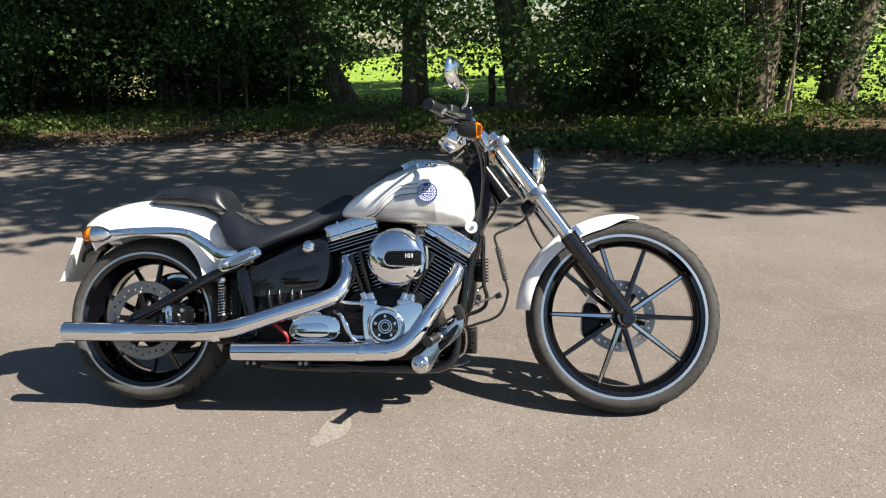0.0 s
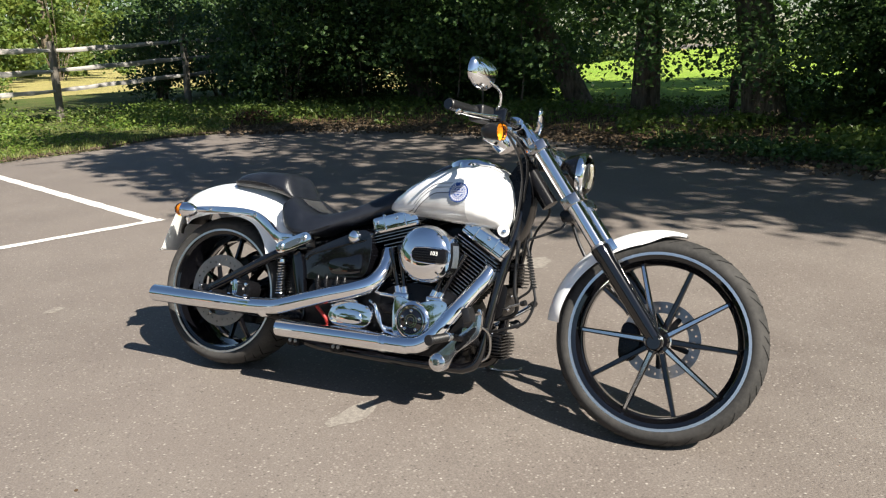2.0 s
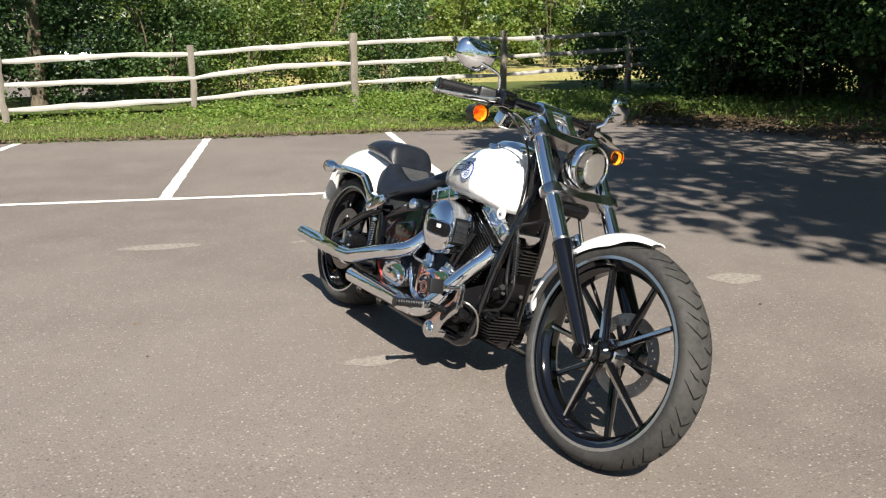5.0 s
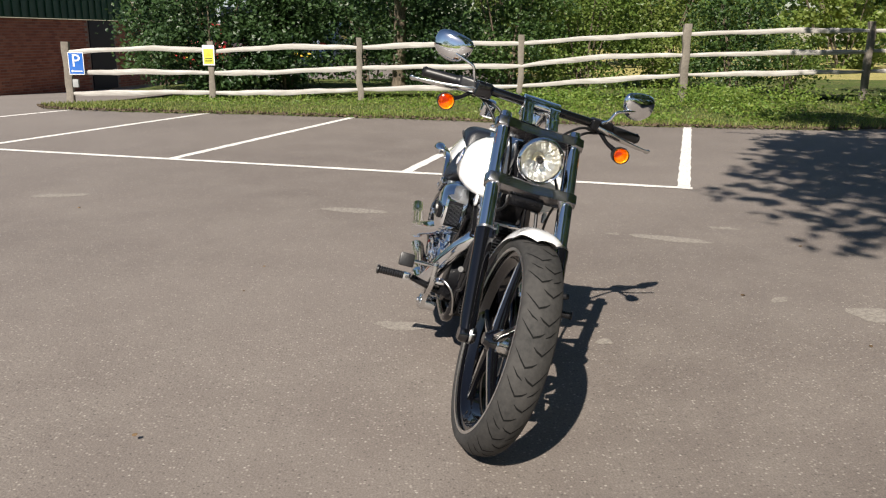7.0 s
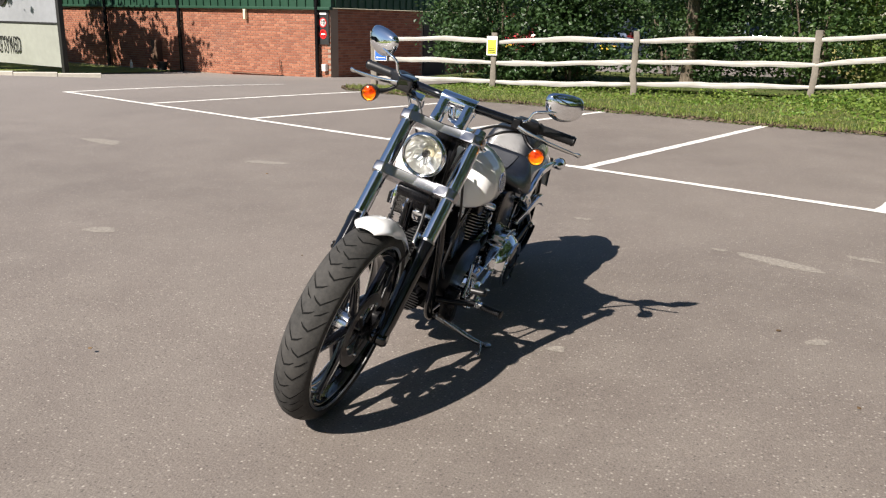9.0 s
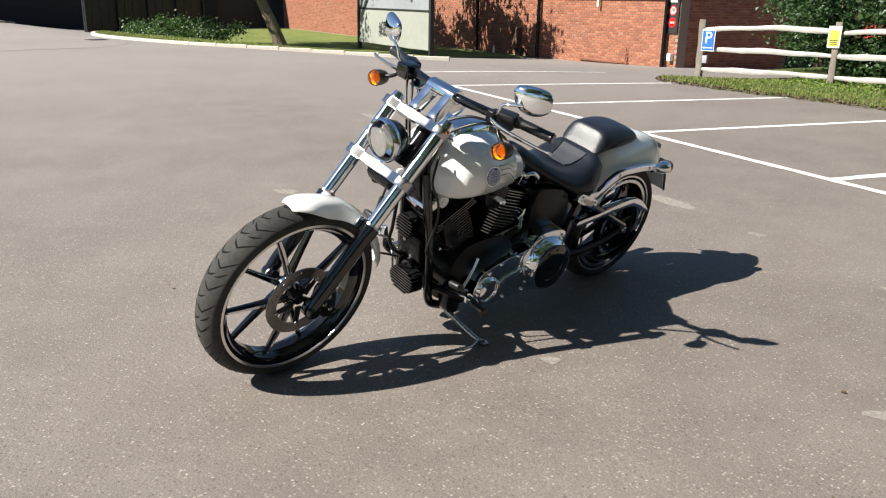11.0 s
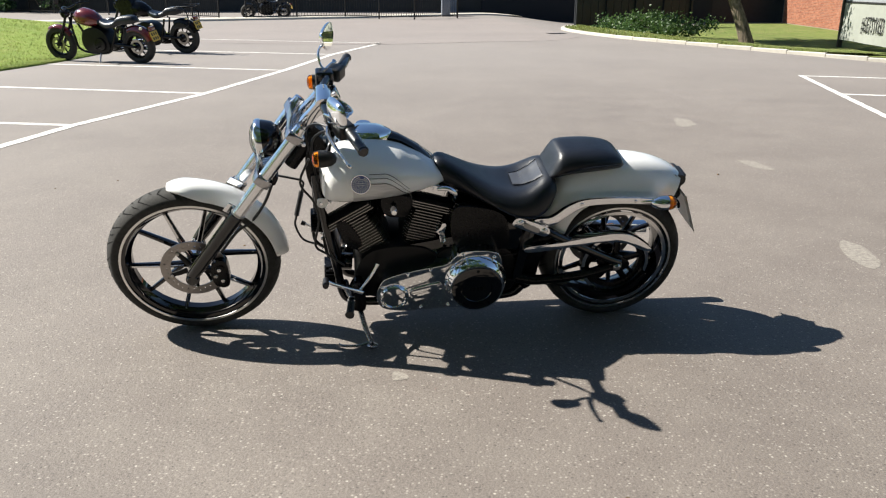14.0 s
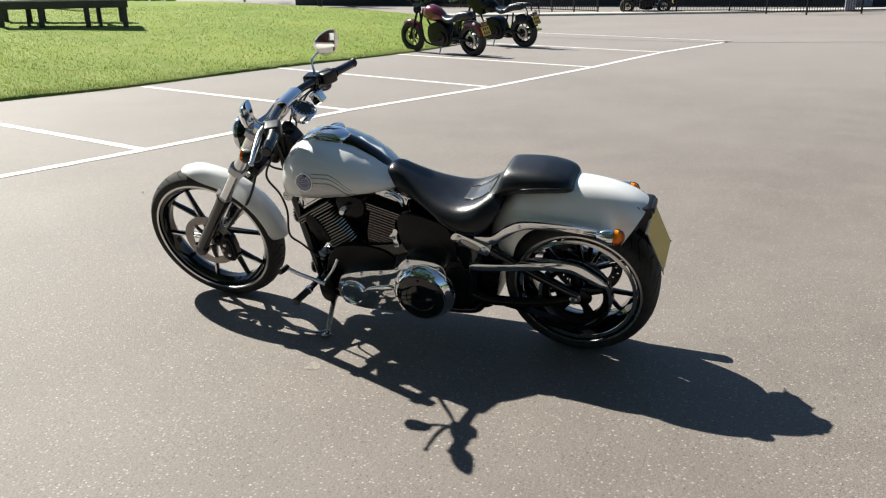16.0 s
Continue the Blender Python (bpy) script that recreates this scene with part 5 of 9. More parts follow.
band("road", [(6.1, -18.5), (2.5, -17.6), (0.5, -17.4), (-1.9, -18.2), (-4.0, -18.75), (-5.2, -20.3)], (0.0, -1.0), [0.0, 1.0, 2.5, 6.0, 12.0, 15.5], [0.004] * 6, ROADTAR, "strip of newer road asphalt past the car park", "road")
band("pavement", [(15, -28.6), (6.0, -32.6), (3.85, -33.8), (1.7, -35.0), (-3.3, -38.4), (-6.7, -40.5)], (-0.45, -0.9), [0.0, 0.02, 1.2, 2.6, 2.62], [0.0, 0.07, 0.08, 0.08, 0.0], CONC, "pale concrete pavement below the railings", "pavement")
drain = thing("drain_cover", Matrix.Translation((-4.95, -22.1, 0.006)) @ pose(0, 0, 0, 0, 0, 10), "dark iron drain grating set in the road", "drain")
part("frame", join(box(-0.26, 0.26, -0.20, -0.16, 0, 0.008), box(-0.26, 0.26, 0.16, 0.20, 0, 0.008), box(-0.26, -0.22, -0.16, 0.16, 0, 0.008), box(0.22, 0.26, -0.16, 0.16, 0, 0.008)), CAST, drain, smooth=False)
for k in range(7):
    part("bar", box(-0.195 + 0.06 * k, -0.165 + 0.06 * k, -0.16, 0.16, 0, 0.007), CAST, drain, smooth=False)

# ---- far end: railings, dark shed ----
RAILM = plain("black railing", (0.012, 0.012, 0.013), 0.4, 0.4)


def railing(a, b, h=0.95):
    """A pedestrian barrier with its frame and uprights."""
    a, b = Vector((*a, 0)), Vector((*b, 0))
    d = (b - a)
    L = d.length
    ob = thing("railing", Matrix(((d.x / L, -d.y / L, 0, a.x), (d.y / L, d.x / L, 0, a.y), (0, 0, 1, float(ground_z(a.x, a.y))), (0, 0, 0, 1))), "black metal pedestrian railing", "railing", "railings")
    for x in np.arange(0, L + 0.01, L / max(1, round(L / 1.9))):
        part("post", box(x - 0.025, x + 0.025, -0.025, 0.025, 0, h + 0.04), RAILM, ob, smooth=False)
    for z in (0.12, h):
        part("rail", box(0, L, -0.018, 0.018, z - 0.02, z + 0.02), RAILM, ob, smooth=False)
    for x in np.arange(0.12, L, 0.13):
        part("upright", box(x - 0.008, x + 0.008, -0.008, 0.008, 0.12, h), RAILM, ob, smooth=False)
    return ob


railing((1.75, -35.6), (6.0, -33.9))
railing((7.2, -34.2), (12.5, -38.4))
railing((1.75, -35.6), (-1.3, -33.6))
railing((-1.3, -33.6), (-3.4, -35.4))
railing((13.5, -40.0), (22.0, -46.0))
SHED = plain("dark cladding", (0.012, 0.014, 0.018), 0.5, 0.1, 0.0, 6, 0.4)
shed = thing("dark_shed", Matrix.Identity(4), "long dark clad workshop behind the railings", "building")
part("wall", box(-26.0, 30.05, -46.0, -45.7, -0.9, 5.0), SHED, shed, smooth=False)
part("roof", box(-26.0, 30, -60, -45.5, 5.0, 5.2), SHED, shed, smooth=False)
GREYP = plain("grey cabinet", (0.20, 0.22, 0.26), 0.4)
part("door", box(-4.6, -3.6, -45.75, -45.55, 0, 2.3), GREYP, shed, "grey door")
for x0 in (0.5, 4.5, 8.5, 12.5):
    part("window", box(x0, x0 + 2.6, -45.72, -45.6, 0.7, 2.4), plain("dim glass %d" % int(x0), (0.10, 0.13, 0.17), 0.15, 0.0, 0.5), shed, "dim workshop window")
# near-black panel paints the dark of a bay; the wall has no opening
part("open_bay", box(-20, -6, -45.72, -45.6, -0.6, 3.4), plain("open bay", (0.006, 0.007, 0.010), 0.7), shed, "black panel standing for an unlit loading bay")
ramp = thing("ramp_wall", Matrix.Translation((-9.4, -37.2, -0.6)) @ pose(0, 0, 0, 0, 0, 198), "black boarded ramp wall behind the grass island", "wall")
for k in range(16):
    part("board", box(0.45 * k, 0.45 * k + 0.43, -0.04, 0.04 + 0.006 * (k % 2), 0.0, 2.3, 0.006), SHED, ramp, smooth=False)
for k in range(5):
    part("post", box(1.75 * k + 0.02, 1.75 * k + 0.12, -0.14, -0.04, 0.0, 2.3, 0.006), SHED, ramp, smooth=False)
part("cap_rail", box(-0.05, 7.25, -0.15, 0.07, 2.3, 2.36, 0.006), SHED, ramp, smooth=False)
cab = solo("roadside_cabinet", box(-3.3, -2.9, -38.2, -37.6, 0, 1.15, 0.02), GREYP, "grey metal roadside cabinet by the railings", "cabinet")
for i, (x, y, rx, ry, rz) in enumerate(((18, -44, 3, 2, 2.5), (26, -42, 3, 2.4, 2.6))):
    shrub((x, y), (rx, ry, rz), 3000, 0.25, LEAF_DARK, "dark hedge behind the lawn", 80 + i)


# ---- parked motorcycles and cars ----
def parked_bike(rear, front, tank_mat, kind, label, lean=9):
    """A parked motorcycle seen from afar: wheels, engine, tank, seat, bars, tail and plate."""
    rear, front = Vector((*rear, 0)), Vector((*front, 0))
    d = front - rear
    L = d.length
    a = math.degrees(math.atan2(d.y, d.x))
    ob = thing("parked_motorcycle", Matrix.Translation((rear.x, rear.y, float(ground_z(rear.x, rear.y)))) @ pose(0, 0, 0, 0, 0, a) @ pose(0, 0, 0, -lean, 0, 0), label, "motorcycle", "parked motorcycles")
    tall = 0.10 if kind == "tourer" else 0.0
    rr, rf = 0.315 + tall * 0.2, 0.325 + tall * 0.2
    for x, r, w in ((0, rr, 0.085), (L, rf, 0.06)):
        wheel = part("wheel", moved(rim_mesh(r * 0.68, w * 0.8, 0.03), Matrix.Translation((x, 0, r - 0.004))), SATIN, ob, "black cast wheel")
        part("tyre", lathe([(r * 0.68, w * 0.8), (r * 0.82, w), (r * 0.93, w * 0.85), (r, w * 0.3), (r, -w * 0.3), (r * 0.93, -w * 0.85), (r * 0.82, -w), (r * 0.68, -w * 0.8)], (x, 0, r - 0.004), sides=40, closed=True), RUBBER, wheel)
        part("hub", lathe([(0, -0.09), (0.04, -0.09), (0.05, 0), (0.04, 0.09), (0, 0.09)], (x, 0, r - 0.004), sides=18), SATIN, wheel)
        for k in range(9):
            part("spoke", moved(spoke_mesh(k * math.tau / 9, 0.03, r * 0.66, 0, 0, 0.012, 0.008), Matrix.Translation((x, 0, r - 0.004))), SATIN, wheel)
        part("brake_disc", moved(ring_mesh(r * 0.28, r * 0.42, 0.07, 0.075, 30), Matrix.Translation((x, 0, r - 0.004))), DISC, wheel)
    for s in (-1, 1):
        part("fork_leg", tube([(L, s * 0.09, rf, 0.028), (L - 0.20, s * 0.09, 0.62 + tall, 0.026), (L - 0.33, s * 0.09, 0.88 + tall, 0.022)], sides=12), SATIN, ob)
        part("swingarm", tube([(0, s * 0.11, rr, 0.025), (0.5, s * 0.10, 0.36, 0.03)], sides=10, smooth_line=False), SATIN, ob)
        part("frame_tube", tube([(L - 0.36, s * 0.05, 0.82 + tall), (L - 0.45, s * 0.13, 0.5), (L - 0.55, s * 0.13, 0.24), (0.6, s * 0.13, 0.20), (0.45, s * 0.12, 0.4), (0.35, s * 0.10, 0.62 + tall)], 0.02, 10), SATIN, ob)
        part("silencer", tube([(L - 0.6, -0.12 - 0.03 * (s + 1), 0.32), (0.7, -0.18, 0.24 + 0.05 * s), (0.3, -0.21, 0.27 + 0.06 * s), (-0.12, -0.22, 0.30 + 0.07 * s)], 0.045, 14), CHROME if kind == "cruiser" else SATIN, ob)
        part("footrest", tube([(0.75, s * 0.12, 0.30), (0.75, s * 0.27, 0.31)], 0.014, 8), PLASTIC, ob)
        part("mirror", lathe([(0.0, 0.02), (0.05, 0.012), (0.055, 0.0), (0.0, -0.004)], (L - 0.42, s * 0.36, 1.16 + tall), "x", 18), PLASTIC, ob)
        part("mirror_stem", tube([(L - 0.40, s * 0.26, 1.0 + tall), (L - 0.40, s * 0.34, 1.14 + tall)], 0.008, 8), PLASTIC, ob)
    part("engine", slab(rounded([(0.55, 0.24), (0.95, 0.20), (1.10, 0.34), (1.05, 0.58), (0.80, 0.66), (0.58, 0.55)], 5), -0.15, 0.15, 0.02), CAST, ob, "dark engine")
    part("engine_cover", lathe([(0.12, 0.15), (0.11, 0.19), (0.0, 0.20)], (0.70, 0, 0.36), sides=28), SATIN, ob)
    for k in range(6):
        part("fin", box(0.70, 1.05, -0.13, 0.13, 0.42 + 0.03 * k, 0.43 + 0.03 * k), STEEL, ob, smooth=False)
    secs = []
    for f, b, t, w in ((0.0, 0.72, 0.76, 0.05), (0.12, 0.66, 0.86, 0.11), (0.35, 0.64, 0.95, 0.16), (0.65, 0.66, 0.99, 0.18), (0.88, 0.70, 0.95, 0.15), (1.0, 0.76, 0.86, 0.07)):
        x = 0.68 + f * 0.55
        secs.append([(x, w * math.cos(k * math.tau / 24), (b + t) / 2 + tall + (t - b) / 2 * math.sin(k * math.tau / 24)) for k in range(24)])
    part("fuel_tank", loft(secs), tank_mat, ob, "", angle=70)
    part("seat", seat_loft(eased([(0.74, 0.80 + tall, 0, 0.74 + tall, 0.70 + tall, 0.09), (0.55, 0.74 + tall, 0.01, 0.68 + tall, 0.64 + tall, 0.15), (0.38, 0.76 + tall, 0.01, 0.70 + tall, 0.66 + tall, 0.15), (0.28, 0.84 + tall, 0, 0.76 + tall, 0.70 + tall, 0.12), (0.02, 0.86 + tall, 0, 0.78 + tall, 0.72 + tall, 0.09), (-0.06, 0.80 + tall, 0, 0.77 + tall, 0.74 + tall, 0.06)], 4)), LEATHER, ob, "black seat", angle=70)
    angs = list(np.linspace(62, 160, 18))
    part("rear_mudguard", arch((0, 0, rr), angs, [rr + 0.06] * 18, [0.10] * 18, 0.09, 0.004, 10), tank_mat, ob, angle=70)
    angs = list(np.linspace(60, 150, 14))
    part("front_mudguard", arch((L, 0, rf), angs, [rf + 0.03] * 14, [0.075] * 14, 0.05, 0.004, 10), tank_mat if kind == "cruiser" else SATIN, ob, angle=70)
    part("handlebar", tube([(L - 0.52, -0.38, 1.02 + tall), (L - 0.42, -0.22, 1.03 + tall), (L - 0.36, 0, 0.98 + tall), (L - 0.42, 0.22, 1.03 + tall), (L - 0.52, 0.38, 1.02 + tall)], 0.016, 10), SATIN, ob)
    part("headlight", lathe([(0, -0.10), (0.07, -0.07), (0.09, 0.0), (0.08, 0.02), (0, 0.03)], (L - 0.22, 0, 0.88 + tall), "x", 28), SATIN, ob)
    part("tail_lamp", box(-0.36, -0.30, -0.06, 0.06, 0.60 + tall, 0.67 + tall, 0.01), RED, ob, "red tail lamp")
    part("plate_carrier", tube([(-0.22, 0, 0.62 + tall, 0.02), (-0.34, 0, 0.55 + tall, 0.015)], sides=8, smooth_line=False), PLASTIC, ob)
    pm = Matrix.Translation((-0.37, 0, 0.50 + tall)) @ Matrix.Rotation(radians(20), 4, "Y")
    part("number_plate", moved(box(-0.003, 0.003, -0.11, 0.11, -0.09, 0.09), pm), YELLOW, ob, "yellow number plate", smooth=False)
    for row in (0.04, -0.04):
        for k in range(3):
            part("plate_bar", moved(box(-0.005, -0.003, -0.08 + 0.06 * k, -0.045 + 0.06 * k, row - 0.026, row + 0.026), pm), INK, ob, smooth=False)
    for s in (-1, 1):
        part("indicator", lathe([(0, -0.04), (0.026, -0.02), (0.028, 0.01), (0, 0.03)], (-0.22, s * 0.17, 0.66 + tall), "x", 14), AMBERIN, ob)
    if kind == "tourer":
        part("luggage_rack", tube([(0.02, -0.16, 0.98), (-0.35, -0.16, 0.99), (-0.38, 0, 0.99), (-0.35, 0.16, 0.99), (0.02, 0.16, 0.98)], 0.012, 8), SATIN, ob)
        for s in (-1, 1):
            part("pannier_rack", tube([(0.1, s * 0.17, 0.95), (-0.25, s * 0.20, 0.90), (-0.25, s * 0.20, 0.60), (0.10, s * 0.18, 0.55)], 0.012, 8), SATIN, ob)
        part("fairing", slab(rounded([(1.05, 0.72), (1.30, 0.80), (1.42, 1.05), (1.20, 1.20), (1.02, 1.05)], 5), -0.17, 0.17, 0.05, 3), SATIN, ob)
        part("windscreen", slab([(1.22, 1.18), (1.36, 1.06), (1.15, 1.42), (1.08, 1.42)], -0.15, 0.15, 0.01), make_glass("screen", (0.6, 0.65, 0.7), 0.05), ob)
    part("side_stand", tube([(0.75, 0.13, 0.20), (0.72, 0.26, 0.048)], 0.013, 8), STEEL, ob)
    return ob


MAROON = plain("metallic red paint", (0.13, 0.010, 0.010), 0.2, 0.2, 1.0)
parked_bike((5.08, -12.55), (6.66, -13.18), MAROON, "cruiser", "dark red parked cruiser motorcycle in a bay")
parked_bike((4.74, -14.92), (6.35, -15.55), SATIN, "tourer", "tall black touring motorcycle parked in a bay")
parked_bike((4.5, -35.2), (6.0, -34.6), BLACK, "cruiser", "black cruiser motorcycle parked by the railings")


def car(m, paint, label):
    """A hatchback: body, glass, lamps and wheels."""
    ob = thing("car", m, label, "car", "parked cars")
    secs = []
    for x, b, s, t, w in ((-2.05, 0.45, 0.75, 0.80, 0.70), (-1.95, 0.28, 0.90, 1.05, 0.82), (-1.55, 0.22, 0.92, 1.40, 0.86), (-0.6, 0.20, 0.92, 1.48, 0.88), (0.3, 0.20, 0.92, 1.42, 0.88), (0.95, 0.20, 0.90, 0.98, 0.87), (1.7, 0.22, 0.80, 0.86, 0.84), (2.0, 0.30, 0.66, 0.70, 0.74), (2.08, 0.40, 0.56, 0.60, 0.60)):
        secs.append([(x, -w, b), (x, -w, s), (x, -w * 0.80, t - 0.03), (x, -w * 0.6, t), (x, w * 0.6, t), (x, w * 0.80, t - 0.03), (x, w, s), (x, w, b)])
    body = part("body", loft(secs), paint, ob, angle=35)
    glassm = bpy.data.materials.get("car glass") or plain("car glass", (0.02, 0.025, 0.03), 0.06, 0.0, 1.0)
    for s in (-1, 1):
        part("side_window", slab([(-1.45, 0.97), (0.55, 0.97), (0.20, 1.33), (-0.6, 1.40), (-1.35, 1.33)], s * 0.80 - 0.05, s * 0.80 + 0.05, 0.01), glassm, ob, "dark side window")
        part("tail_lamp", box(-2.02, -1.93, s * 0.62 - 0.1, s * 0.62 + 0.12, 0.72, 1.0, 0.02), RED, ob, "red tail lamp")
        for x in (-1.3, 1.3):
            wheel = part("wheel", lathe([(0, 0.1), (0.19, 0.1), (0.2, 0.06), (0.2, -0.06), (0, -0.1)], (x, s * 0.80, 0.31), sides=24), ALLOY, ob)
            part("tyre", lathe([(0.2, 0.1), (0.30, 0.1), (0.31, 0.06), (0.31, -0.06), (0.30, -0.1), (0.2, -0.1)], (x, s * 0.80, 0.31), sides=28, closed=True), RUBBER, wheel)
    part("rear_window", slab([(-2.0, 1.0), (-1.90, 1.0), (-1.58, 1.36), (-1.62, 1.38)], -0.62, 0.62, 0.01), glassm, ob, "dark rear window")
    part("windscreen", slab([(0.98, 0.98), (1.02, 0.96), (0.36, 1.40), (0.34, 1.36)], -0.66, 0.66, 0.01), glassm, ob)
    part("number_plate", box(-2.075, -2.055, -0.26, 0.26, 0.52, 0.63), YELLOW, ob, "yellow number plate", smooth=False)
    return ob


car(Matrix.Translation((-20.6, -2.9, 0.05)) @ pose(0, 0, 0, 0, 0, 168), plain("navy paint", (0.02, 0.035, 0.07), 0.2, 0.3, 1.0), "dark blue car glimpsed through the hedge")
car(Matrix.Translation((-21.2, 1.0, 0.08)) @ pose(0, 0, 0, 0, 0, 172), plain("silver paint", (0.5, 0.52, 0.54), 0.25, 0.6, 1.0), "silver car glimpsed through the hedge")
car(Matrix.Translation((-20.6, -5.9, 0.0)) @ pose(0, 0, 0, 0, 0, 172), plain("bright red paint", (0.42, 0.02, 0.018), 0.25, 0.0, 1.0), "red car glimpsed through the hedge")
van = thing("white_van", Matrix.Translation((-22.5, -5.0, -0.1)), "pale panel van behind the hedge", "van")
part("body", box(-2.4, 2.4, -0.95, 0.95, 0.35, 2.3, 0.12, 3), plain("van paint", (0.30, 0.36, 0.38), 0.3, 0.2, 0.8), van)
part("window", box(2.36, 2.42, -0.8, 0.8, 1.3, 2.0, 0.02), BLACK, van)
for x in (-1.5, 1.5):
    for s in (-1, 1):
        part("wheel", lathe([(0, 0.1), (0.34, 0.1), (0.34, -0.1), (0, -0.1)], (x, s * 0.86, 0.34), sides=24), RUBBER, van)


# picnic table on the lawn
WOOD = plain("grey brown timber", (0.065, 0.060, 0.058), 0.8, 0.0, 0.0, 30, 0.35, 0.3)
BLEACHED = plain("bleached timber", (0.40, 0.37, 0.33), 0.8, 0.0, 0.0, 30, 0.25, 0.3)
TZ = 0.61
table = thing("picnic_table", Matrix.Translation((14.1, -11.0, TZ)) @ pose(0, 0, 0, 0, 0, 46), "dark timber picnic table with bleached planks on the lawn", "table")
for k in range(5):
    part("top_plank", box(-1.2, 1.2, -0.36 + 0.145 * k, -0.225 + 0.145 * k, 0.72, 0.755, 0.005), BLEACHED, table, "bleached table plank")
for s in (-1, 1):
    for k in range(2):
        part("bench_plank", box(-1.3, 1.3, s * 0.72 - 0.14 + 0.145 * k, s * 0.72 - 0.005 + 0.145 * k, 0.485, 0.520, 0.005), BLEACHED, table, "bleached bench plank")
    for e in (-0.13, 0.11):
        part("apron", box(-1.28, 1.28, s * 0.72 + e, s * 0.72 + e + 0.03, 0.335, 0.485, 0.004), WOOD, table)
    for x in (-1.2, -0.45, 0.45, 1.2):
        part("bench_leg", box(x - 0.05, x + 0.05, s * 0.72 - 0.09, s * 0.72 + 0.10, -0.08, 0.335, 0.006), WOOD, table)
    part("bearer", box(s * 0.7 - 0.025, s * 0.7 + 0.025, -0.85, 0.85, 0.36, 0.43), WOOD, table)
    for t in (-1, 1):
        part("leg", tube([(s * 0.7, t * 0.62, -0.06, 0.05), (s * 0.7, t * 0.25, 0.72, 0.05)], sides=4, smooth_line=False), WOOD, table)


# ---- the motorcycle ----
LEAN, YAW = 15.0, 1.4
BIKE = pose(0, -0.130, 0, 0, 0, YAW) @ pose(0, 0, 0, -LEAN, 0, 0)
moto = thing("motorcycle", BIKE, "pearl white and chrome cruiser motorcycle leaning on its side stand", "motorcycle")

RAKE = Vector((-0.59, 0, 0.807)).normalized()
HEAD = Vector((1.262, 0, 0.866))
STEER = Matrix.Translation(HEAD) @ Matrix.Rotation(radians(3.4), 4, RAKE) @ Matrix.Translation(-HEAD)


# wheels


STRIPE = plain("machined rim stripe", (0.80, 0.80, 0.79), 0.30, 1.0, 0.0, 60, 0.05)


def make_wheel(name, centre, r_out, half, r_bead, drop, hub_r, hub_half, spoke_r1, label, lugs, first, disc_y, disc_r, polished):
    wheel = part(name, moved(rim_mesh(r_bead, half * 0.86, drop), Matrix.Translation(centre)), BLACK, moto, label)
    at = Matrix.Translation(centre)
    part("tyre", moved(tyre_mesh(r_out, half, r_bead + 0.004, 200, lugs, 0.0, flatness=2.2 if half < 0.08 else 3.4), at), RUBBER, wheel, "treaded black rubber tyre", angle=55)
    part("tread_groove", moved(groove_mesh(r_out, half, r_bead + 0.004, lugs - 4, 2.2 if half < 0.08 else 3.4), at), GROOVE, wheel, "dark strips for the slanted tread grooves")
    for s in (-1, 1):
        part("rim_stripe", moved(ring_mesh(r_bead + 0.0030, r_bead + 0.0120, s * half * 0.86, s * (half * 0.86 + 0.003)), at), STRIPE, wheel, "bright machined rim stripe")
    hub = lathe([(0, -hub_half - 0.012), (0.018, -hub_half - 0.012), (0.022, -hub_half), (hub_r * 0.75, -hub_half * 0.9), (hub_r, -hub_half * 0.5), (hub_r, hub_half * 0.5), (hub_r * 0.75, hub_half * 0.9), (0.022, hub_half), (0.018, hub_half + 0.012), (0, hub_half + 0.012)], sides=32)
    part("hub", moved(hub, at), BLACK, wheel)
    if polished:
        part("hub_barrel", moved(lathe([(hub_r, -hub_half * 0.52), (hub_r + 0.004, -hub_half * 0.45), (hub_r + 0.0015, -hub_half * 0.2), (hub_r + 0.0015, hub_half * 0.2), (hub_r + 0.004, hub_half * 0.45), (hub_r, hub_half * 0.52)], sides=32, closed=True), at), ALLOY, wheel, "bright machined hub barrel")
    for k in range(10):
        s = -1 if k % 2 == 0 else 1
        a = radians(first + 36 * k)
        part("spoke", moved(spoke_mesh(a, hub_r * 0.7, spoke_r1, s * hub_half * 0.55, s * half * 0.22, 0.011, 0.0075), at), BLACK, wheel)
        if polished:
            secs = []
            for f in (0.06, 0.3, 0.6, 0.97):
                r = hub_r * 0.7 + (spoke_r1 - hub_r * 0.7) * f
                y = s * (hub_half * 0.55 + (half * 0.22 - hub_half * 0.55) * f ** 1.6) + s * (0.0165 - 0.006 * f)
                z = 0.0058 * (1 - 0.3 * f)
                secs.append([(r, y, -z), (r, y, z), (r, y + s * 0.002, z * 0.9), (r, y + s * 0.002, -z * 0.9)])
            part("polished_edge", moved(moved(loft(secs), Matrix.Rotation(-a, 4, "Y")), at), ALLOY, wheel, "bright machined spoke face")
    disc = part("brake_disc", moved(disc_mesh(disc_r * 0.70, disc_r, disc_y), at), DISC, wheel, "drilled steel brake disc")
    for k in range(5):
        a = radians(first + 20 + 72 * k)
        part("disc_arm", moved(spoke_mesh(a, hub_r * 0.7, disc_r * 0.74, disc_y, disc_y, 0.012, 0.009, 0.005, 0.003), at), CAST, wheel)
        part("disc_bolt", moved(bolt((disc_r * 0.72 * math.cos(a), disc_y + math.copysign(0.004, disc_y), disc_r * 0.72 * math.sin(a)), 0.008, 0.006, "y", math.copysign(1, disc_y)), at), STEEL, wheel)
    return wheel


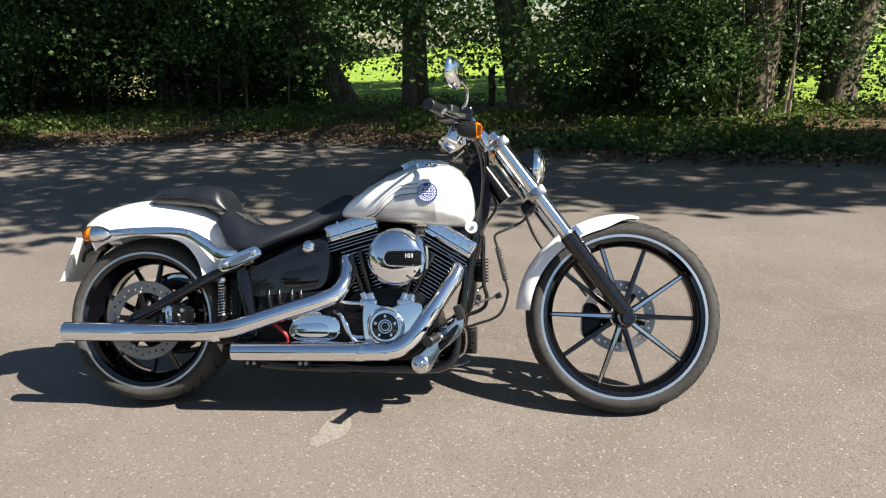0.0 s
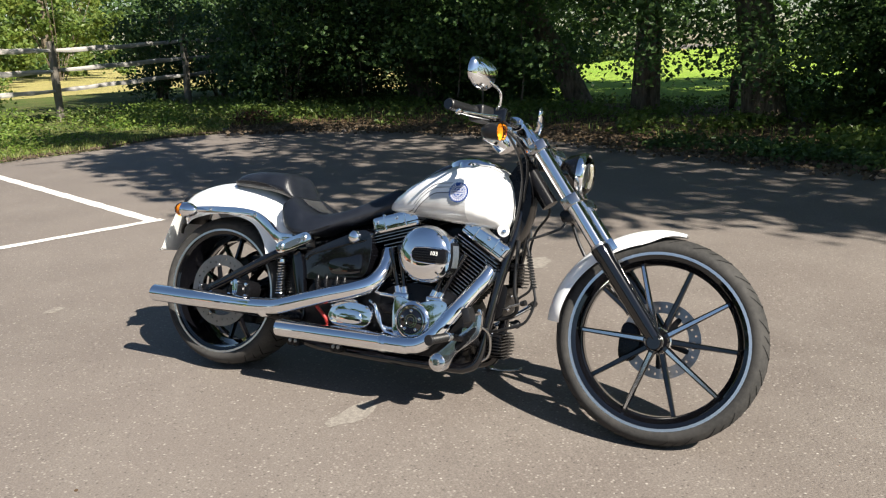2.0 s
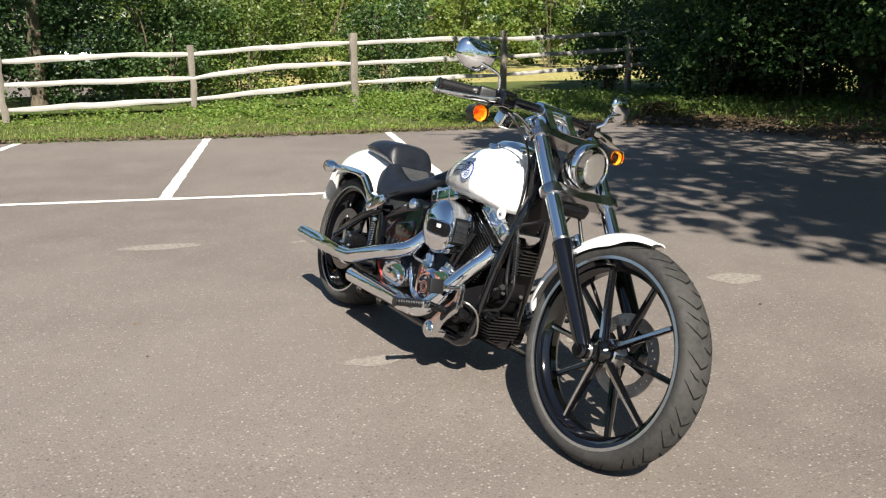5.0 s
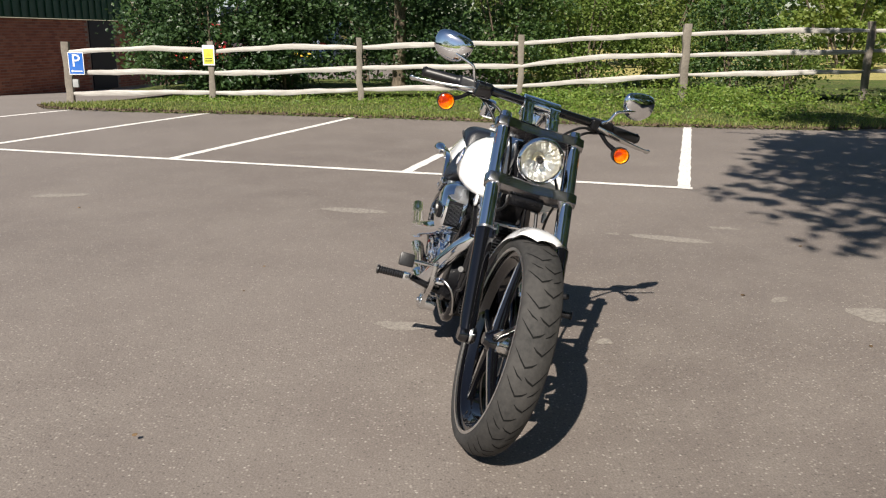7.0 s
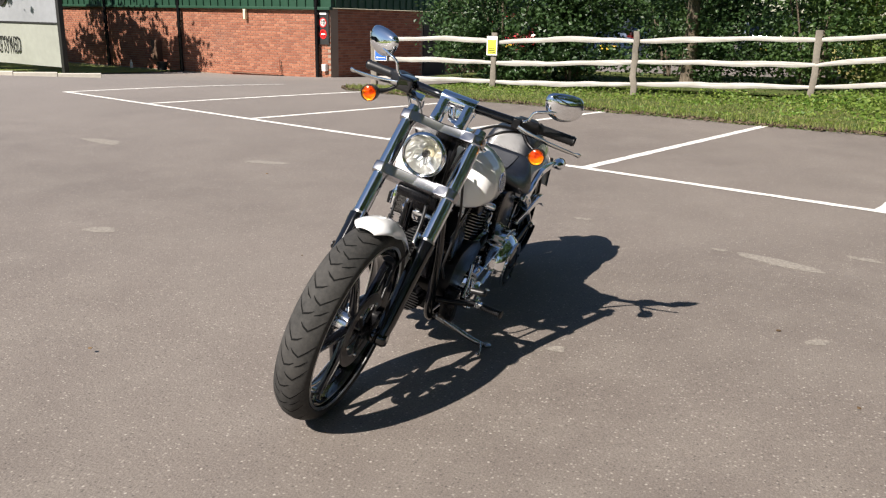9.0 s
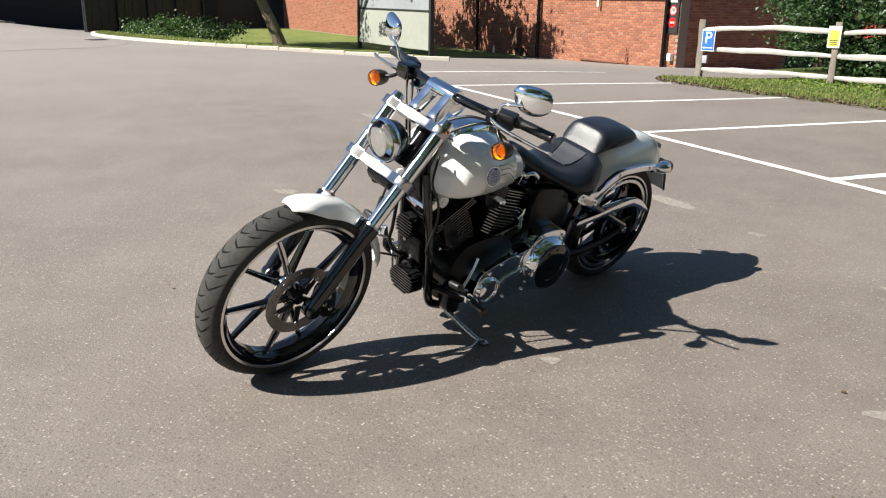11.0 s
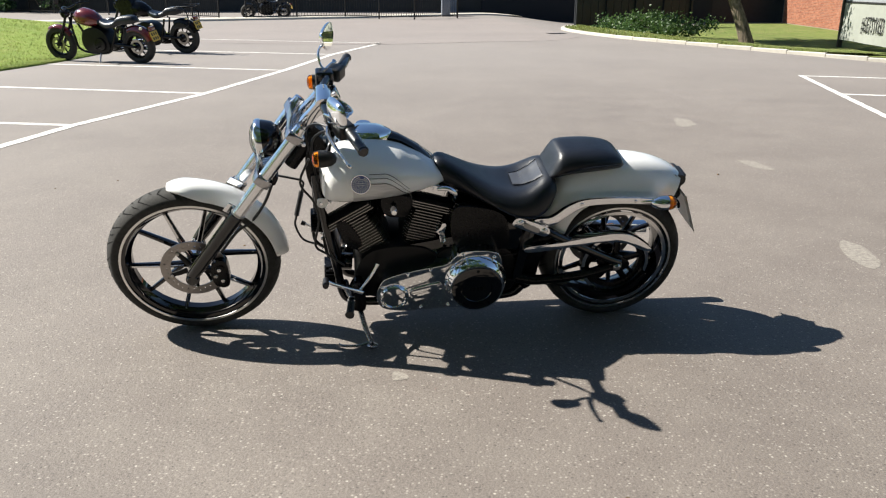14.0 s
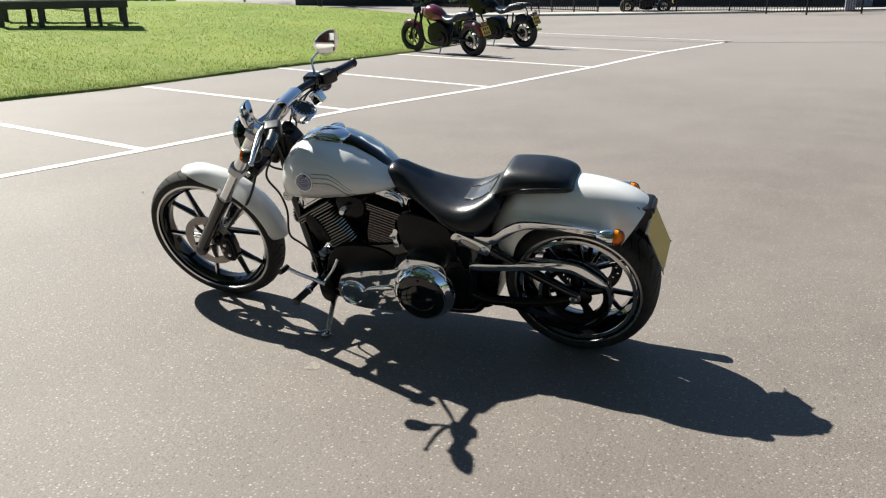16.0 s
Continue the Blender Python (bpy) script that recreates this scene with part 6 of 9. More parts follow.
XF.append(STEER)
AXF = Vector((1.741, 0, 0.3145))
TOP = Vector((1.741, 0, 0.65))
XF.append(STEER @ Matrix.Translation(TOP) @ Matrix.Rotation(radians(-1.1), 4, "X") @ Matrix.Rotation(radians(-1.2), 4, "Z") @ Matrix.Translation(-TOP))
front_wheel = make_wheel("front_wheel", AXF, 0.335, 0.059, 0.2725, 0.024, 0.040, 0.052, 0.251, "large black cast front wheel with ten spokes", 30, 106, 0.064, 0.128, True)
part("axle_nut", lathe([(0, -0.128), (0.010, -0.128), (0.016, -0.124), (0.016, -0.108), (0.022, -0.106), (0.022, -0.092)], (AXF.x, 0, AXF.z), sides=20), CHROME, front_wheel, "chrome axle nut")
part("axle_ring", lathe([(0.0165, -0.114), (0.026, -0.114), (0.029, -0.110), (0.029, -0.104), (0.0165, -0.104)], (AXF.x, 0, AXF.z), sides=32, closed=True), STRIPE, front_wheel, "bright axle ring")
XF.pop()
XF.pop()
AXR = Vector((0.043, 0, 0.305))
rear_wheel = make_wheel("rear_wheel", AXR, 0.298, 0.110, 0.236, 0.030, 0.042, 0.075, 0.205, "wide black cast rear wheel", 26, 82, -0.093, 0.142, False)
part("axle_nut", lathe([(0, -0.150), (0.012, -0.150), (0.019, -0.144), (0.019, -0.128), (0.030, -0.124), (0.030, -0.110)], (AXR.x, 0, AXR.z), sides=20), CHROME, rear_wheel, "chrome axle nut")
part("axle_nut", lathe([(0, 0.168), (0.010, 0.168), (0.017, 0.162), (0.017, 0.148), (0.026, 0.146), (0.026, 0.125)], (AXR.x, 0, AXR.z), sides=20), STEEL, rear_wheel)
pulley = part("drive_pulley", lathe([(0.104, 0.098), (0.118, 0.096), (0.141, 0.098), (0.141, 0.128), (0.128, 0.130), (0.122, 0.122), (0.104, 0.118)], AXR, sides=72, closed=True), SATIN, rear_wheel, "black toothed belt pulley")
part("pulley_rim", moved(ring_mesh(0.1275, 0.1415, 0.1285, 0.1325), Matrix.Translation(AXR)), ALLOY, rear_wheel, "bright machined pulley rim")
for k in range(5):
    part("pulley_arm", moved(spoke_mesh(radians(20 + 72 * k), 0.028, 0.110, 0.112, 0.112, 0.017, 0.012, 0.007, 0.006), Matrix.Translation(AXR)), SATIN, rear_wheel)
part("rim_face", moved(ring_mesh(0.2120, 0.2265, 0.0935, 0.0965), Matrix.Translation(AXR)), ALLOY, rear_wheel, "bright machined inner rim band")


# fork and steering
XF.append(STEER)
FD = Vector((0.592, 0, -0.806)).normalized()
CLT, CLB = Vector((1.315, 0, 0.906)), Vector((1.440, 0, 0.736))


def along(p, d):
    return p + FD * d


for s in (-1, 1):
    y = Vector((0, 0.125 * s, 0))
    leg = part("fork_leg", tube([(*(along(CLT, -0.022) + y), 0.0245), (*(along(CLT, 0.392) + y), 0.0245)], sides=24, smooth_line=False), CHROME, moto, "chrome upper fork tube")
    low0, low1 = along(CLT, 0.385) + y, along(CLT, 0.722) + y
    part("fork_slider", tube([(*low0, 0.0255), (*along(low0, 0.004), 0.031), (*along(low0, 0.03), 0.031), (*along(low0, 0.05), 0.029), (*along(low1, -0.05), 0.027), (*low1, 0.023)], sides=24, smooth_line=False), BLACK, leg, "gloss black lower fork slider")
    part("fork_seal", tube([(*along(low0, -0.006), 0.027), (*along(low0, 0.006), 0.027)], sides=24, smooth_line=False), STEEL, leg)
    part("fork_cap", tube([(*along(CLT, -0.046), 0.012), (*along(CLT, -0.044), 0.020), (*along(CLT, -0.024), 0.0225), (*along(CLT, -0.018), 0.0245)], sides=20, smooth_line=False), CHROME, leg).data.transform(STEER @ Matrix.Translation(y) @ STEER.inverted())
    part("axle_boss", lathe([(0, 0.026), (0.020, 0.026), (0.026, 0.018), (0.026, -0.018), (0.020, -0.026), (0, -0.026)], (AXF.x, 0.122 * s, AXF.z), sides=24), BLACK, leg)


CLAMP = plain("satin alloy", (0.44, 0.44, 0.455), 0.17, 1.0, 0.0, 60, 0.08)


def clamp_mesh(c, t):
    """A fork yoke: two split rings joined by a bar."""
    prof = [(-0.150, -0.030), (-0.158, 0), (-0.150, 0.030), (-0.118, 0.036), (-0.075, 0.022), (0, 0.020), (0.075, 0.022), (0.118, 0.036), (0.150, 0.030), (0.158, 0), (0.150, -0.030), (0.118, -0.034), (0.075, -0.026), (0, -0.026), (-0.075, -0.026), (-0.118, -0.034)]
    bm = bmesh.new()
    side = Vector((FD.z, 0, -FD.x))
    rows = [[bm.verts.new(c + Vector((0, q[0], 0)) - side * q[1] + FD * h) for q in prof] for h in (-t / 2, t / 2)]
    bm.faces.new(rows[0])
    bm.faces.new(rows[1][::-1])
    for k in range(len(prof)):
        bm.faces.new((rows[0][k - 1], rows[0][k], rows[1][k], rows[1][k - 1]))
    bmesh.ops.bevel(bm, geom=bm.edges[:], offset=0.006, segments=2, profile=0.6, affect="EDGES", clamp_overlap=True)
    return bm


up_clamp = part("upper_clamp", clamp_mesh(CLT, 0.034), CLAMP, moto, "polished upper fork clamp", angle=30)
low_clamp = part("lower_clamp", clamp_mesh(CLB, 0.036), CLAMP, moto, "polished lower fork clamp", angle=30)
for s in (-1, 1):
    part("clamp_bolt", bolt(CLT + Vector((-0.03, 0.150 * s, -0.02)), 0.008, 0.010, "y", s), CHROME, up_clamp)
part("lower_cover", slab([(1.385, 0.70), (1.425, 0.735), (1.445, 0.70), (1.43, 0.672), (1.40, 0.668)], -0.060, 0.060, 0.010), SATIN, low_clamp, "black fork cover")
part("frame_neck", slab(rounded([(1.130, 0.66), (1.215, 0.850), (1.262, 0.842), (1.285, 0.72), (1.250, 0.60), (1.200, 0.56)], 4), -0.045, 0.045, 0.010), SATIN, moto, "black frame neck behind the fork")
part("steering_head", tube([(*(HEAD + RAKE * 0.02 + Vector((-0.022, 0, 0))), 0.027), (*(HEAD - RAKE * 0.17 + Vector((-0.022, 0, 0))), 0.029)], sides=24, smooth_line=False), SATIN, moto)

# risers and handlebar
for s in (-1, 1):
    riser = part("riser", slab(rounded([(1.268, 0.910), (1.300, 0.925), (1.262, 0.968), (1.222, 1.010), (1.190, 1.010), (1.190, 0.978), (1.230, 0.944)], 5), s * 0.046 - 0.017, s * 0.046 + 0.017, 0.004), CHROME, moto, "chrome handlebar riser")
    part("riser_bolt", bolt((1.206, s * 0.046, 1.008), 0.008, 0.010, "z", 1), STEEL, riser)
part("riser_clamp", slab(rounded([(1.235, 0.985), (1.228, 1.012), (1.198, 1.020), (1.176, 1.004), (1.182, 0.978), (1.210, 0.970)], 5), -0.066, 0.066, 0.004), CHROME, moto, "chrome handlebar clamp")
BARS = [(1.118, 0.300, 0.990), (1.172, 0.210, 0.993), (1.203, 0.090, 0.994), (1.206, 0.0, 0.994)]
bar_line = [(1.092, -0.412, 0.984)] + [(x, -y, z) for x, y, z in BARS] + BARS[::-1][1:] + [(1.092, 0.412, 0.984)]
handlebar = part("handlebar", tube(bar_line, 0.0158, 16, 8), BLACK, moto, "gloss black drag handlebar")
for s in (-1, 1):
    g0, g1 = Vector((1.127, 0.285 * s, 0.990)), Vector((1.092, 0.408 * s, 0.9845))
    d = g1 - g0
    pts = []
    for k in range(19):
        f = k / 18
        pts.append((*(g0 + d * f), 0.0178 if k % 2 else 0.0166))
    pts = [(*(g0 - d * 0.04), 0.021), (*g0, 0.021)] + pts[1:-1] + [(*(g1 - d * 0.03), 0.019), (*g1, 0.016)]
    part("grip", tube(pts, sides=18, smooth_line=False), PLASTIC, handlebar, "ribbed black rubber grip")
    sw = box(-0.030, 0.030, -0.036, 0.036, -0.026, 0.026, 0.011, 3)
    part("switch_housing", moved(sw, Matrix.Translation((1.148, 0.245 * s, 0.988)) @ Matrix.Rotation(radians(24 * s), 4, "Z")), PLASTIC, handlebar, "black switch housing")
    part("lever_clamp", moved(box(-0.022, 0.024, -0.016, 0.016, -0.020, 0.020, 0.007, 3), Matrix.Translation((1.176, 0.212 * s, 0.990))), SATIN, handlebar)
    lever = [(1.196, 0.222 * s, 0.983, 0.012), (1.198, 0.262 * s, 0.975, 0.012), (1.182, 0.325 * s, 0.965, 0.0105), (1.158, 0.400 * s, 0.957, 0.0085), (1.148, 0.430 * s, 0.955, 0.007), (1.144, 0.440 * s, 0.954, 0.0105), (1.141, 0.448 * s, 0.954, 0.0105), (1.139, 0.453 * s, 0.954, 0.005)]
    part("lever", tube(lever, sides=12, flat=0.6), ALLOY, handlebar, "polished hand lever")
    base = Vector((1.190, 0.232 * s, 1.003))
    mirror = part("mirror_stem", tube([(*base, 0.006), (1.205, 0.250 * s, 1.020, 0.0055), (1.210, 0.262 * s, 1.050, 0.005), (1.207, 0.285 * s, 1.062, 0.005), (1.190, 0.330 * s, 1.075, 0.006)], sides=10), CHROME, handlebar, "chrome mirror stem")
    rim = [(-0.072, 0.010), (-0.064, 0.038), (-0.030, 0.047), (0.030, 0.046), (0.066, 0.034), (0.076, 0.006), (0.066, -0.026), (0.026, -0.046), (-0.020, -0.046), (-0.056, -0.026)]
    rim = rounded(rim, 4)
    secs = []
    rim = [(a * 0.90, b) for a, b in rim]
    for sc, dep in ((0.02, 0.021), (0.35, 0.0195), (0.65, 0.016), (0.88, 0.009), (1.0, 0.0), (1.0, -0.006)):
        secs.append([(dep, a * sc * s, b * sc) for a, b in rim])
    mm = Matrix.Translation((1.172, 0.345 * s, 1.094)) @ Matrix.Rotation(radians(20 * s), 4, "Z") @ Matrix.Rotation(radians(5), 4, "Y") @ Matrix.Rotation(radians(8 * s), 4, "X")
    part("mirror_shell", moved(loft(secs), mm), CHROME, handlebar, "chrome teardrop mirror shell", angle=60)
    bm = bmesh.new()
    bm.faces.new([bm.verts.new((-0.0068, a * 0.94 * s, b * 0.94)) for a, b in rim])
    part("mirror_glass", moved(bm, mm), MIRROR, handlebar, "mirror glass", smooth=False)
    # front indicator: a black bullet with an amber lens
    ic = Vector((1.232, 0.322 * s, 0.918))
    ind = part("indicator", lathe([(0, -0.056), (0.014, -0.052), (0.024, -0.038), (0.029, -0.016), (0.030, 0.006), (0.028, 0.006), (0.024, -0.018), (0.010, -0.035), (0, -0.036)], ic, "x", 28), PLASTIC, handlebar, "black bullet indicator with amber lens")
    part("reflector", lathe([(0, -0.020), (0.012, -0.018), (0.024, 0.0), (0.026, 0.008), (0.026, 0.006), (0.012, -0.020)], ic, "x", 24), AMBERIN, ind)
    part("lens", lathe([(0.0285, 0.0), (0.0285, 0.012), (0.026, 0.020), (0.016, 0.026), (0.0, 0.028)], ic, "x", 28), AMBER, ind, "amber indicator lens").visible_shadow = False
    part("indicator_stem", tube([(1.180, 0.236 * s, 0.975, 0.008), (1.196, 0.270 * s, 0.945, 0.007), (1.205, 0.300 * s, 0.930, 0.009)], sides=10), SATIN, handlebar)
part("brake_reservoir", moved(box(-0.034, 0.034, -0.030, 0.030, -0.024, 0.030, 0.010, 3), Matrix.Translation((1.192, -0.208, 0.985))), BLACK, handlebar, "gloss black brake fluid reservoir")
part("hose_end", moved(box(-0.026, 0.022, -0.024, 0.024, -0.030, 0.024, 0.010, 3), Matrix.Translation((1.168, -0.165, 0.935)) @ Matrix.Rotation(radians(25), 4, "Y")), CHROME, handlebar, "chrome throttle housing")

# gauge
gauge = part("speedometer", lathe([(0, -0.045), (0.034, -0.040), (0.046, -0.015), (0.048, 0.004), (0.052, 0.006), (0.052, 0.014), (0.046, 0.016), (0.044, 0.010), (0, 0.010)], (0, 0, 0), "z", 40), CHROME, moto, "round chrome speedometer")
GA = Matrix.Translation((1.150, 0.0, 0.950)) @ Matrix.Rotation(radians(-28), 4, "Y")
gauge.data.transform(STEER @ GA @ STEER.inverted())
dial = part("dial_face", lathe([(0.0435, 0.0112), (0, 0.0114)], (0, 0, 0), "z", 40), INK, gauge, "black speedometer dial")
dial.data.transform(STEER @ GA @ STEER.inverted())
for k in range(11):
    a = radians(-130 + 26 * k)
    tick = box(-0.0012, 0.0012, 0.030, 0.040, 0.0115, 0.0122)
    part("tick", moved(tick, GA @ Matrix.Rotation(a, 4, "Z")), WHITEP, gauge)

# headlight
HL = Matrix.Translation((1.447, 0.0, 0.838)) @ Matrix.Rotation(radians(4), 4, "Y")
lamp = part("headlight", moved(lathe([(0, -0.088), (0.020, -0.086), (0.045, -0.074), (0.063, -0.050), (0.071, -0.020), (0.0725, 0.0), (0.070, 0.0), (0.068, -0.018), (0.050, -0.05), (0, -0.06)], axis="x", sides=48), HL), BLACK, moto, "round headlight with black shell and chrome ring")
part("headlight_ring", moved(lathe([(0.066, 0.008), (0.0705, 0.011), (0.0755, 0.006), (0.0765, -0.004), (0.0745, -0.014), (0.070, -0.014), (0.068, 0.0)], axis="x", sides=56, closed=True), HL), CHROME, lamp, "chrome headlight ring")
bowl = lathe([(0.066, -0.002), (0.062, -0.014), (0.054, -0.026), (0.044, -0.037), (0.032, -0.045), (0.020, -0.050), (0.012, -0.050), (0.012, -0.046)], axis="x", sides=44)
bmesh.ops.delete(bowl, geom=[f for f in bowl.faces if len(f.verts) > 8], context="FACES_ONLY")
facet_rng = np.random.default_rng(5)
for v in bowl.verts:
    v.co += Vector(facet_rng.normal(size=3) * 0.0011)
part("lamp_reflector", moved(bowl, HL), REFLECT, lamp, "faceted bright reflector", smooth=False)
part("bulb", moved(lathe([(0.013, -0.034), (0.017, -0.040), (0.022, -0.048), (0.016, -0.049)], axis="x", sides=20), HL), AMBERIN, lamp, "warm coloured bulb collar")
part("bulb_shield", moved(lathe([(0, -0.006), (0.010, -0.008), (0.012, -0.014), (0.012, -0.034), (0.008, -0.040)], axis="x", sides=24), HL), SATIN, lamp, "dark bulb shield")
part("lens", moved(lathe([(0.067, 0.004), (0.063, 0.013), (0.053, 0.022), (0.036, 0.030), (0.018, 0.034), (0, 0.035)], axis="x", sides=48), HL), CLEAR, lamp, "clear headlight lens").visible_shadow = False
part("headlight_bracket", tube([(1.40, 0, 0.775, 0.014), (1.395, 0, 0.80, 0.014), (1.400, 0, 0.84, 0.016)], sides=12), CHROME, lamp)

# front mudguard


angs = list(np.linspace(80, 176, 30))
part("front_mudguard", arch(AXF, angs, [0.360 + 0.012 * smoothstep(110, 176, a) - 0.004 * smoothstep(92, 80, a) for a in angs], [0.066 * (0.30 + 0.70 * math.sqrt(max(0.0, min(1, (a - 79.5) / 12)))) * (0.55 + 0.45 * math.sqrt(max(0.0, min(1, (177 - a) / 8)))) for a in angs], [0.008 + 0.037 * float(smoothstep(80, 104, a)) for a in angs], 0.004), PEARL, moto, "pearl white front mudguard", angle=60)
for s in (-1, 1):
    part("mudguard_bracket", slab([(1.53, 0.60), (1.575, 0.63), (1.600, 0.60), (1.555, 0.565)], s * 0.098 - 0.004, s * 0.098 + 0.004, 0.002), CHROME, moto)

# front brake caliper on the left leg
cal = part("brake_caliper", moved(slab(rounded([(-0.030, -0.055), (0.012, -0.066), (0.036, -0.03), (0.034, 0.035), (0.004, 0.060), (-0.026, 0.045)], 4), 0.040, 0.090, 0.008), Matrix.Translation((1.640, 0, 0.300))), SATIN, moto, "black front brake caliper")
part("caliper_face", moved(slab(rounded([(-0.018, -0.04), (0.008, -0.048), (0.022, -0.02), (0.020, 0.028), (0.0, 0.04), (-0.016, 0.025)], 4), 0.089, 0.096, 0.003), Matrix.Translation((1.638, 0, 0.300))), CAST, cal)
for dx, dz, m in ((-0.004, -0.030, ALLOY), (0.006, 0.022, ALLOY), (0.022, -0.006, STEEL)):
    part("caliper_bolt", bolt((1.638 + dx, 0.096, 0.300 + dz), 0.009, 0.006, "y", 1), m, cal)
part("brake_hose", tube([(1.63, 0.06, 0.385), (1.56, 0.05, 0.47), (1.50, 0.06, 0.52), (1.445, 0.06, 0.60), (1.41, 0.05, 0.68)], 0.006, 10), PLASTIC, moto)
for pts, r in (
    ([(1.17, -0.20, 0.96), (1.22, -0.14, 0.945), (1.265, -0.08, 0.87), (1.26, -0.05, 0.76), (1.25, -0.03, 0.70)], 0.0046),
    ([(1.17, -0.22, 0.97), (1.22, -0.17, 0.935), (1.255, -0.10, 0.84), (1.25, -0.07, 0.70), (1.22, -0.06, 0.55)], 0.0046),
    ([(1.18, 0.22, 0.97), (1.23, 0.15, 0.965), (1.275, 0.07, 0.90), (1.26, 0.045, 0.78), (1.23, 0.05, 0.62)], 0.0046),
    ([(1.16, 0.24, 0.965), (1.21, 0.17, 0.945), (1.255, 0.085, 0.86), (1.25, 0.05, 0.72), (1.24, 0.05, 0.60)], 0.0046),
):
    part("control_cable", tube(pts, r, 10), PLASTIC, moto, "black control cable")
XF.pop()

# tank
PIN = plain("grey pinstripe", (0.10, 0.10, 0.11), 0.25, 0.2, 0.8)
TANK = [  # along, bottom, top, half width
    (0.742, 0.676, 0.690, 0.028), (0.756, 0.668, 0.706, 0.062), (0.790, 0.662, 0.738, 0.098), (0.850, 0.656, 0.782, 0.138), (0.930, 0.648, 0.824, 0.174),
    (1.010, 0.641, 0.852, 0.195), (1.080, 0.635, 0.862, 0.203), (1.140, 0.631, 0.856, 0.200), (1.185, 0.629, 0.834, 0.184), (1.212, 0.632, 0.802, 0.158), (1.228, 0.645, 0.765, 0.112), (1.233, 0.665, 0.735, 0.060)]


def tank_at(x):
    xs = [q[0] for q in TANK]
    return tuple(float(np.interp(x, xs, [q[i] for q in TANK])) for i in (1, 2, 3))


def tank_side(x, z):
    """Half width of the tank's skin at a place along and up."""
    b, t, w = tank_at(x)
    m = b + 0.36 * (t - b)
    k = (z - m) / ((t - m) if z > m else (m - b))
    e = 2.2 if z > m else 3.0
    return w * max(0.0, 1 - abs(k) ** e) ** (1 / e)


secs = []
for x in np.linspace(TANK[0][0], TANK[-1][0], 44):
    b, t, w = tank_at(x)
    m = b + 0.36 * (t - b)
    ring = []
    for k in range(48):
        a = k * math.tau / 48
        c, s_ = math.cos(a), math.sin(a)
        e = 2.2 if s_ > 0 else 3.0
        y = w * math.copysign(abs(c) ** (2 / e), c)
        z = m + ((t - m) if s_ > 0 else (m - b)) * math.copysign(abs(s_) ** (2 / e), s_)
        ring.append((x, y, z))
    secs.append(ring)
bm = loft(secs)
tank = part("fuel_tank", bm, PEARL, moto, "pearl white teardrop fuel tank", angle=75)


def tank_skin(side, xs, lo, hi, lift, n=10):
    """A thin painted panel or moulding that lies on the tank's flank."""
    bm = bmesh.new()
    rows = []
    for x in xs:
        rows.append([bm.verts.new((x, side * (tank_side(x, lo(x) + (hi(x) - lo(x)) * k / n) + lift), lo(x) + (hi(x) - lo(x)) * k / n)) for k in range(n + 1)])
    for a, b in zip(rows, rows[1:]):
        for k in range(n):
            bm.faces.new((a[k], a[k + 1], b[k + 1], b[k]))
    return bm


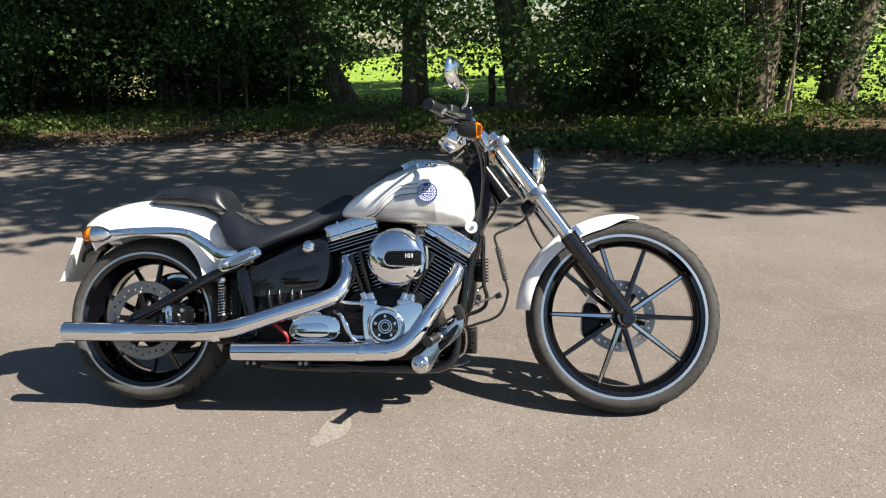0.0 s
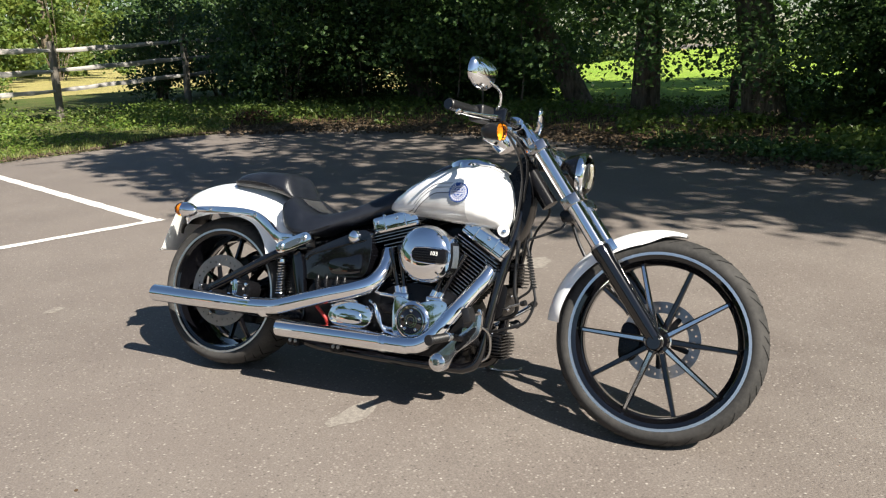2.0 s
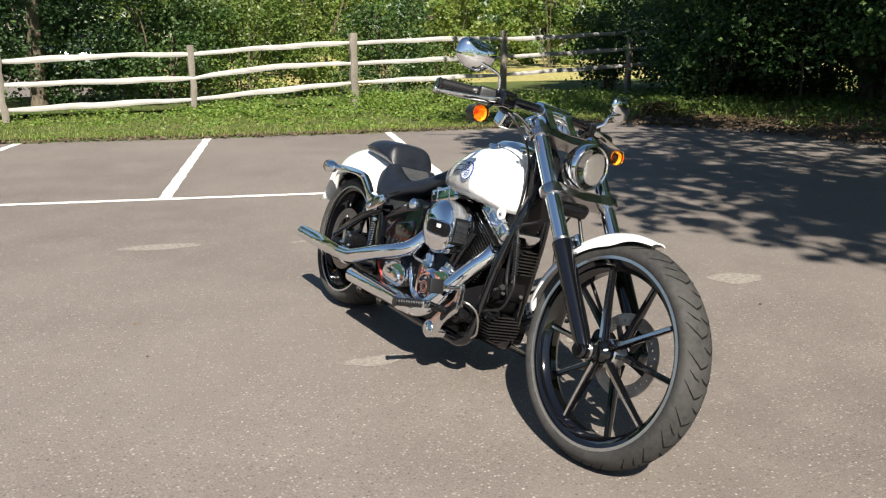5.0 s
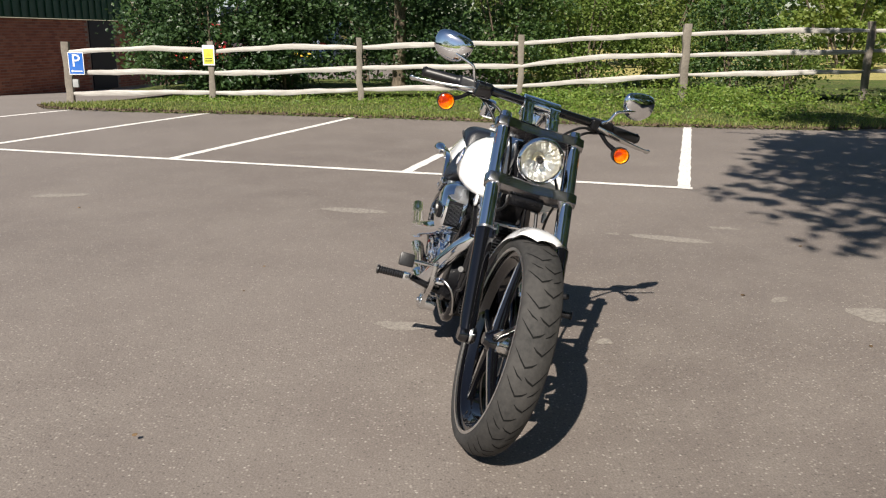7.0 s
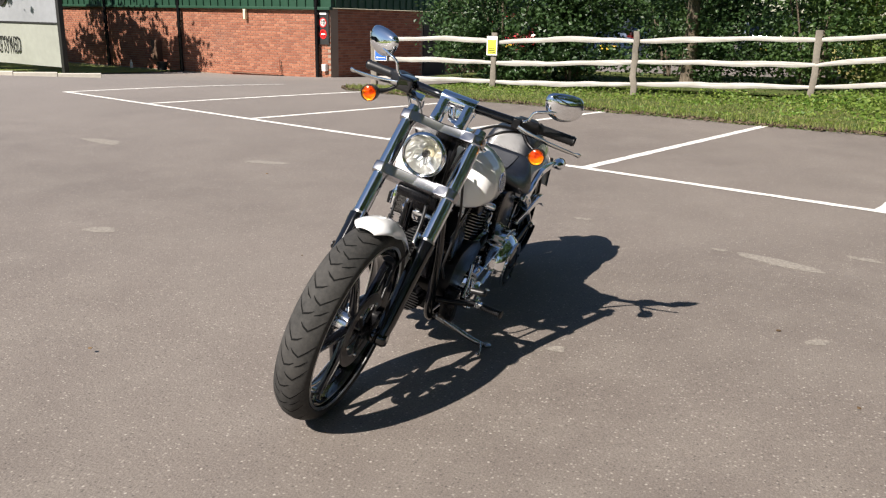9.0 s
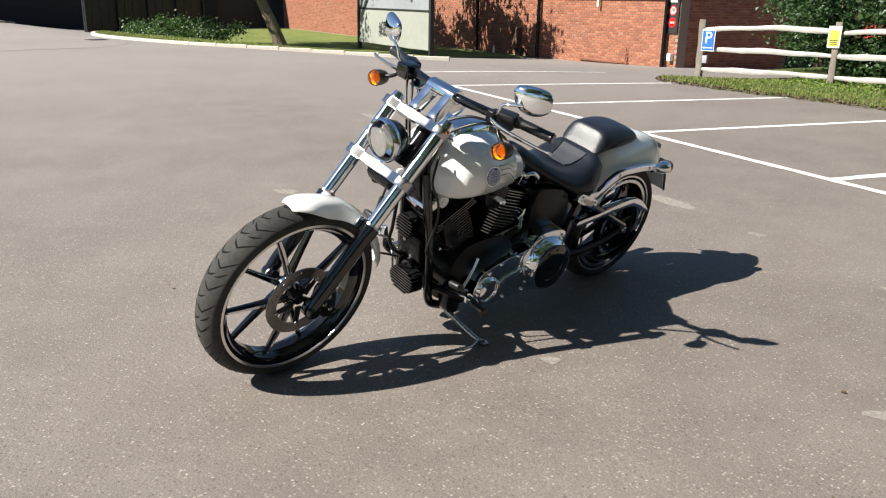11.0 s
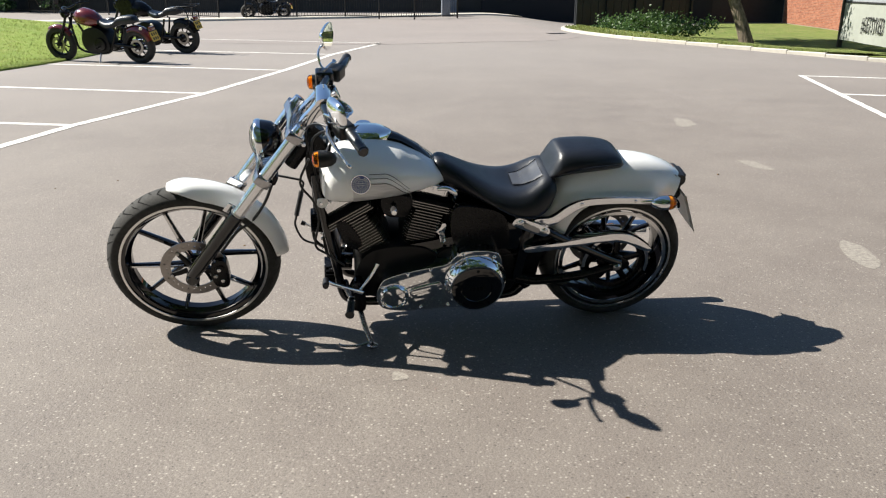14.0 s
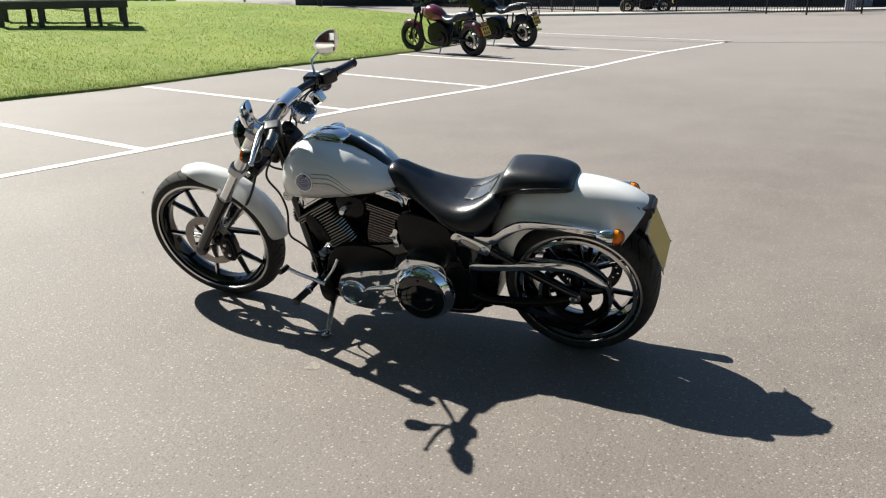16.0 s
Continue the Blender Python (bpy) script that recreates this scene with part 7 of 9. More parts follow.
for s in (-1, 1):
    xs = np.linspace(0.885, 1.108, 26)
    top = lambda x: 0.664 + 0.072 * float(smoothstep(0.0, 1.0, ((x - 0.885) / 0.115))) ** 0.8 + 0.006 * max(0.0, x - 1.0) / 0.1
    part("tank_panel", tank_skin(s, xs, lambda x: tank_at(x)[0] + 0.0035, top, 0.0016), SILVER, tank, "silver painted flank graphic", angle=80)
    for lift, width, x0, x1, dz in ((0.0022, 0.0035, 0.885, 1.050, 0.0), (0.0022, 0.0022, 0.860, 1.050, 0.020), (0.0022, 0.0022, 0.900, 1.050, 0.034)):
        part("pinstripe", tank_skin(s, np.linspace(x0, x1, 22), lambda x: min(top(max(x, 0.886)) + dz + (0.25 * min(0.0, x - 0.93) if dz else 0.0), tank_at(x)[1] - 0.03), lambda x: min(top(max(x, 0.886)) + dz + (0.25 * min(0.0, x - 0.93) if dz else 0.0), tank_at(x)[1] - 0.03) + width, lift, 2), PIN, tank, "grey pinstripe")
    # round badge
    BADGEBLUE = bpy.data.materials.get("badge blue") or plain("badge blue", (0.008, 0.040, 0.22), 0.2, 0.0, 0.6)
    ex, ez = 1.081, 0.742
    ey = tank_side(ex, ez)
    tilt = math.atan2(tank_side(ex, ez - 0.03) - tank_side(ex, ez + 0.03), 0.06)
    em = Matrix.Translation((ex, s * (ey - 0.001), ez)) @ Matrix.Rotation(s * tilt, 4, "X") @ Matrix.Diagonal((0.88, 1.0, 0.88, 1.0))
    lo_y, hi_y = sorted((0.0, s * 0.0040))
    gear = [((0.0405 + 0.0015 * math.cos(k * math.tau / 6)) * math.cos(k * math.tau / 120), (0.0405 + 0.0015 * math.cos(k * math.tau / 6)) * math.sin(k * math.tau / 120)) for k in range(120)]
    badge = part("badge", moved(slab(gear, lo_y, hi_y), em), CHROME, tank, "round scalloped chrome and blue tank badge")
    part("badge_enamel", moved(lathe([(0.0, s * 0.0050), (0.0375, s * 0.0050), (0.0380, s * 0.0030)], sides=48), em), BADGEBLUE, badge, "deep blue enamel")
    part("badge_ring", moved(ring_mesh(0.0220, 0.0240, min(s * 0.0048, s * 0.0062), max(s * 0.0048, s * 0.0062), 48), em), WHITEP, badge, "pale inner ring")
    for k in range(22):
        a = radians(15 * k + 12)
        bar = box(-0.0020, 0.0020, min(s * 0.0046, s * 0.0060), max(s * 0.0046, s * 0.0060), 0.0270, 0.0345)
        part("letter_bar", moved(bar, em @ Matrix.Rotation(a, 4, "Y")), WHITEP, badge)
    for shape in ([(-0.019, 0.0055), (0.019, 0.0055), (0.019, 0.0030), (-0.019, 0.0030)], [(-0.019, -0.0030), (0.019, -0.0030), (0.019, -0.0055), (-0.019, -0.0055)], [(-0.010, 0.0150), (0.0, 0.0175), (0.010, 0.0150), (0.010, 0.0065), (0.0075, 0.0065), (0.0075, 0.0130), (0.0, 0.0150), (-0.0075, 0.0130), (-0.0075, 0.0065), (-0.010, 0.0065)], [(-0.010, -0.0065), (-0.0075, -0.0065), (-0.0065, -0.0120), (0.0, -0.0155), (0.0065, -0.0120), (0.0075, -0.0065), (0.010, -0.0065), (0.0085, -0.0135), (0.0, -0.0180), (-0.0085, -0.0135)]):
        part("badge_shape", moved(slab(shape, min(s * 0.0046, s * 0.0062), max(s * 0.0046, s * 0.0062)), em), WHITEP, badge)
    part("tank_mount", slab(rounded([(1.205, 0.640), (1.238, 0.645), (1.243, 0.618), (1.225, 0.606), (1.205, 0.618)], 4), s * 0.125 - 0.004, s * 0.125 + 0.004, 0.002), PEARL, tank)
    part("tank_bolt", bolt((1.228, s * 0.130, 0.626), 0.008, 0.005, "y", s), CHROME, tank)

# console along the top of the tank
cx = np.linspace(0.800, 1.185, 24)
secs = []
for x in cx:
    t = tank_at(x)[1]
    f = (x - 0.800) / 0.385
    h = 0.030 * math.sin(math.pi * min(1, f * 0.9 + 0.12)) + 0.004
    w = 0.030 + 0.030 * float(smoothstep(0.30, 0.75, f)) - 0.012 * float(smoothstep(0.9, 1.0, f))
    secs.append([(x, w * a, t + h * b - 0.012) for a, b in ((-1, 0), (-0.92, 0.55), (-0.6, 0.9), (0, 1), (0.6, 0.9), (0.92, 0.55), (1, 0))])
console = part("tank_console", loft(secs), BLACK, tank, "gloss black tank console", angle=60)
secs = []
for x in np.linspace(0.960, 1.165, 16):
    t = tank_at(x)[1]
    f = (x - 0.800) / 0.385
    h = 0.030 * math.sin(math.pi * min(1, f * 0.9 + 0.12)) + 0.010
    g = (x - 0.960) / 0.205
    w = (0.044 + 0.016 * float(smoothstep(0.30, 0.75, f))) * (0.35 + 0.65 * math.sqrt(min(1, g * 5 + 0.02)))
    secs.append([(x, w * a, t + h * b - 0.012) for a, b in ((-1, 0.25), (-0.92, 0.65), (-0.6, 0.95), (0, 1.03), (0.6, 0.95), (0.92, 0.65), (1, 0.25))])
part("console_cover", loft(secs), CHROME, console, "chrome console cover", angle=60)
part("filler_cap", lathe([(0.0, 0.868), (0.028, 0.867), (0.032, 0.862), (0.032, 0.840)], (1.06, -0.085, -0.012), "z", 32), CHROME, tank)

# seats


SEAT = [  # along, top middle, rise of the edge, side seam, bottom, half width
    (0.802, 0.722, -0.004, 0.700, 0.676, 0.040), (0.792, 0.748, -0.004, 0.700, 0.672, 0.058), (0.760, 0.752, -0.006, 0.690, 0.664, 0.070), (0.700, 0.722, -0.006, 0.662, 0.640, 0.088), (0.630, 0.684, -0.004, 0.630, 0.612, 0.118),
    (0.560, 0.652, 0.004, 0.596, 0.588, 0.150), (0.500, 0.638, 0.014, 0.570, 0.562, 0.168), (0.450, 0.640, 0.026, 0.560, 0.552, 0.174), (0.405, 0.660, 0.030, 0.562, 0.556, 0.172), (0.370, 0.690, 0.014, 0.580, 0.574, 0.160), (0.345, 0.700, 0.004, 0.610, 0.604, 0.146), (0.328, 0.686, 0.0, 0.650, 0.640, 0.130)]
saddle = part("rider_seat", seat_loft(eased(SEAT, 5)), LEATHER, moto, "deep black leather rider seat", angle=70)
STRAP = plain("glossy strap vinyl", (0.05, 0.051, 0.055), 0.27, 0.0, 0.3, 60, 0.15, 0.05, 1.0)
def seat_top(x, y):
    """Height of the saddle's skin near its middle line."""
    q = sorted(SEAT)
    top, dish, edge, w = (float(np.interp(x, [r[0] for r in q], [r[i] for r in q])) for i in (1, 2, 3, 5))
    k = min(1.0, abs(y) / (w * 0.837))
    return top + dish * k * k - (top + dish - edge) * 0.28 * k ** 5


rows = []
for x in np.linspace(0.374, 0.484, 12):
    half = 0.050 + 0.020 * (0.484 - x) / 0.110
    rows.append([(x, half * u, seat_top(x, half * u) + 0.0045 * (1 - abs(u) ** 6)) for u in np.linspace(-1, 1, 15)])
part("seat_strap", loft(rows, ring=False), STRAP, saddle, "glossy seat panel")
for k in (0, -1):
    part("panel_seam", tube([(row[k][0], row[k][1], row[k][2] + 0.003) for row in rows], 0.0018, 6, 2), LEATHER, saddle)
PAD = [
    (0.354, 0.700, 0.0, 0.694, 0.686, 0.082), (0.346, 0.716, 0.0, 0.698, 0.688, 0.098), (0.324, 0.762, -0.001, 0.712, 0.696, 0.108), (0.306, 0.784, -0.002, 0.722, 0.702, 0.112), (0.270, 0.791, -0.003, 0.732, 0.710, 0.114), (0.200, 0.792, -0.003, 0.740, 0.718, 0.114), (0.150, 0.789, -0.003, 0.744, 0.722, 0.110),
    (0.100, 0.778, -0.002, 0.744, 0.724, 0.102), (0.070, 0.762, 0.0, 0.740, 0.724, 0.090), (0.056, 0.744, 0.0, 0.732, 0.722, 0.072)]
pad = part("pillion_seat", seat_loft(eased(PAD, 5)), LEATHER, moto, "raised black leather pillion pad", angle=70)
for line, owner in (([(0.300, 0.113, 0.722), (0.220, 0.119, 0.742), (0.150, 0.115, 0.748), (0.095, 0.106, 0.748)], pad), ([(0.560, 0.156, 0.600), (0.500, 0.174, 0.575), (0.450, 0.180, 0.565), (0.405, 0.178, 0.567)], saddle)):
    for s in (-1, 1):
        part("piping", tube([(x, s * y, z) for x, y, z in line], 0.0028, 8), LEATHER, owner)

# rear mudguard
angs = list(np.linspace(30, 124.5, 36))


def rad(a):
    """The mudguard's radius, eased between its stations."""
    return float(np.mean(np.interp(np.linspace(a - 5, a + 5, 9), [25, 45, 59, 80, 99, 112, 121, 127], [0.395, 0.437, 0.4555, 0.441, 0.436, 0.438, 0.440, 0.434])))


fender = part("rear_mudguard", arch(AXR, angs, [rad(a) for a in angs], [0.138 * (0.80 + 0.20 * math.sqrt(max(0.0, min(1, (129 - a) / 12)))) for a in angs], 0.130, 0.004, 22), PEARL, moto, "pearl white rear mudguard", angle=75)
for s in (-1, 1):
    strut = part("fender_strut", slab(rounded([(-0.060, 0.606), (-0.060, 0.628), (0.080, 0.638), (0.215, 0.634), (0.285, 0.606), (0.345, 0.560), (0.410, 0.552), (0.400, 0.528), (0.345, 0.520), (0.290, 0.560), (0.215, 0.604), (0.080, 0.612)], 6), s * 0.150, s * 0.172, 0.006), CHROME, moto, "chrome mudguard strut")
    link = part("strut_link", slab(rounded([(0.350, 0.500), (0.362, 0.482), (0.388, 0.486), (0.490, 0.530), (0.500, 0.550), (0.482, 0.566), (0.455, 0.560), (0.366, 0.522)], 6), s * 0.158, s * 0.182, 0.004), CHROME, strut, "chrome strut link plate")
    part("link_inset", slab(rounded([(0.392, 0.506), (0.402, 0.500), (0.452, 0.524), (0.458, 0.538), (0.448, 0.542), (0.398, 0.520)], 4), min(s * 0.178, s * 0.1845), max(s * 0.178, s * 0.1845)), STEEL, link)
    for bx, bz, r, own in ((0.470, 0.546, 0.013, link), (0.372, 0.506, 0.013, link), (0.234, 0.615, 0.008, strut), (0.020, 0.622, 0.007, strut)):
        part("bolt", bolt((bx, s * (0.181 if own is link else 0.171), bz), r, 0.007, "y", s), ALLOY, own)
    # rear indicator: a chrome bullet with an amber lens behind
    ic = Vector((-0.088, s * 0.175, 0.614))
    ind = part("rear_indicator", lathe([(0.029, -0.020), (0.030, -0.006), (0.027, 0.014), (0.017, 0.036), (0.008, 0.046), (0.0, 0.048)], ic, "x", 28), CHROME, moto, "chrome bullet indicator with amber lens")
    part("lens", lathe([(0.0292, -0.020), (0.0285, -0.036), (0.022, -0.050), (0.010, -0.056), (0.0, -0.057)], ic, "x", 28), AMBER, ind, "amber indicator lens").visible_shadow = False
    part("reflector", lathe([(0.0275, -0.022), (0.024, -0.036), (0.010, -0.046), (0.0, -0.047)], ic, "x", 24), AMBERIN, ind)
    part("indicator_stem", tube([(-0.050, s * 0.172, 0.618, 0.009), (0.0, s * 0.165, 0.618, 0.008)], sides=10), CHROME, ind)

# tail lamp, plate and carrier
XF.append(Matrix.Translation((0.020, 0, 0.018)))
tail = part("tail_lamp", slab(rounded([(-0.184, 0.656), (-0.197, 0.652), (-0.208, 0.632), (-0.202, 0.604), (-0.186, 0.600), (-0.176, 0.630)], 5), -0.062, 0.062, 0.008), RED, moto, "red tail lamp strip")
carrier = part("plate_carrier", slab(rounded([(-0.178, 0.640), (-0.222, 0.650), (-0.240, 0.638), (-0.240, 0.616), (-0.226, 0.596), (-0.232, 0.560), (-0.210, 0.540), (-0.190, 0.580)], 4), -0.055, 0.055, 0.008), PLASTIC, moto, "black number plate carrier")
part("plate_lamp", box(-0.248, -0.212, -0.040, 0.040, 0.622, 0.646, 0.006), PLASTIC, carrier)
PM = Matrix.Translation((-0.262, 0.0, 0.505)) @ Matrix.Rotation(radians(22), 4, "Y")
plate = part("number_plate", moved(slab(rounded([(-0.102, -0.086), (0.102, -0.086), (0.106, -0.078), (0.106, 0.078), (0.102, 0.086), (-0.102, 0.086), (-0.106, 0.078), (-0.106, -0.078)], 3), -0.0012, 0.0012), PM @ Matrix.Rotation(radians(90), 4, "Z")), WHITEP, moto, "yellow faced rear number plate")
part("plate_face", moved(slab([(-0.103, -0.083), (0.103, -0.083), (0.103, 0.083), (-0.103, 0.083)], 0.0009, 0.0018), PM @ Matrix.Rotation(radians(90), 4, "Z")), YELLOW, plate, "yellow reflective face")
part("plate_back", moved(slab([(-0.100, -0.081), (0.100, -0.081), (0.100, 0.081), (-0.100, 0.081)], -0.0050, -0.0020), PM @ Matrix.Rotation(radians(90), 4, "Z")), WHITEP, plate, "bare white back of the plate")
for s in (-1, 1):
    part("carrier_arm", tube([(-0.190, s * 0.06, 0.56, 0.010), (-0.225, s * 0.06, 0.53, 0.008), (-0.240, s * 0.05, 0.50, 0.006)], sides=8), SATIN, carrier)
XF.pop()

# frame
for s in (-1, 1):
    part("frame_tube", tube([(1.250, s * 0.035, 0.70), (1.238, s * 0.060, 0.60), (1.208, s * 0.078, 0.46), (1.180, s * 0.085, 0.30), (1.160, s * 0.090, 0.185), (1.120, s * 0.095, 0.148), (1.040, s * 0.098, 0.140), (0.700, s * 0.100, 0.140), (0.480, s * 0.105, 0.155), (0.420, s * 0.110, 0.200)], 0.0175, 14), BLACK, moto, "gloss black frame tube")
    part("swingarm", tube([(0.030, s * 0.135, 0.315, 0.020), (0.090, s * 0.142, 0.345, 0.019), (0.260, s * 0.150, 0.435, 0.019), (0.370, s * 0.140, 0.490, 0.020), (0.430, s * 0.10, 0.510, 0.020)], sides=14), BLACK, moto, "black triangulated swingarm tube")
    part("swingarm_lower", tube([(0.045, s * 0.135, 0.300, 0.020), (0.180, s * 0.142, 0.265, 0.019), (0.360, s * 0.140, 0.245, 0.021), (0.450, s * 0.12, 0.250, 0.026)], sides=14), SATIN, moto)
    part("axle_plate", slab(rounded([(-0.020, 0.305), (0.0, 0.272), (0.070, 0.270), (0.115, 0.300), (0.110, 0.340), (0.040, 0.345)], 4), s * 0.124 - 0.008, s * 0.124 + 0.008, 0.004), SATIN, moto)
    part("side_frame", slab(rounded([(0.400, 0.480), (0.425, 0.500), (0.448, 0.440), (0.462, 0.340), (0.470, 0.250), (0.440, 0.245), (0.425, 0.340), (0.405, 0.420)], 4), s * 0.128 - 0.012, s * 0.128 + 0.012, 0.005), BLACK, moto, "black frame side casting")
part("backbone", tube([(1.230, 0, 0.75, 0.035), (1.05, 0, 0.70, 0.035), (0.80, 0, 0.63, 0.033), (0.55, 0, 0.56, 0.030), (0.42, 0, 0.52, 0.028)], sides=16), SATIN, moto)
part("rear_casting", slab(rounded([(0.300, 0.470), (0.400, 0.510), (0.520, 0.440), (0.520, 0.180), (0.440, 0.165), (0.372, 0.200), (0.350, 0.330)], 4), -0.095, 0.105, 0.012), SATIN, moto, "black rear frame casting")
part("under_tray", box(0.46, 1.10, -0.085, 0.085, 0.150, 0.235, 0.02), SATIN, moto)

# engine
crank = part("crankcase", slab(rounded([(0.780, 0.190), (0.920, 0.170), (1.050, 0.185), (1.110, 0.260), (1.090, 0.350), (1.030, 0.405), (0.900, 0.420), (0.800, 0.390), (0.760, 0.300)], 5), -0.125, 0.125, 0.012), CAST, moto, "black cast crankcase")
gear = part("gearbox", slab(rounded([(0.470, 0.190), (0.600, 0.165), (0.780, 0.180), (0.800, 0.280), (0.770, 0.390), (0.640, 0.410), (0.500, 0.390), (0.455, 0.300)], 5), -0.125, 0.125, 0.012), CAST, moto, "black gearbox case")


def cylinder(name, base, tilt, label):
    """A finned barrel with its head, set at a tilt in degrees, forward positive."""
    m = Matrix.Translation((base[0], 0, base[1])) @ Matrix.Rotation(radians(tilt), 4, "Y")
    barrel = part(name, moved(lathe([(0.052, 0.0), (0.052, 0.24)], axis="z", sides=32), m), CAST, moto, label)
    for k in range(14):
        h = 0.014 + 0.0128 * k
        w = 0.066 + 0.010 * min(1, k / 6)
        wy = 0.094 + 0.010 * min(1, k / 6)
        fin = bmesh.new()
        outline = [(-w, -wy * 0.72), (-w * 0.72, -wy), (w * 0.72, -wy), (w, -wy * 0.72), (w, wy * 0.72), (w * 0.72, wy), (-w * 0.72, wy), (-w, wy * 0.72)]
        lo = [fin.verts.new((x, y, h)) for x, y in outline]
        hi = [fin.verts.new((x, y, h + 0.0046)) for x, y in outline]
        fin.faces.new(lo)
        fin.faces.new(hi[::-1])
        for j in range(8):
            fin.faces.new((lo[j - 1], lo[j], hi[j], hi[j - 1]))
        part("fin", moved(fin, m), FINBLACK, barrel, smooth=False)
        o2 = [(x * 1.006, y * 1.006) for x, y in outline]
        for run in ((0, 1, 2, 3), (4, 5, 6, 7)):
            edge = bmesh.new()
            lo = [edge.verts.new((*o2[n], h + 0.0008)) for n in run]
            hi = [edge.verts.new((*o2[n], h + 0.0038)) for n in run]
            for n in range(3):
                edge.faces.new((lo[n], lo[n + 1], hi[n + 1], hi[n]))
            part("fin_edge", moved(edge, m), FINEDGE, barrel, "bright machined fin edge", smooth=False)
    for k in range(3):
        h = 0.196 + 0.011 * k
        f = box(-0.098 + 0.004 * k, 0.098 - 0.004 * k, -0.106, 0.106, h, h + 0.005)
        part("head_fin", moved(f, m), FINBLACK, barrel, smooth=False)
        for s in (-1, 1):
            part("fin_edge", moved(box(-0.098 + 0.004 * k, 0.098 - 0.004 * k, s * 0.1065 - 0.001, s * 0.1065 + 0.001, h + 0.001, h + 0.004), m), FINEDGE, barrel, smooth=False)
    cover = part("rocker_cover", moved(box(-0.094, 0.094, -0.098, 0.068, 0.226, 0.292, 0.016, 4), m), CHROME, barrel, "chrome rocker cover", angle=30)
    part("rocker_seam", moved(box(-0.0955, 0.0955, -0.0995, 0.0695, 0.246, 0.2495, 0.001), m), SATIN, barrel)
    for a in (-0.040, 0.042):
        part("rocker_band", moved(box(a - 0.003, a + 0.003, -0.1, 0.07, 0.235, 0.2945, 0.001), m), CHROME, barrel)
    for a in (-0.07, 0.01, 0.07):
        part("rocker_bolt", moved(bolt((a, -0.097, 0.272), 0.007, 0.006, "y", -1), m), CHROME, barrel)
        part("rocker_bolt", moved(bolt((a, 0.067, 0.272), 0.007, 0.006, "y", 1), m), CHROME, barrel)
    return barrel


front_cyl = cylinder("front_cylinder", (1.015, 0.370), 31, "black finned front cylinder")
rear_cyl = cylinder("rear_cylinder", (0.868, 0.382), -16, "black finned rear cylinder")

# pushrod tubes
for (x0, z0), (x1, z1), own in (((0.985, 0.375), (1.052, 0.548), front_cyl), ((1.010, 0.372), (1.088, 0.535), front_cyl), ((0.880, 0.375), (0.834, 0.548), rear_cyl), ((0.855, 0.378), (0.802, 0.535), rear_cyl)):
    part("pushrod_tube", tube([(x0, -0.130, z0, 0.013), (x0 + (x1 - x0) * 0.12, -0.128, z0 + (z1 - z0) * 0.12, 0.013), (x0 + (x1 - x0) * 0.14, -0.128, z0 + (z1 - z0) * 0.14, 0.009), (x0 + (x1 - x0) * 0.55, -0.122, z0 + (z1 - z0) * 0.55, 0.009), (x0 + (x1 - x0) * 0.57, -0.122, z0 + (z1 - z0) * 0.57, 0.011), (x1, -0.116, z1, 0.011)], sides=14, smooth_line=False), BLACK, own, "black pushrod tube")
    part("pushrod_cup", tube([(x0, -0.1302, z0, 0.0155), (x0 + (x1 - x0) * 0.16, -0.1282, z0 + (z1 - z0) * 0.16, 0.0145)], sides=16, smooth_line=False), CHROME, own, "chrome pushrod cup")
for x in (0.868, 0.998):
    lift = part("tappet_cover", moved(box(-0.032, 0.032, -0.150, -0.108, 0.356, 0.384, 0.012, 4), Matrix.Translation((x, 0, 0)) @ Matrix.Rotation(0, 4, "Y")), CHROME, crank, "chrome tappet cover")
    part("tappet_bolt", bolt((x - 0.02, -0.151, 0.368), 0.006, 0.005), CHROME, crank)

# cam cover and timer cover
cam_cover = part("cam_cover", slab(rounded([(0.862, 0.238), (0.900, 0.222), (0.950, 0.222), (1.000, 0.238), (1.035, 0.300), (1.058, 0.352), (1.040, 0.372), (0.985, 0.366), (0.940, 0.352), (0.900, 0.366), (0.864, 0.370), (0.852, 0.330)], 5), -0.166, -0.115, 0.022, 5), CHROME, moto, "chrome cam cover")
part("cam_dome", lathe([(0.072, -0.155), (0.066, -0.166), (0.056, -0.172), (0.054, -0.168)], (0.932, 0, 0.292), sides=48), CHROME, cam_cover)
timer = part("timer_cover", lathe([(0, -0.1775), (0.018, -0.1775), (0.020, -0.176), (0.044, -0.176), (0.048, -0.173), (0.048, -0.160)], (0.932, 0, 0.292), sides=48), BLACK, cam_cover, "round black timer cover")
for r0, r1 in ((0.013, 0.0155), (0.021, 0.0235), (0.0455, 0.0485)):
    part("timer_ring", moved(ring_mesh(r0, r1, -0.1790, -0.1755, 40), Matrix.Translation((0.932, 0, 0.292))), CHROME, cam_cover)
for k in range(5):
    a = radians(90 + 72 * k)
    part("timer_bolt", bolt((0.932 + 0.035 * math.cos(a), -0.176, 0.292 + 0.035 * math.sin(a)), 0.0062, 0.005), CHROME, cam_cover)
for x, z in ((0.872, 0.352), (0.938, 0.340), (1.040, 0.355), (1.020, 0.290), (0.868, 0.248), (0.965, 0.232)):
    part("cover_bolt", bolt((x, -0.161, z), 0.0065, 0.006), CHROME, cam_cover)
part("engine_mount_plate", slab([(0.862, 0.37), (0.876, 0.37), (0.872, 0.225), (0.858, 0.225)], -0.150, -0.142, 0.002), CHROME, cam_cover)

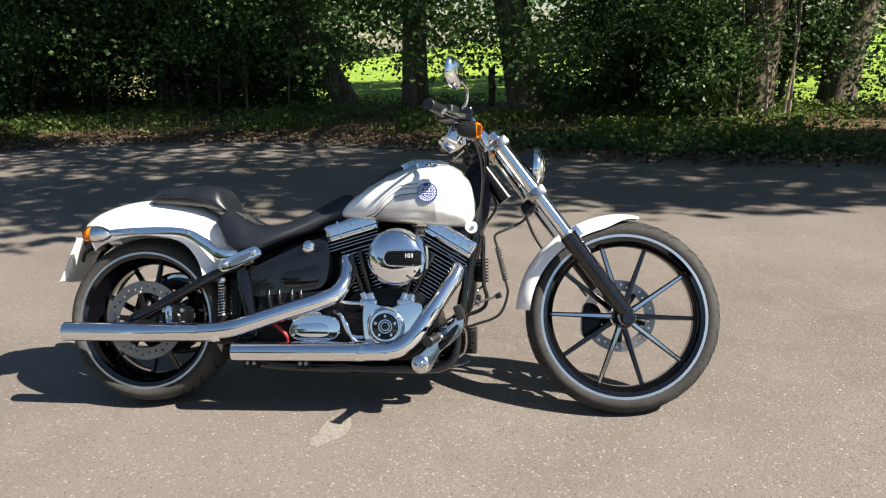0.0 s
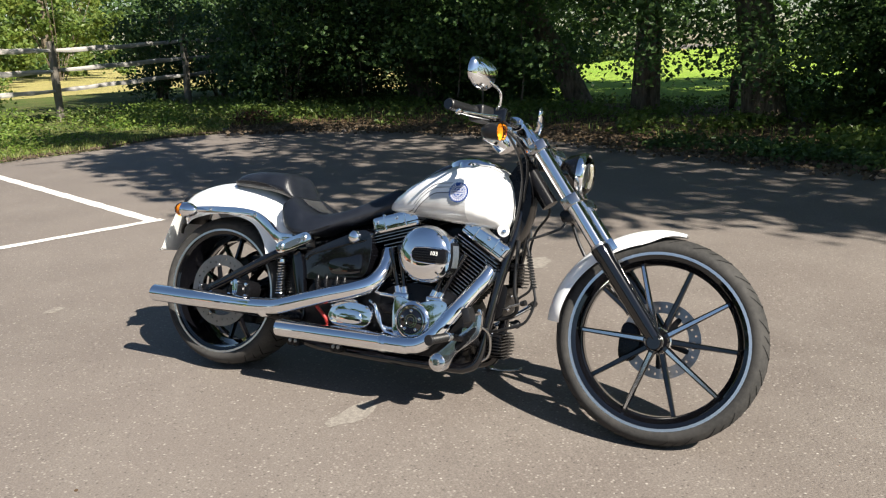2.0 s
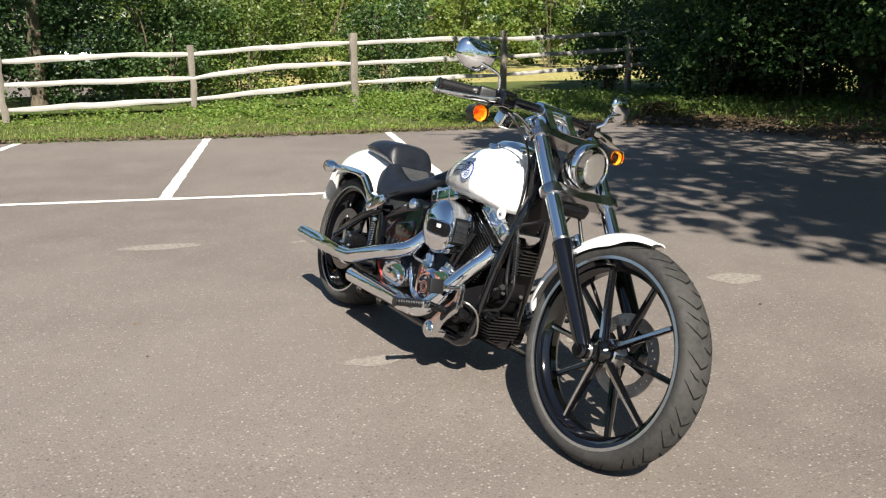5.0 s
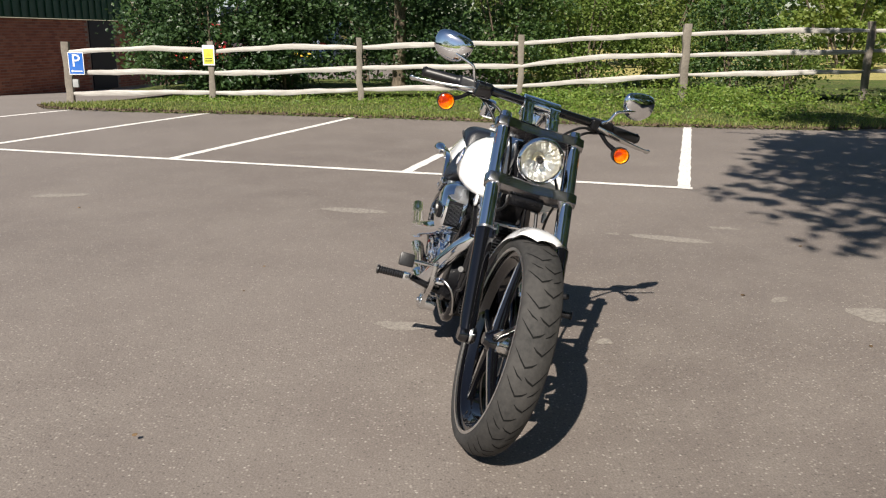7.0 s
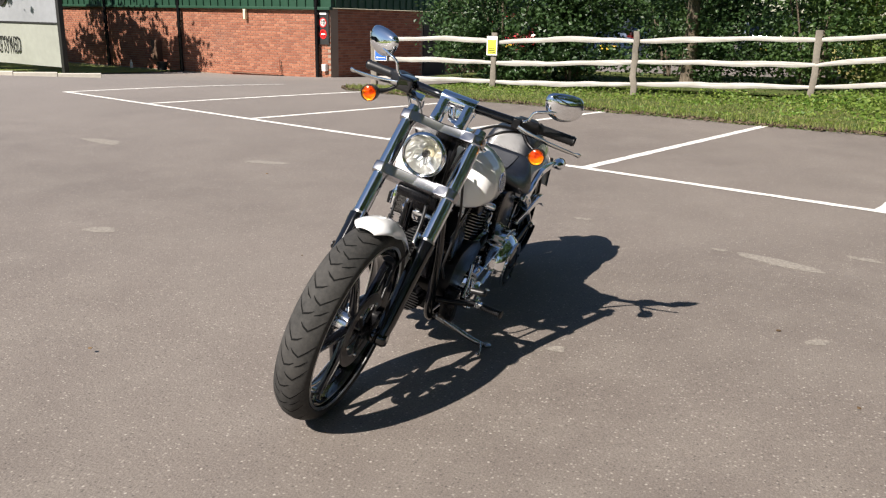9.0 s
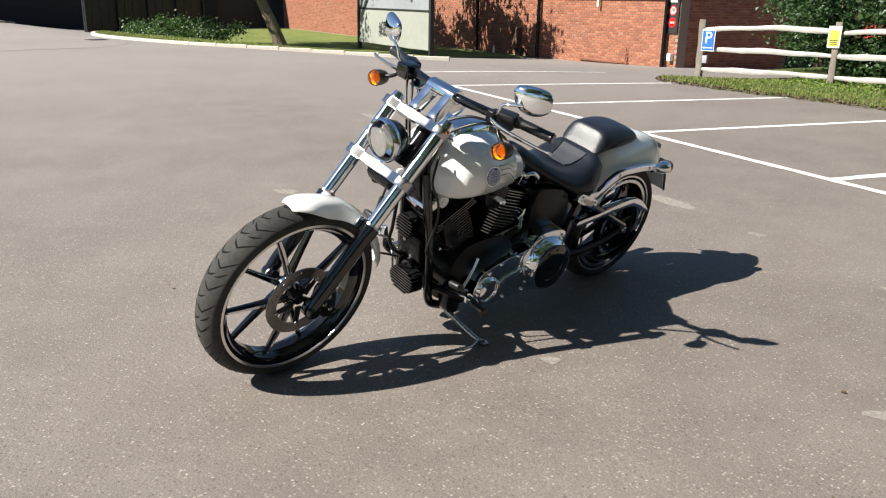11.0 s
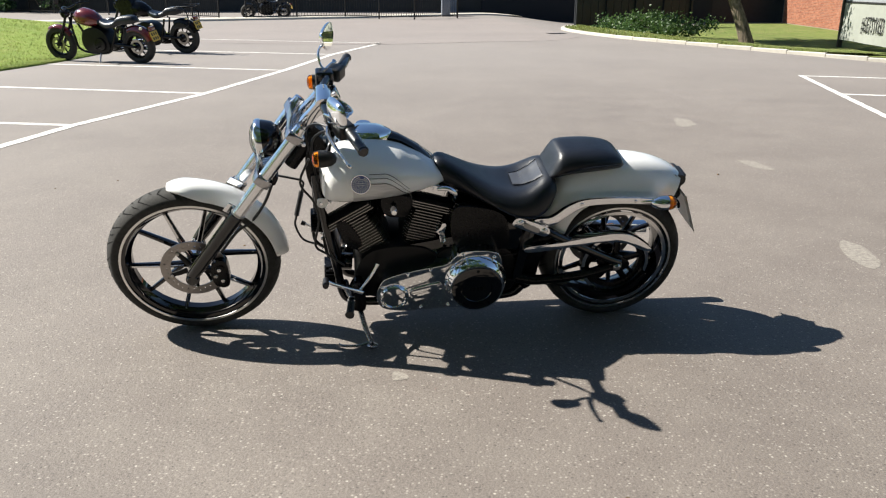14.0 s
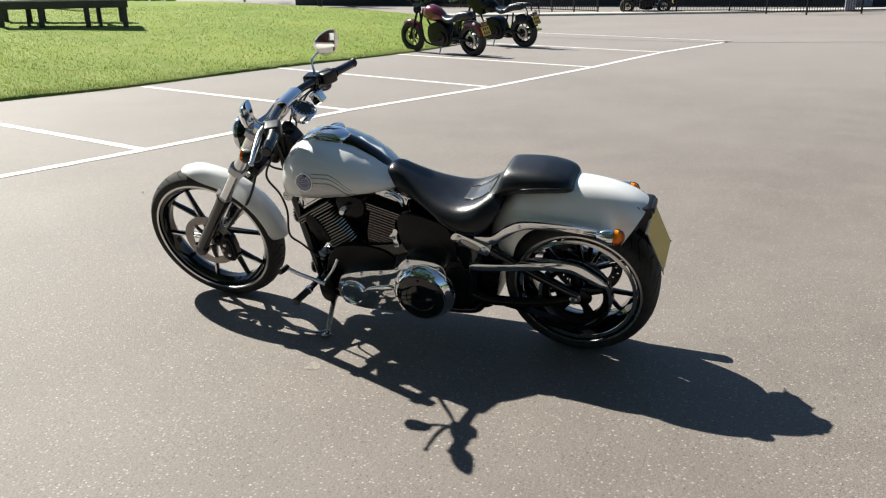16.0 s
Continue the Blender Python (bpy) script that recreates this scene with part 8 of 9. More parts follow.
# air cleaner
AC = (0.972, 0, 0.526)
# added black panel that keeps the gap behind the cylinders dark
part("gap_panel", slab([(0.695, 0.30), (0.70, 0.55), (0.75, 0.60), (0.83, 0.53), (0.86, 0.42), (0.85, 0.30)], -0.025, 0.020, 0.008), CAST, moto, "black panel closing the gap behind the cylinders")
part("air_cleaner_backplate", lathe([(0.0, -0.1105), (0.086, -0.1105), (0.090, -0.106), (0.088, -0.098), (0.060, -0.092), (0.0, -0.092)], AC, sides=48), CAST, moto, "black air cleaner backplate")
ac = part("air_cleaner", lathe([(0.0, -0.226), (0.030, -0.2255), (0.060, -0.222), (0.082, -0.213), (0.095, -0.198), (0.100, -0.178), (0.099, -0.150), (0.092, -0.128), (0.080, -0.112)], AC, sides=64), CHROME, moto, "round chrome air cleaner cover")
part("air_filter_back", lathe([(0.0, -0.100), (0.082, -0.100), (0.090, -0.112), (0.090, -0.130), (0.0, -0.130)], AC, sides=48), SATIN, ac)
out = [(1.062, 0.500), (1.062, 0.547), (0.965, 0.549), (0.945, 0.544), (0.936, 0.525), (0.945, 0.505), (0.965, 0.499)]
part("cover_inset", slab(out, -0.2275, -0.205, 0.003), SATIN, ac, "black ribbed inset")
part("inset_rim", tube([(x, -0.226 + 0.9 * max(0.0, x - 1.0) ** 1.5, z) for x, z in rounded(out, 4)] + [(1.062, -0.2122, 0.500)], 0.0022, 8, smooth_line=False), CHROME, ac)
for k in range(5):
    z = 0.508 + 0.0082 * k
    part("inset_rib", box(0.948, 1.030, -0.2300, -0.226, z - 0.0015, z + 0.0015), CAST, ac)
part("lettering", moved(text_mesh("103", 0.020, 0.0012), Matrix.Translation((1.022, -0.2305, 0.531)) @ Matrix.Rotation(radians(90), 4, "X")), WHITEP, ac, "raised silver figures 103", smooth=False)
scoop = part("intake_scoop", slab(rounded([(1.035, 0.455), (1.062, 0.470), (1.070, 0.525), (1.062, 0.580), (1.035, 0.592), (1.020, 0.525)], 5), -0.205, -0.125, 0.010), CHROME, ac, "chrome intake frame")
part("intake_mesh", slab(rounded([(1.052, 0.475), (1.070, 0.485), (1.0735, 0.525), (1.070, 0.565), (1.052, 0.575), (1.045, 0.525)], 5), -0.195, -0.140), CAST, ac)
for k in range(11):
    y = -0.190 + 0.0045 * k
    part("mesh_wire", tube([(1.0735, y, 0.487), (1.0765, y, 0.525), (1.0735, y, 0.563)], 0.0009, 5, 4), STEEL, ac)

# exhausts
def pipe(name, pts, r, label):
    return part(name, tube(pts, r, 24, 10, cap=False), CHROME, moto, label, angle=70)


up = pipe("upper_exhaust", [(0.300, -0.222, 0.278), (0.400, -0.228, 0.286), (0.480, -0.226, 0.308), (0.600, -0.214, 0.346), (0.700, -0.196, 0.376), (0.760, -0.172, 0.402), (0.786, -0.142, 0.440), (0.790, -0.112, 0.480), (0.780, -0.085, 0.520)], 0.0300, "chrome upper exhaust header")
part("silencer", join(lathe([(0.0325, -0.190), (0.0335, 0.0), (0.0335, 0.352), (0.0350, 0.354), (0.0350, 0.366), (0.0335, 0.368), (0.0310, 0.385), (0.0300, 0.386)], (0, 0, 0), "x", 32)), CHROME, up, "straight chrome silencer").data.transform(Matrix.Translation((-0.01, -0.205, 0.274)) @ Matrix.Rotation(radians(-2.2), 4, "Z"))
part("silencer_bore", lathe([(0.0300, -0.188), (0.0290, -0.10), (0.0, -0.09)], (0, 0, 0), "x", 32), CAST, up).data.transform(Matrix.Translation((-0.01, -0.205, 0.274)) @ Matrix.Rotation(radians(-2.2), 4, "Z"))
lo = pipe("lower_exhaust", [(0.840, -0.208, 0.210), (0.930, -0.206, 0.211), (0.985, -0.200, 0.222), (1.035, -0.188, 0.262), (1.085, -0.165, 0.335), (1.135, -0.128, 0.415), (1.165, -0.100, 0.462), (1.172, -0.075, 0.500), (1.150, -0.055, 0.530)], 0.0295, "chrome lower exhaust header")
part("silencer", lathe([(0.0325, 0.0), (0.0335, 0.02), (0.0335, 0.43), (0.0345, 0.432), (0.0345, 0.448), (0.0315, 0.46), (0.0295, 0.54)], (0.410, -0.205, 0.209), "x", 32), CHROME, lo, "straight chrome silencer")
part("silencer_bore", lathe([(0.0300, 0.002), (0.0290, 0.09), (0.0, 0.10)], (0.410, -0.205, 0.209), "x", 32), CAST, lo)
for x in (0.455, 0.478, 0.640, 0.66):
    part("pipe_bracket", slab(rounded([(x - 0.012, 0.150), (x + 0.012, 0.150), (x + 0.012, 0.185), (x - 0.012, 0.185)], 3), -0.190, -0.150, 0.003), SATIN, lo)
    part("bracket_bolt", bolt((x, -0.190, 0.166), 0.007, 0.006), STEEL, lo)

# gearbox side cover, starter, oil lines on the right
tc = part("clutch_release_cover", slab(rounded([(0.598, 0.280), (0.612, 0.250), (0.660, 0.238), (0.730, 0.240), (0.768, 0.262), (0.772, 0.300), (0.745, 0.325), (0.680, 0.332), (0.625, 0.322)], 6), -0.175, -0.110, 0.014, 3), CHROME, moto, "chrome gearbox side cover")
part("cover_panel", slab(rounded([(0.622, 0.270), (0.650, 0.256), (0.720, 0.256), (0.738, 0.275), (0.720, 0.300), (0.650, 0.302), (0.625, 0.290)], 5), -0.183, -0.172, 0.004), CHROME, tc)
part("cover_cap", slab(rounded([(0.650, 0.325), (0.690, 0.330), (0.715, 0.322), (0.700, 0.340), (0.660, 0.343)], 4), -0.165, -0.120, 0.004), CHROME, tc)
for x, z in ((0.612, 0.262), (0.770, 0.270), (0.756, 0.318), (0.615, 0.312), (0.690, 0.240)):
    part("cover_bolt", bolt((x, -0.174, z), 0.006, 0.006), CHROME, tc)
part("starter_motor", tube([(0.790, -0.100, 0.318, 0.026), (0.850, -0.118, 0.322, 0.026)], sides=20, smooth_line=False), SATIN, moto)
for pts in ([(0.745, -0.135, 0.340), (0.775, -0.150, 0.325), (0.795, -0.150, 0.275), (0.815, -0.145, 0.255), (0.850, -0.140, 0.252)], [(0.760, -0.130, 0.330), (0.790, -0.148, 0.300), (0.805, -0.150, 0.262), (0.825, -0.148, 0.238), (0.855, -0.142, 0.232)], [(0.745, -0.14, 0.385), (0.790, -0.145, 0.372), (0.840, -0.140, 0.368)]):
    part("oil_line", tube(pts, 0.0075, 10), CHROME, moto, "chrome oil line")
part("red_cable", tube([(0.540, -0.165, 0.300), (0.562, -0.172, 0.285), (0.585, -0.170, 0.262), (0.590, -0.160, 0.240)], 0.0065, 10), REDWIRE, moto, "red battery cable")
for x in (0.508, 0.545, 0.590, 0.622):
    part("oil_hose", tube([(x, -0.120, 0.415), (x + 0.004, -0.130, 0.380), (x + 0.012, -0.130, 0.340)], 0.009, 10), SATIN, moto)
    part("hose_clip", tube([(x + 0.002, -0.127, 0.398, 0.0105), (x + 0.003, -0.129, 0.386, 0.0105)], sides=12, smooth_line=False), CAST, moto)

# oil tank
otank = part("oil_tank", slab(rounded([(0.440, 0.455), (0.470, 0.500), (0.600, 0.560), (0.690, 0.592), (0.725, 0.560), (0.722, 0.470), (0.700, 0.425), (0.640, 0.410), (0.470, 0.392), (0.446, 0.415)], 6), -0.128, 0.128, 0.022, 4), BLACK, moto, "gloss black oil tank")
part("tank_rib", slab(rounded([(0.452, 0.470), (0.480, 0.496), (0.600, 0.536), (0.690, 0.560), (0.694, 0.550), (0.600, 0.524), (0.482, 0.484), (0.458, 0.462)], 4), -0.1325, -0.120, 0.003), BLACK, otank)
part("tank_recess", slab(rounded([(0.560, 0.470), (0.640, 0.490), (0.690, 0.500), (0.690, 0.440), (0.640, 0.425), (0.570, 0.425)], 4), -0.1345, -0.120, 0.004), BLACK, otank)
part("oil_cap", lathe([(0, -0.148), (0.014, -0.147), (0.022, -0.141), (0.025, -0.130), (0.025, -0.118), (0.020, -0.115), (0.020, -0.10)], (0.655, 0, 0.564), sides=28), CHROME, otank, "chrome oil filler cap")

# shock and rear caliper, right side
coil = [(0.336 + 0.0165 * math.cos(k * 0.7), -0.112 + 0.0165 * math.sin(k * 0.7), 0.318 + k * 0.00118) for k in range(108)]
part("shock_spring", tube(coil, 0.0037, 7, 1, smooth_line=False), ALLOY, moto, "bright steel coil spring")
part("shock_body", tube([(0.336, -0.112, 0.300, 0.011), (0.336, -0.112, 0.460, 0.011)], sides=14, smooth_line=False), CAST, moto)
part("shock_cap", tube([(0.336, -0.112, 0.446, 0.020), (0.336, -0.112, 0.456, 0.020)], sides=18, smooth_line=False), CHROME, moto)
part("hose_guard", tube([(0.400, -0.105, 0.310, 0.009), (0.402, -0.105, 0.480, 0.009)], sides=10, smooth_line=False), SATIN, moto)
rc = part("rear_caliper", slab(rounded([(0.120, 0.290), (0.150, 0.275), (0.205, 0.285), (0.220, 0.320), (0.205, 0.355), (0.150, 0.360), (0.125, 0.335)], 5), -0.148, -0.075, 0.010), SATIN, moto, "black rear brake caliper with chrome pins")
part("caliper_piston", lathe([(0, -0.156), (0.020, -0.156), (0.025, -0.151), (0.025, -0.12)], (0.175, 0, 0.318), sides=24), CAST, rc)
part("caliper_bridge", slab(rounded([(0.150, 0.305), (0.168, 0.302), (0.170, 0.350), (0.160, 0.362), (0.148, 0.350)], 4), -0.160, -0.140, 0.003), CHROME, rc, "chrome caliper bridge")
for x, z in ((0.140, 0.345), (0.205, 0.300), (0.128, 0.300), (0.205, 0.345)):
    part("caliper_bolt", bolt((x, -0.148, z), 0.009, 0.009), CHROME, rc)

# left side: primary cover, belt guard
prim = part("primary_cover", slab(rounded([(1.028, 0.246), (1.012, 0.292), (0.985, 0.320), (0.885, 0.350), (0.760, 0.374), (0.728, 0.402), (0.692, 0.430), (0.600, 0.432), (0.546, 0.412), (0.530, 0.340), (0.536, 0.240), (0.575, 0.182), (0.640, 0.162), (0.730, 0.166), (0.820, 0.162), (0.915, 0.158), (0.995, 0.172), (1.022, 0.204)], 6), 0.110, 0.198, 0.026, 5), CHROME, moto, "chrome primary drive cover")
part("inner_primary", slab(rounded([(1.034, 0.240), (1.030, 0.330), (1.000, 0.395), (0.820, 0.432), (0.700, 0.452), (0.560, 0.446), (0.520, 0.400), (0.520, 0.200), (0.600, 0.160), (0.960, 0.160)], 3), 0.092, 0.114, 0.004), BLACK, prim, "black inner primary housing")
part("clutch_bulge", lathe([(0.128, 0.186), (0.124, 0.205), (0.114, 0.222), (0.106, 0.232), (0.102, 0.236)], (0.635, 0, 0.286), sides=64), CHROME, prim, angle=60)
derby = part("derby_cover", lathe([(0.104, 0.232), (0.101, 0.241), (0.094, 0.245), (0.060, 0.247), (0.058, 0.244), (0.0, 0.246)], (0.635, 0, 0.286), sides=64), BLACK, prim, "round black derby cover")
part("derby_rim", moved(ring_mesh(0.100, 0.1055, 0.236, 0.243, 64), Matrix.Translation((0.635, 0, 0.286))), CHROME, prim)
for k in range(5):
    a = radians(90 + 72 * k)
    part("derby_bolt", bolt((0.635 + 0.084 * math.cos(a), 0.245, 0.286 + 0.084 * math.sin(a)), 0.006, 0.004, "y", 1), SATIN, prim)
for k in range(4):
    part("name_bar", box(0.612 + 0.015 * k, 0.622 + 0.015 * k, 0.2455, 0.2475, 0.279, 0.293), SATIN, prim)
part("stator_boss", lathe([(0.060, 0.188), (0.057, 0.206), (0.050, 0.212), (0.046, 0.211), (0.043, 0.206), (0.0, 0.210)], (0.958, 0, 0.232), sides=48), CHROME, prim)
part("inspection_cover", slab(rounded([(0.762, 0.258), (0.768, 0.236), (0.800, 0.228), (0.880, 0.222), (0.894, 0.240), (0.890, 0.264), (0.800, 0.290), (0.772, 0.286)], 5), 0.190, 0.206, 0.005), CHROME, prim, "chrome inspection cover")
for x, z in ((0.905, 0.336), (0.815, 0.354), (0.742, 0.384), (0.690, 0.418), (0.566, 0.402), (1.006, 0.276), (1.000, 0.190), (0.850, 0.174), (0.740, 0.180)):
    part("primary_bolt", bolt((x, 0.196, z), 0.0075, 0.012, "y", 1), CHROME, prim)
part("belt_guard", slab(rounded([(0.430, 0.425), (0.300, 0.440), (0.180, 0.462), (0.080, 0.474), (0.000, 0.460), (-0.082, 0.400), (-0.066, 0.386), (-0.030, 0.400), (0.020, 0.425), (0.080, 0.438), (0.180, 0.430), (0.300, 0.412), (0.425, 0.400)], 6), 0.136, 0.172, 0.004), CHROME, moto, "chrome upper belt guard")
part("lower_guard", slab(rounded([(0.180, 0.175), (0.060, 0.158), (-0.030, 0.190), (-0.085, 0.260), (-0.072, 0.264), (-0.020, 0.205), (0.060, 0.176), (0.175, 0.190)], 6), 0.136, 0.160, 0.004), SATIN, moto)
part("drive_belt", loft([[(x, y, z + dz) for y, dz in ((0.100, 0), (0.128, 0), (0.128, 0.006), (0.100, 0.006))] for x, z in ((0.60, 0.350), (0.40, 0.372), (0.20, 0.405), (0.06, 0.446), (-0.03, 0.428), (-0.084, 0.370), (-0.100, 0.300), (-0.078, 0.226), (-0.005, 0.170), (0.10, 0.168), (0.30, 0.205), (0.60, 0.260))], True), PLASTIC, moto, "black drive belt")
horn = part("horn_cover", slab(rounded([(0.752, 0.440), (0.772, 0.436), (0.778, 0.470), (0.790, 0.484), (0.776, 0.500), (0.764, 0.522), (0.750, 0.512), (0.758, 0.480)], 4), 0.100, 0.128, 0.007), CHROME, moto, "chrome rear exhaust manifold cover")
part("cover_bolt", bolt((0.768, 0.130, 0.478), 0.006, 0.006, "y", 1), STEEL, horn)
part("frame_trim", tube([(0.790, 0.108, 0.664, 0.006), (0.752, 0.114, 0.668, 0.010), (0.722, 0.114, 0.648, 0.011), (0.716, 0.112, 0.622, 0.006)], sides=12, n=6), CHROME, moto, "chrome frame cap below the tank")
part("front_manifold", slab(rounded([(1.080, 0.420), (1.120, 0.405), (1.160, 0.460), (1.175, 0.520), (1.140, 0.530), (1.100, 0.480)], 5), 0.050, 0.110, 0.012), SATIN, moto, "black engine mount")
part("coil_cover", slab(rounded([(0.900, 0.560), (0.985, 0.560), (1.000, 0.640), (0.890, 0.640)], 4), 0.060, 0.125, 0.010), SATIN, moto)
part("key_switch", lathe([(0, 0.176), (0.010, 0.176), (0.014, 0.170), (0.014, 0.12)], (0.958, 0, 0.604), sides=20), CHROME, moto)
part("side_cover", slab(rounded([(0.500, 0.450), (0.530, 0.560), (0.640, 0.600), (0.730, 0.590), (0.725, 0.450), (0.640, 0.400), (0.530, 0.405)], 5), 0.118, 0.146, 0.012), SATIN, moto, "black side cover")

# front of the frame: oil cooler, regulator, lower cover
PODEDGE = plain("dull fin edge", (0.13, 0.13, 0.13), 0.35, 1.0, 0.0, 60, 0.08)


def finned_pod(name, c, rx, rz, x0, x1, n, label):
    """A rounded pod with cooling fins that faces forward."""
    pod = part(name, slab([(x0, c[1] - rz * 0.85), (x1 - 0.014, c[1] - rz * 0.85), (x1 - 0.014, c[1] + rz * 0.85), (x0, c[1] + rz * 0.85)], c[0] - rx * 0.72, c[0] + rx * 0.72, 0.012), SATIN, moto, label)
    for k in range(n):
        z = c[1] - rz + (k + 0.5) * 2 * rz / n
        w = rx * math.sqrt(max(0.05, 1 - ((z - c[1]) / rz) ** 2 * 0.92))
        bm = box(x0 + 0.006, x1, c[0] - w, c[0] + w, z - rz / n * 0.42, z + rz / n * 0.42, 0.002, 1)
        part("fin", bm, SATIN, pod)
        part("fin_edge", box(x1 - 0.0004, x1 + 0.0012, c[0] - w * 0.96, c[0] + w * 0.96, z - rz / n * 0.34, z + rz / n * 0.34), PODEDGE, pod, smooth=False)
    return pod


finned_pod("oil_cooler", (0.0, 0.478), 0.048, 0.045, 1.222, 1.275, 8, "black finned oil cooler with bright edges")
finned_pod("voltage_regulator", (-0.005, 0.230), 0.072, 0.048, 1.165, 1.232, 9, "black finned voltage regulator")
part("oil_filter", tube([(1.120, -0.03, 0.255, 0.036), (1.185, -0.03, 0.262, 0.036), (1.192, -0.03, 0.262, 0.030)], sides=28, smooth_line=False), BLACK, moto, "black oil filter")
part("front_bracket", slab(rounded([(1.165, 0.330), (1.215, 0.335), (1.232, 0.420), (1.222, 0.440), (1.185, 0.430)], 4), -0.060, 0.060, 0.008), CAST, moto)
for y, z in ((-0.05, 0.360), (0.03, 0.355), (-0.02, 0.405)):
    part("bracket_bolt", bolt((1.235, y, z), 0.008, 0.008, "x", 1), STEEL, moto)
part("cooler_spring", tube([(1.311 + 0.00031 * k + 0.0085 * math.cos(k * 0.9), -0.10 + 0.0085 * math.sin(k * 0.9), 0.557 - k * 0.00128) for k in range(90)], 0.0028, 6, 1, smooth_line=False), PLASTIC, moto, "black spiral hose wrap")
part("oil_hose", tube([(1.262, -0.072, 0.600), (1.262, -0.072, 0.440), (1.272, -0.065, 0.390), (1.262, -0.045, 0.350), (1.215, -0.030, 0.325), (1.150, -0.040, 0.315)], 0.007, 10), PLASTIC, moto, "black hose")
stay = part("wire_stay", tube([(1.230, -0.085, 0.362), (1.250, -0.10, 0.370), (1.310, -0.12, 0.392)], 0.0045, 8), STEEL, moto)
part("stay_end", tube([(1.306, -0.119, 0.390, 0.009), (1.322, -0.123, 0.396, 0.010)], sides=12, smooth_line=False), PLASTIC, stay)

for pts in ([(1.265, 0.10, 0.80), (1.300, 0.13, 0.715), (1.255, 0.13, 0.635), (1.240, 0.13, 0.555), (1.258, 0.125, 0.440), (1.215, 0.115, 0.390), (1.150, 0.11, 0.330)], [(1.425, -0.045, 0.705), (1.405, -0.060, 0.655), (1.355, -0.085, 0.626), (1.305, -0.10, 0.600), (1.311, -0.10, 0.557), (1.339, -0.10, 0.442), (1.345, -0.10, 0.394), (1.315, -0.10, 0.326), (1.24, -0.10, 0.295), (1.185, -0.085, 0.279)]):
    part("control_cable", tube(pts, 0.0046, 10), PLASTIC, moto, "black hanging control cable")

# foot controls
for s, peg0, peg1 in ((-1, Vector((1.121, -0.278, 0.268)), Vector((1.103, -0.388, 0.262))), (1, Vector((1.126, 0.268, 0.272)), Vector((1.136, 0.362, 0.275)))):
    d = peg1 - peg0
    ribs = [(*(peg0 + d * (0.10 + 0.84 * k / 21)), 0.0150 if k % 2 else 0.0125) for k in range(22)]
    peg = part("foot_peg", tube(ribs + [(*(peg0 + d * 0.955), 0.0175), (*peg1, 0.0175), (*(peg1 + d * 0.02), 0.015)], sides=16, smooth_line=False), PLASTIC, moto, "ribbed black rubber foot peg")
    part("peg_mount", tube([(1.150, s * 0.090, 0.235, 0.014), (1.140, s * 0.170, 0.250, 0.0125), (*(peg0 - d * 0.15), 0.012)], sides=14), SATIN, peg)
    part("peg_clevis", moved(box(-0.013, 0.013, -0.015, 0.015, -0.013, 0.013, 0.004), Matrix.Translation(peg0)), CHROME, peg)
    part("clevis_bolt", bolt(peg0 + Vector((0.013, 0, 0.0)), 0.007, 0.005, "x", 1), STEEL, peg)
brake = part("brake_pedal", slab(rounded([(1.024, 0.168), (1.036, 0.192), (1.059, 0.205), (1.112, 0.258), (1.164, 0.304), (1.181, 0.345), (1.187, 0.363), (1.199, 0.350), (1.195, 0.280), (1.160, 0.240), (1.121, 0.208), (1.100, 0.170), (1.085, 0.146), (1.055, 0.136), (1.034, 0.146)], 5), -0.199, -0.182, 0.005, 3), ALLOY, moto, "polished brake pedal arm")
part("pedal_pivot", lathe([(0, -0.212), (0.010, -0.212), (0.012, -0.207), (0.024, -0.206), (0.029, -0.202), (0.030, -0.190), (0.030, -0.14)], (1.054, 0, 0.168), sides=28), ALLOY, brake)
# a dark plate stands in for the shaded slot, which isn't cut
part("pedal_slot", slab(rounded([(1.114, 0.230), (1.122, 0.247), (1.172, 0.297), (1.183, 0.293), (1.159, 0.253), (1.127, 0.217)], 4), -0.2008, -0.1985), SATIN, brake, "dark plate for the slot in the pedal arm")
part("pedal_pad", moved(box(-0.013, 0.013, -0.027, 0.027, -0.024, 0.024, 0.006), Matrix.Translation((1.194, -0.300, 0.348)) @ Matrix.Rotation(radians(-18), 4, "Y")), PLASTIC, brake, "black rubber pedal pad")
part("pedal_stub", tube([(1.190, -0.188, 0.350, 0.007), (1.192, -0.280, 0.348, 0.007)], sides=10, smooth_line=False), ALLOY, brake)
part("master_cylinder", tube([(1.105, -0.125, 0.235, 0.028), (1.150, -0.128, 0.262, 0.028), (1.156, -0.128, 0.266, 0.02)], sides=20, smooth_line=False), SATIN, moto, "black rear master cylinder")
part("banjo_bolt", lathe([(0, -0.172), (0.013, -0.172), (0.015, -0.166), (0.015, -0.14)], (1.135, 0, 0.280), sides=16), CHROME, moto)
part("brake_pipe", tube([(1.135, -0.165, 0.280), (1.175, -0.150, 0.300), (1.200, -0.110, 0.270), (1.195, -0.090, 0.200), (1.150, -0.095, 0.165)], 0.005, 10), STEEL, moto)
shift = part("shift_lever", tube([(1.085, 0.205, 0.265, 0.010), (1.140, 0.225, 0.300, 0.008), (1.195, 0.245, 0.338, 0.008), (1.222, 0.250, 0.358, 0.009)], sides=12), CHROME, moto, "chrome gear shift lever")
part("shift_peg", tube([(1.222, 0.245, 0.358, 0.012), (1.222, 0.290, 0.366, 0.013), (1.222, 0.302, 0.368, 0.011)], sides=14, smooth_line=False), PLASTIC, shift, "black rubber shifter peg")
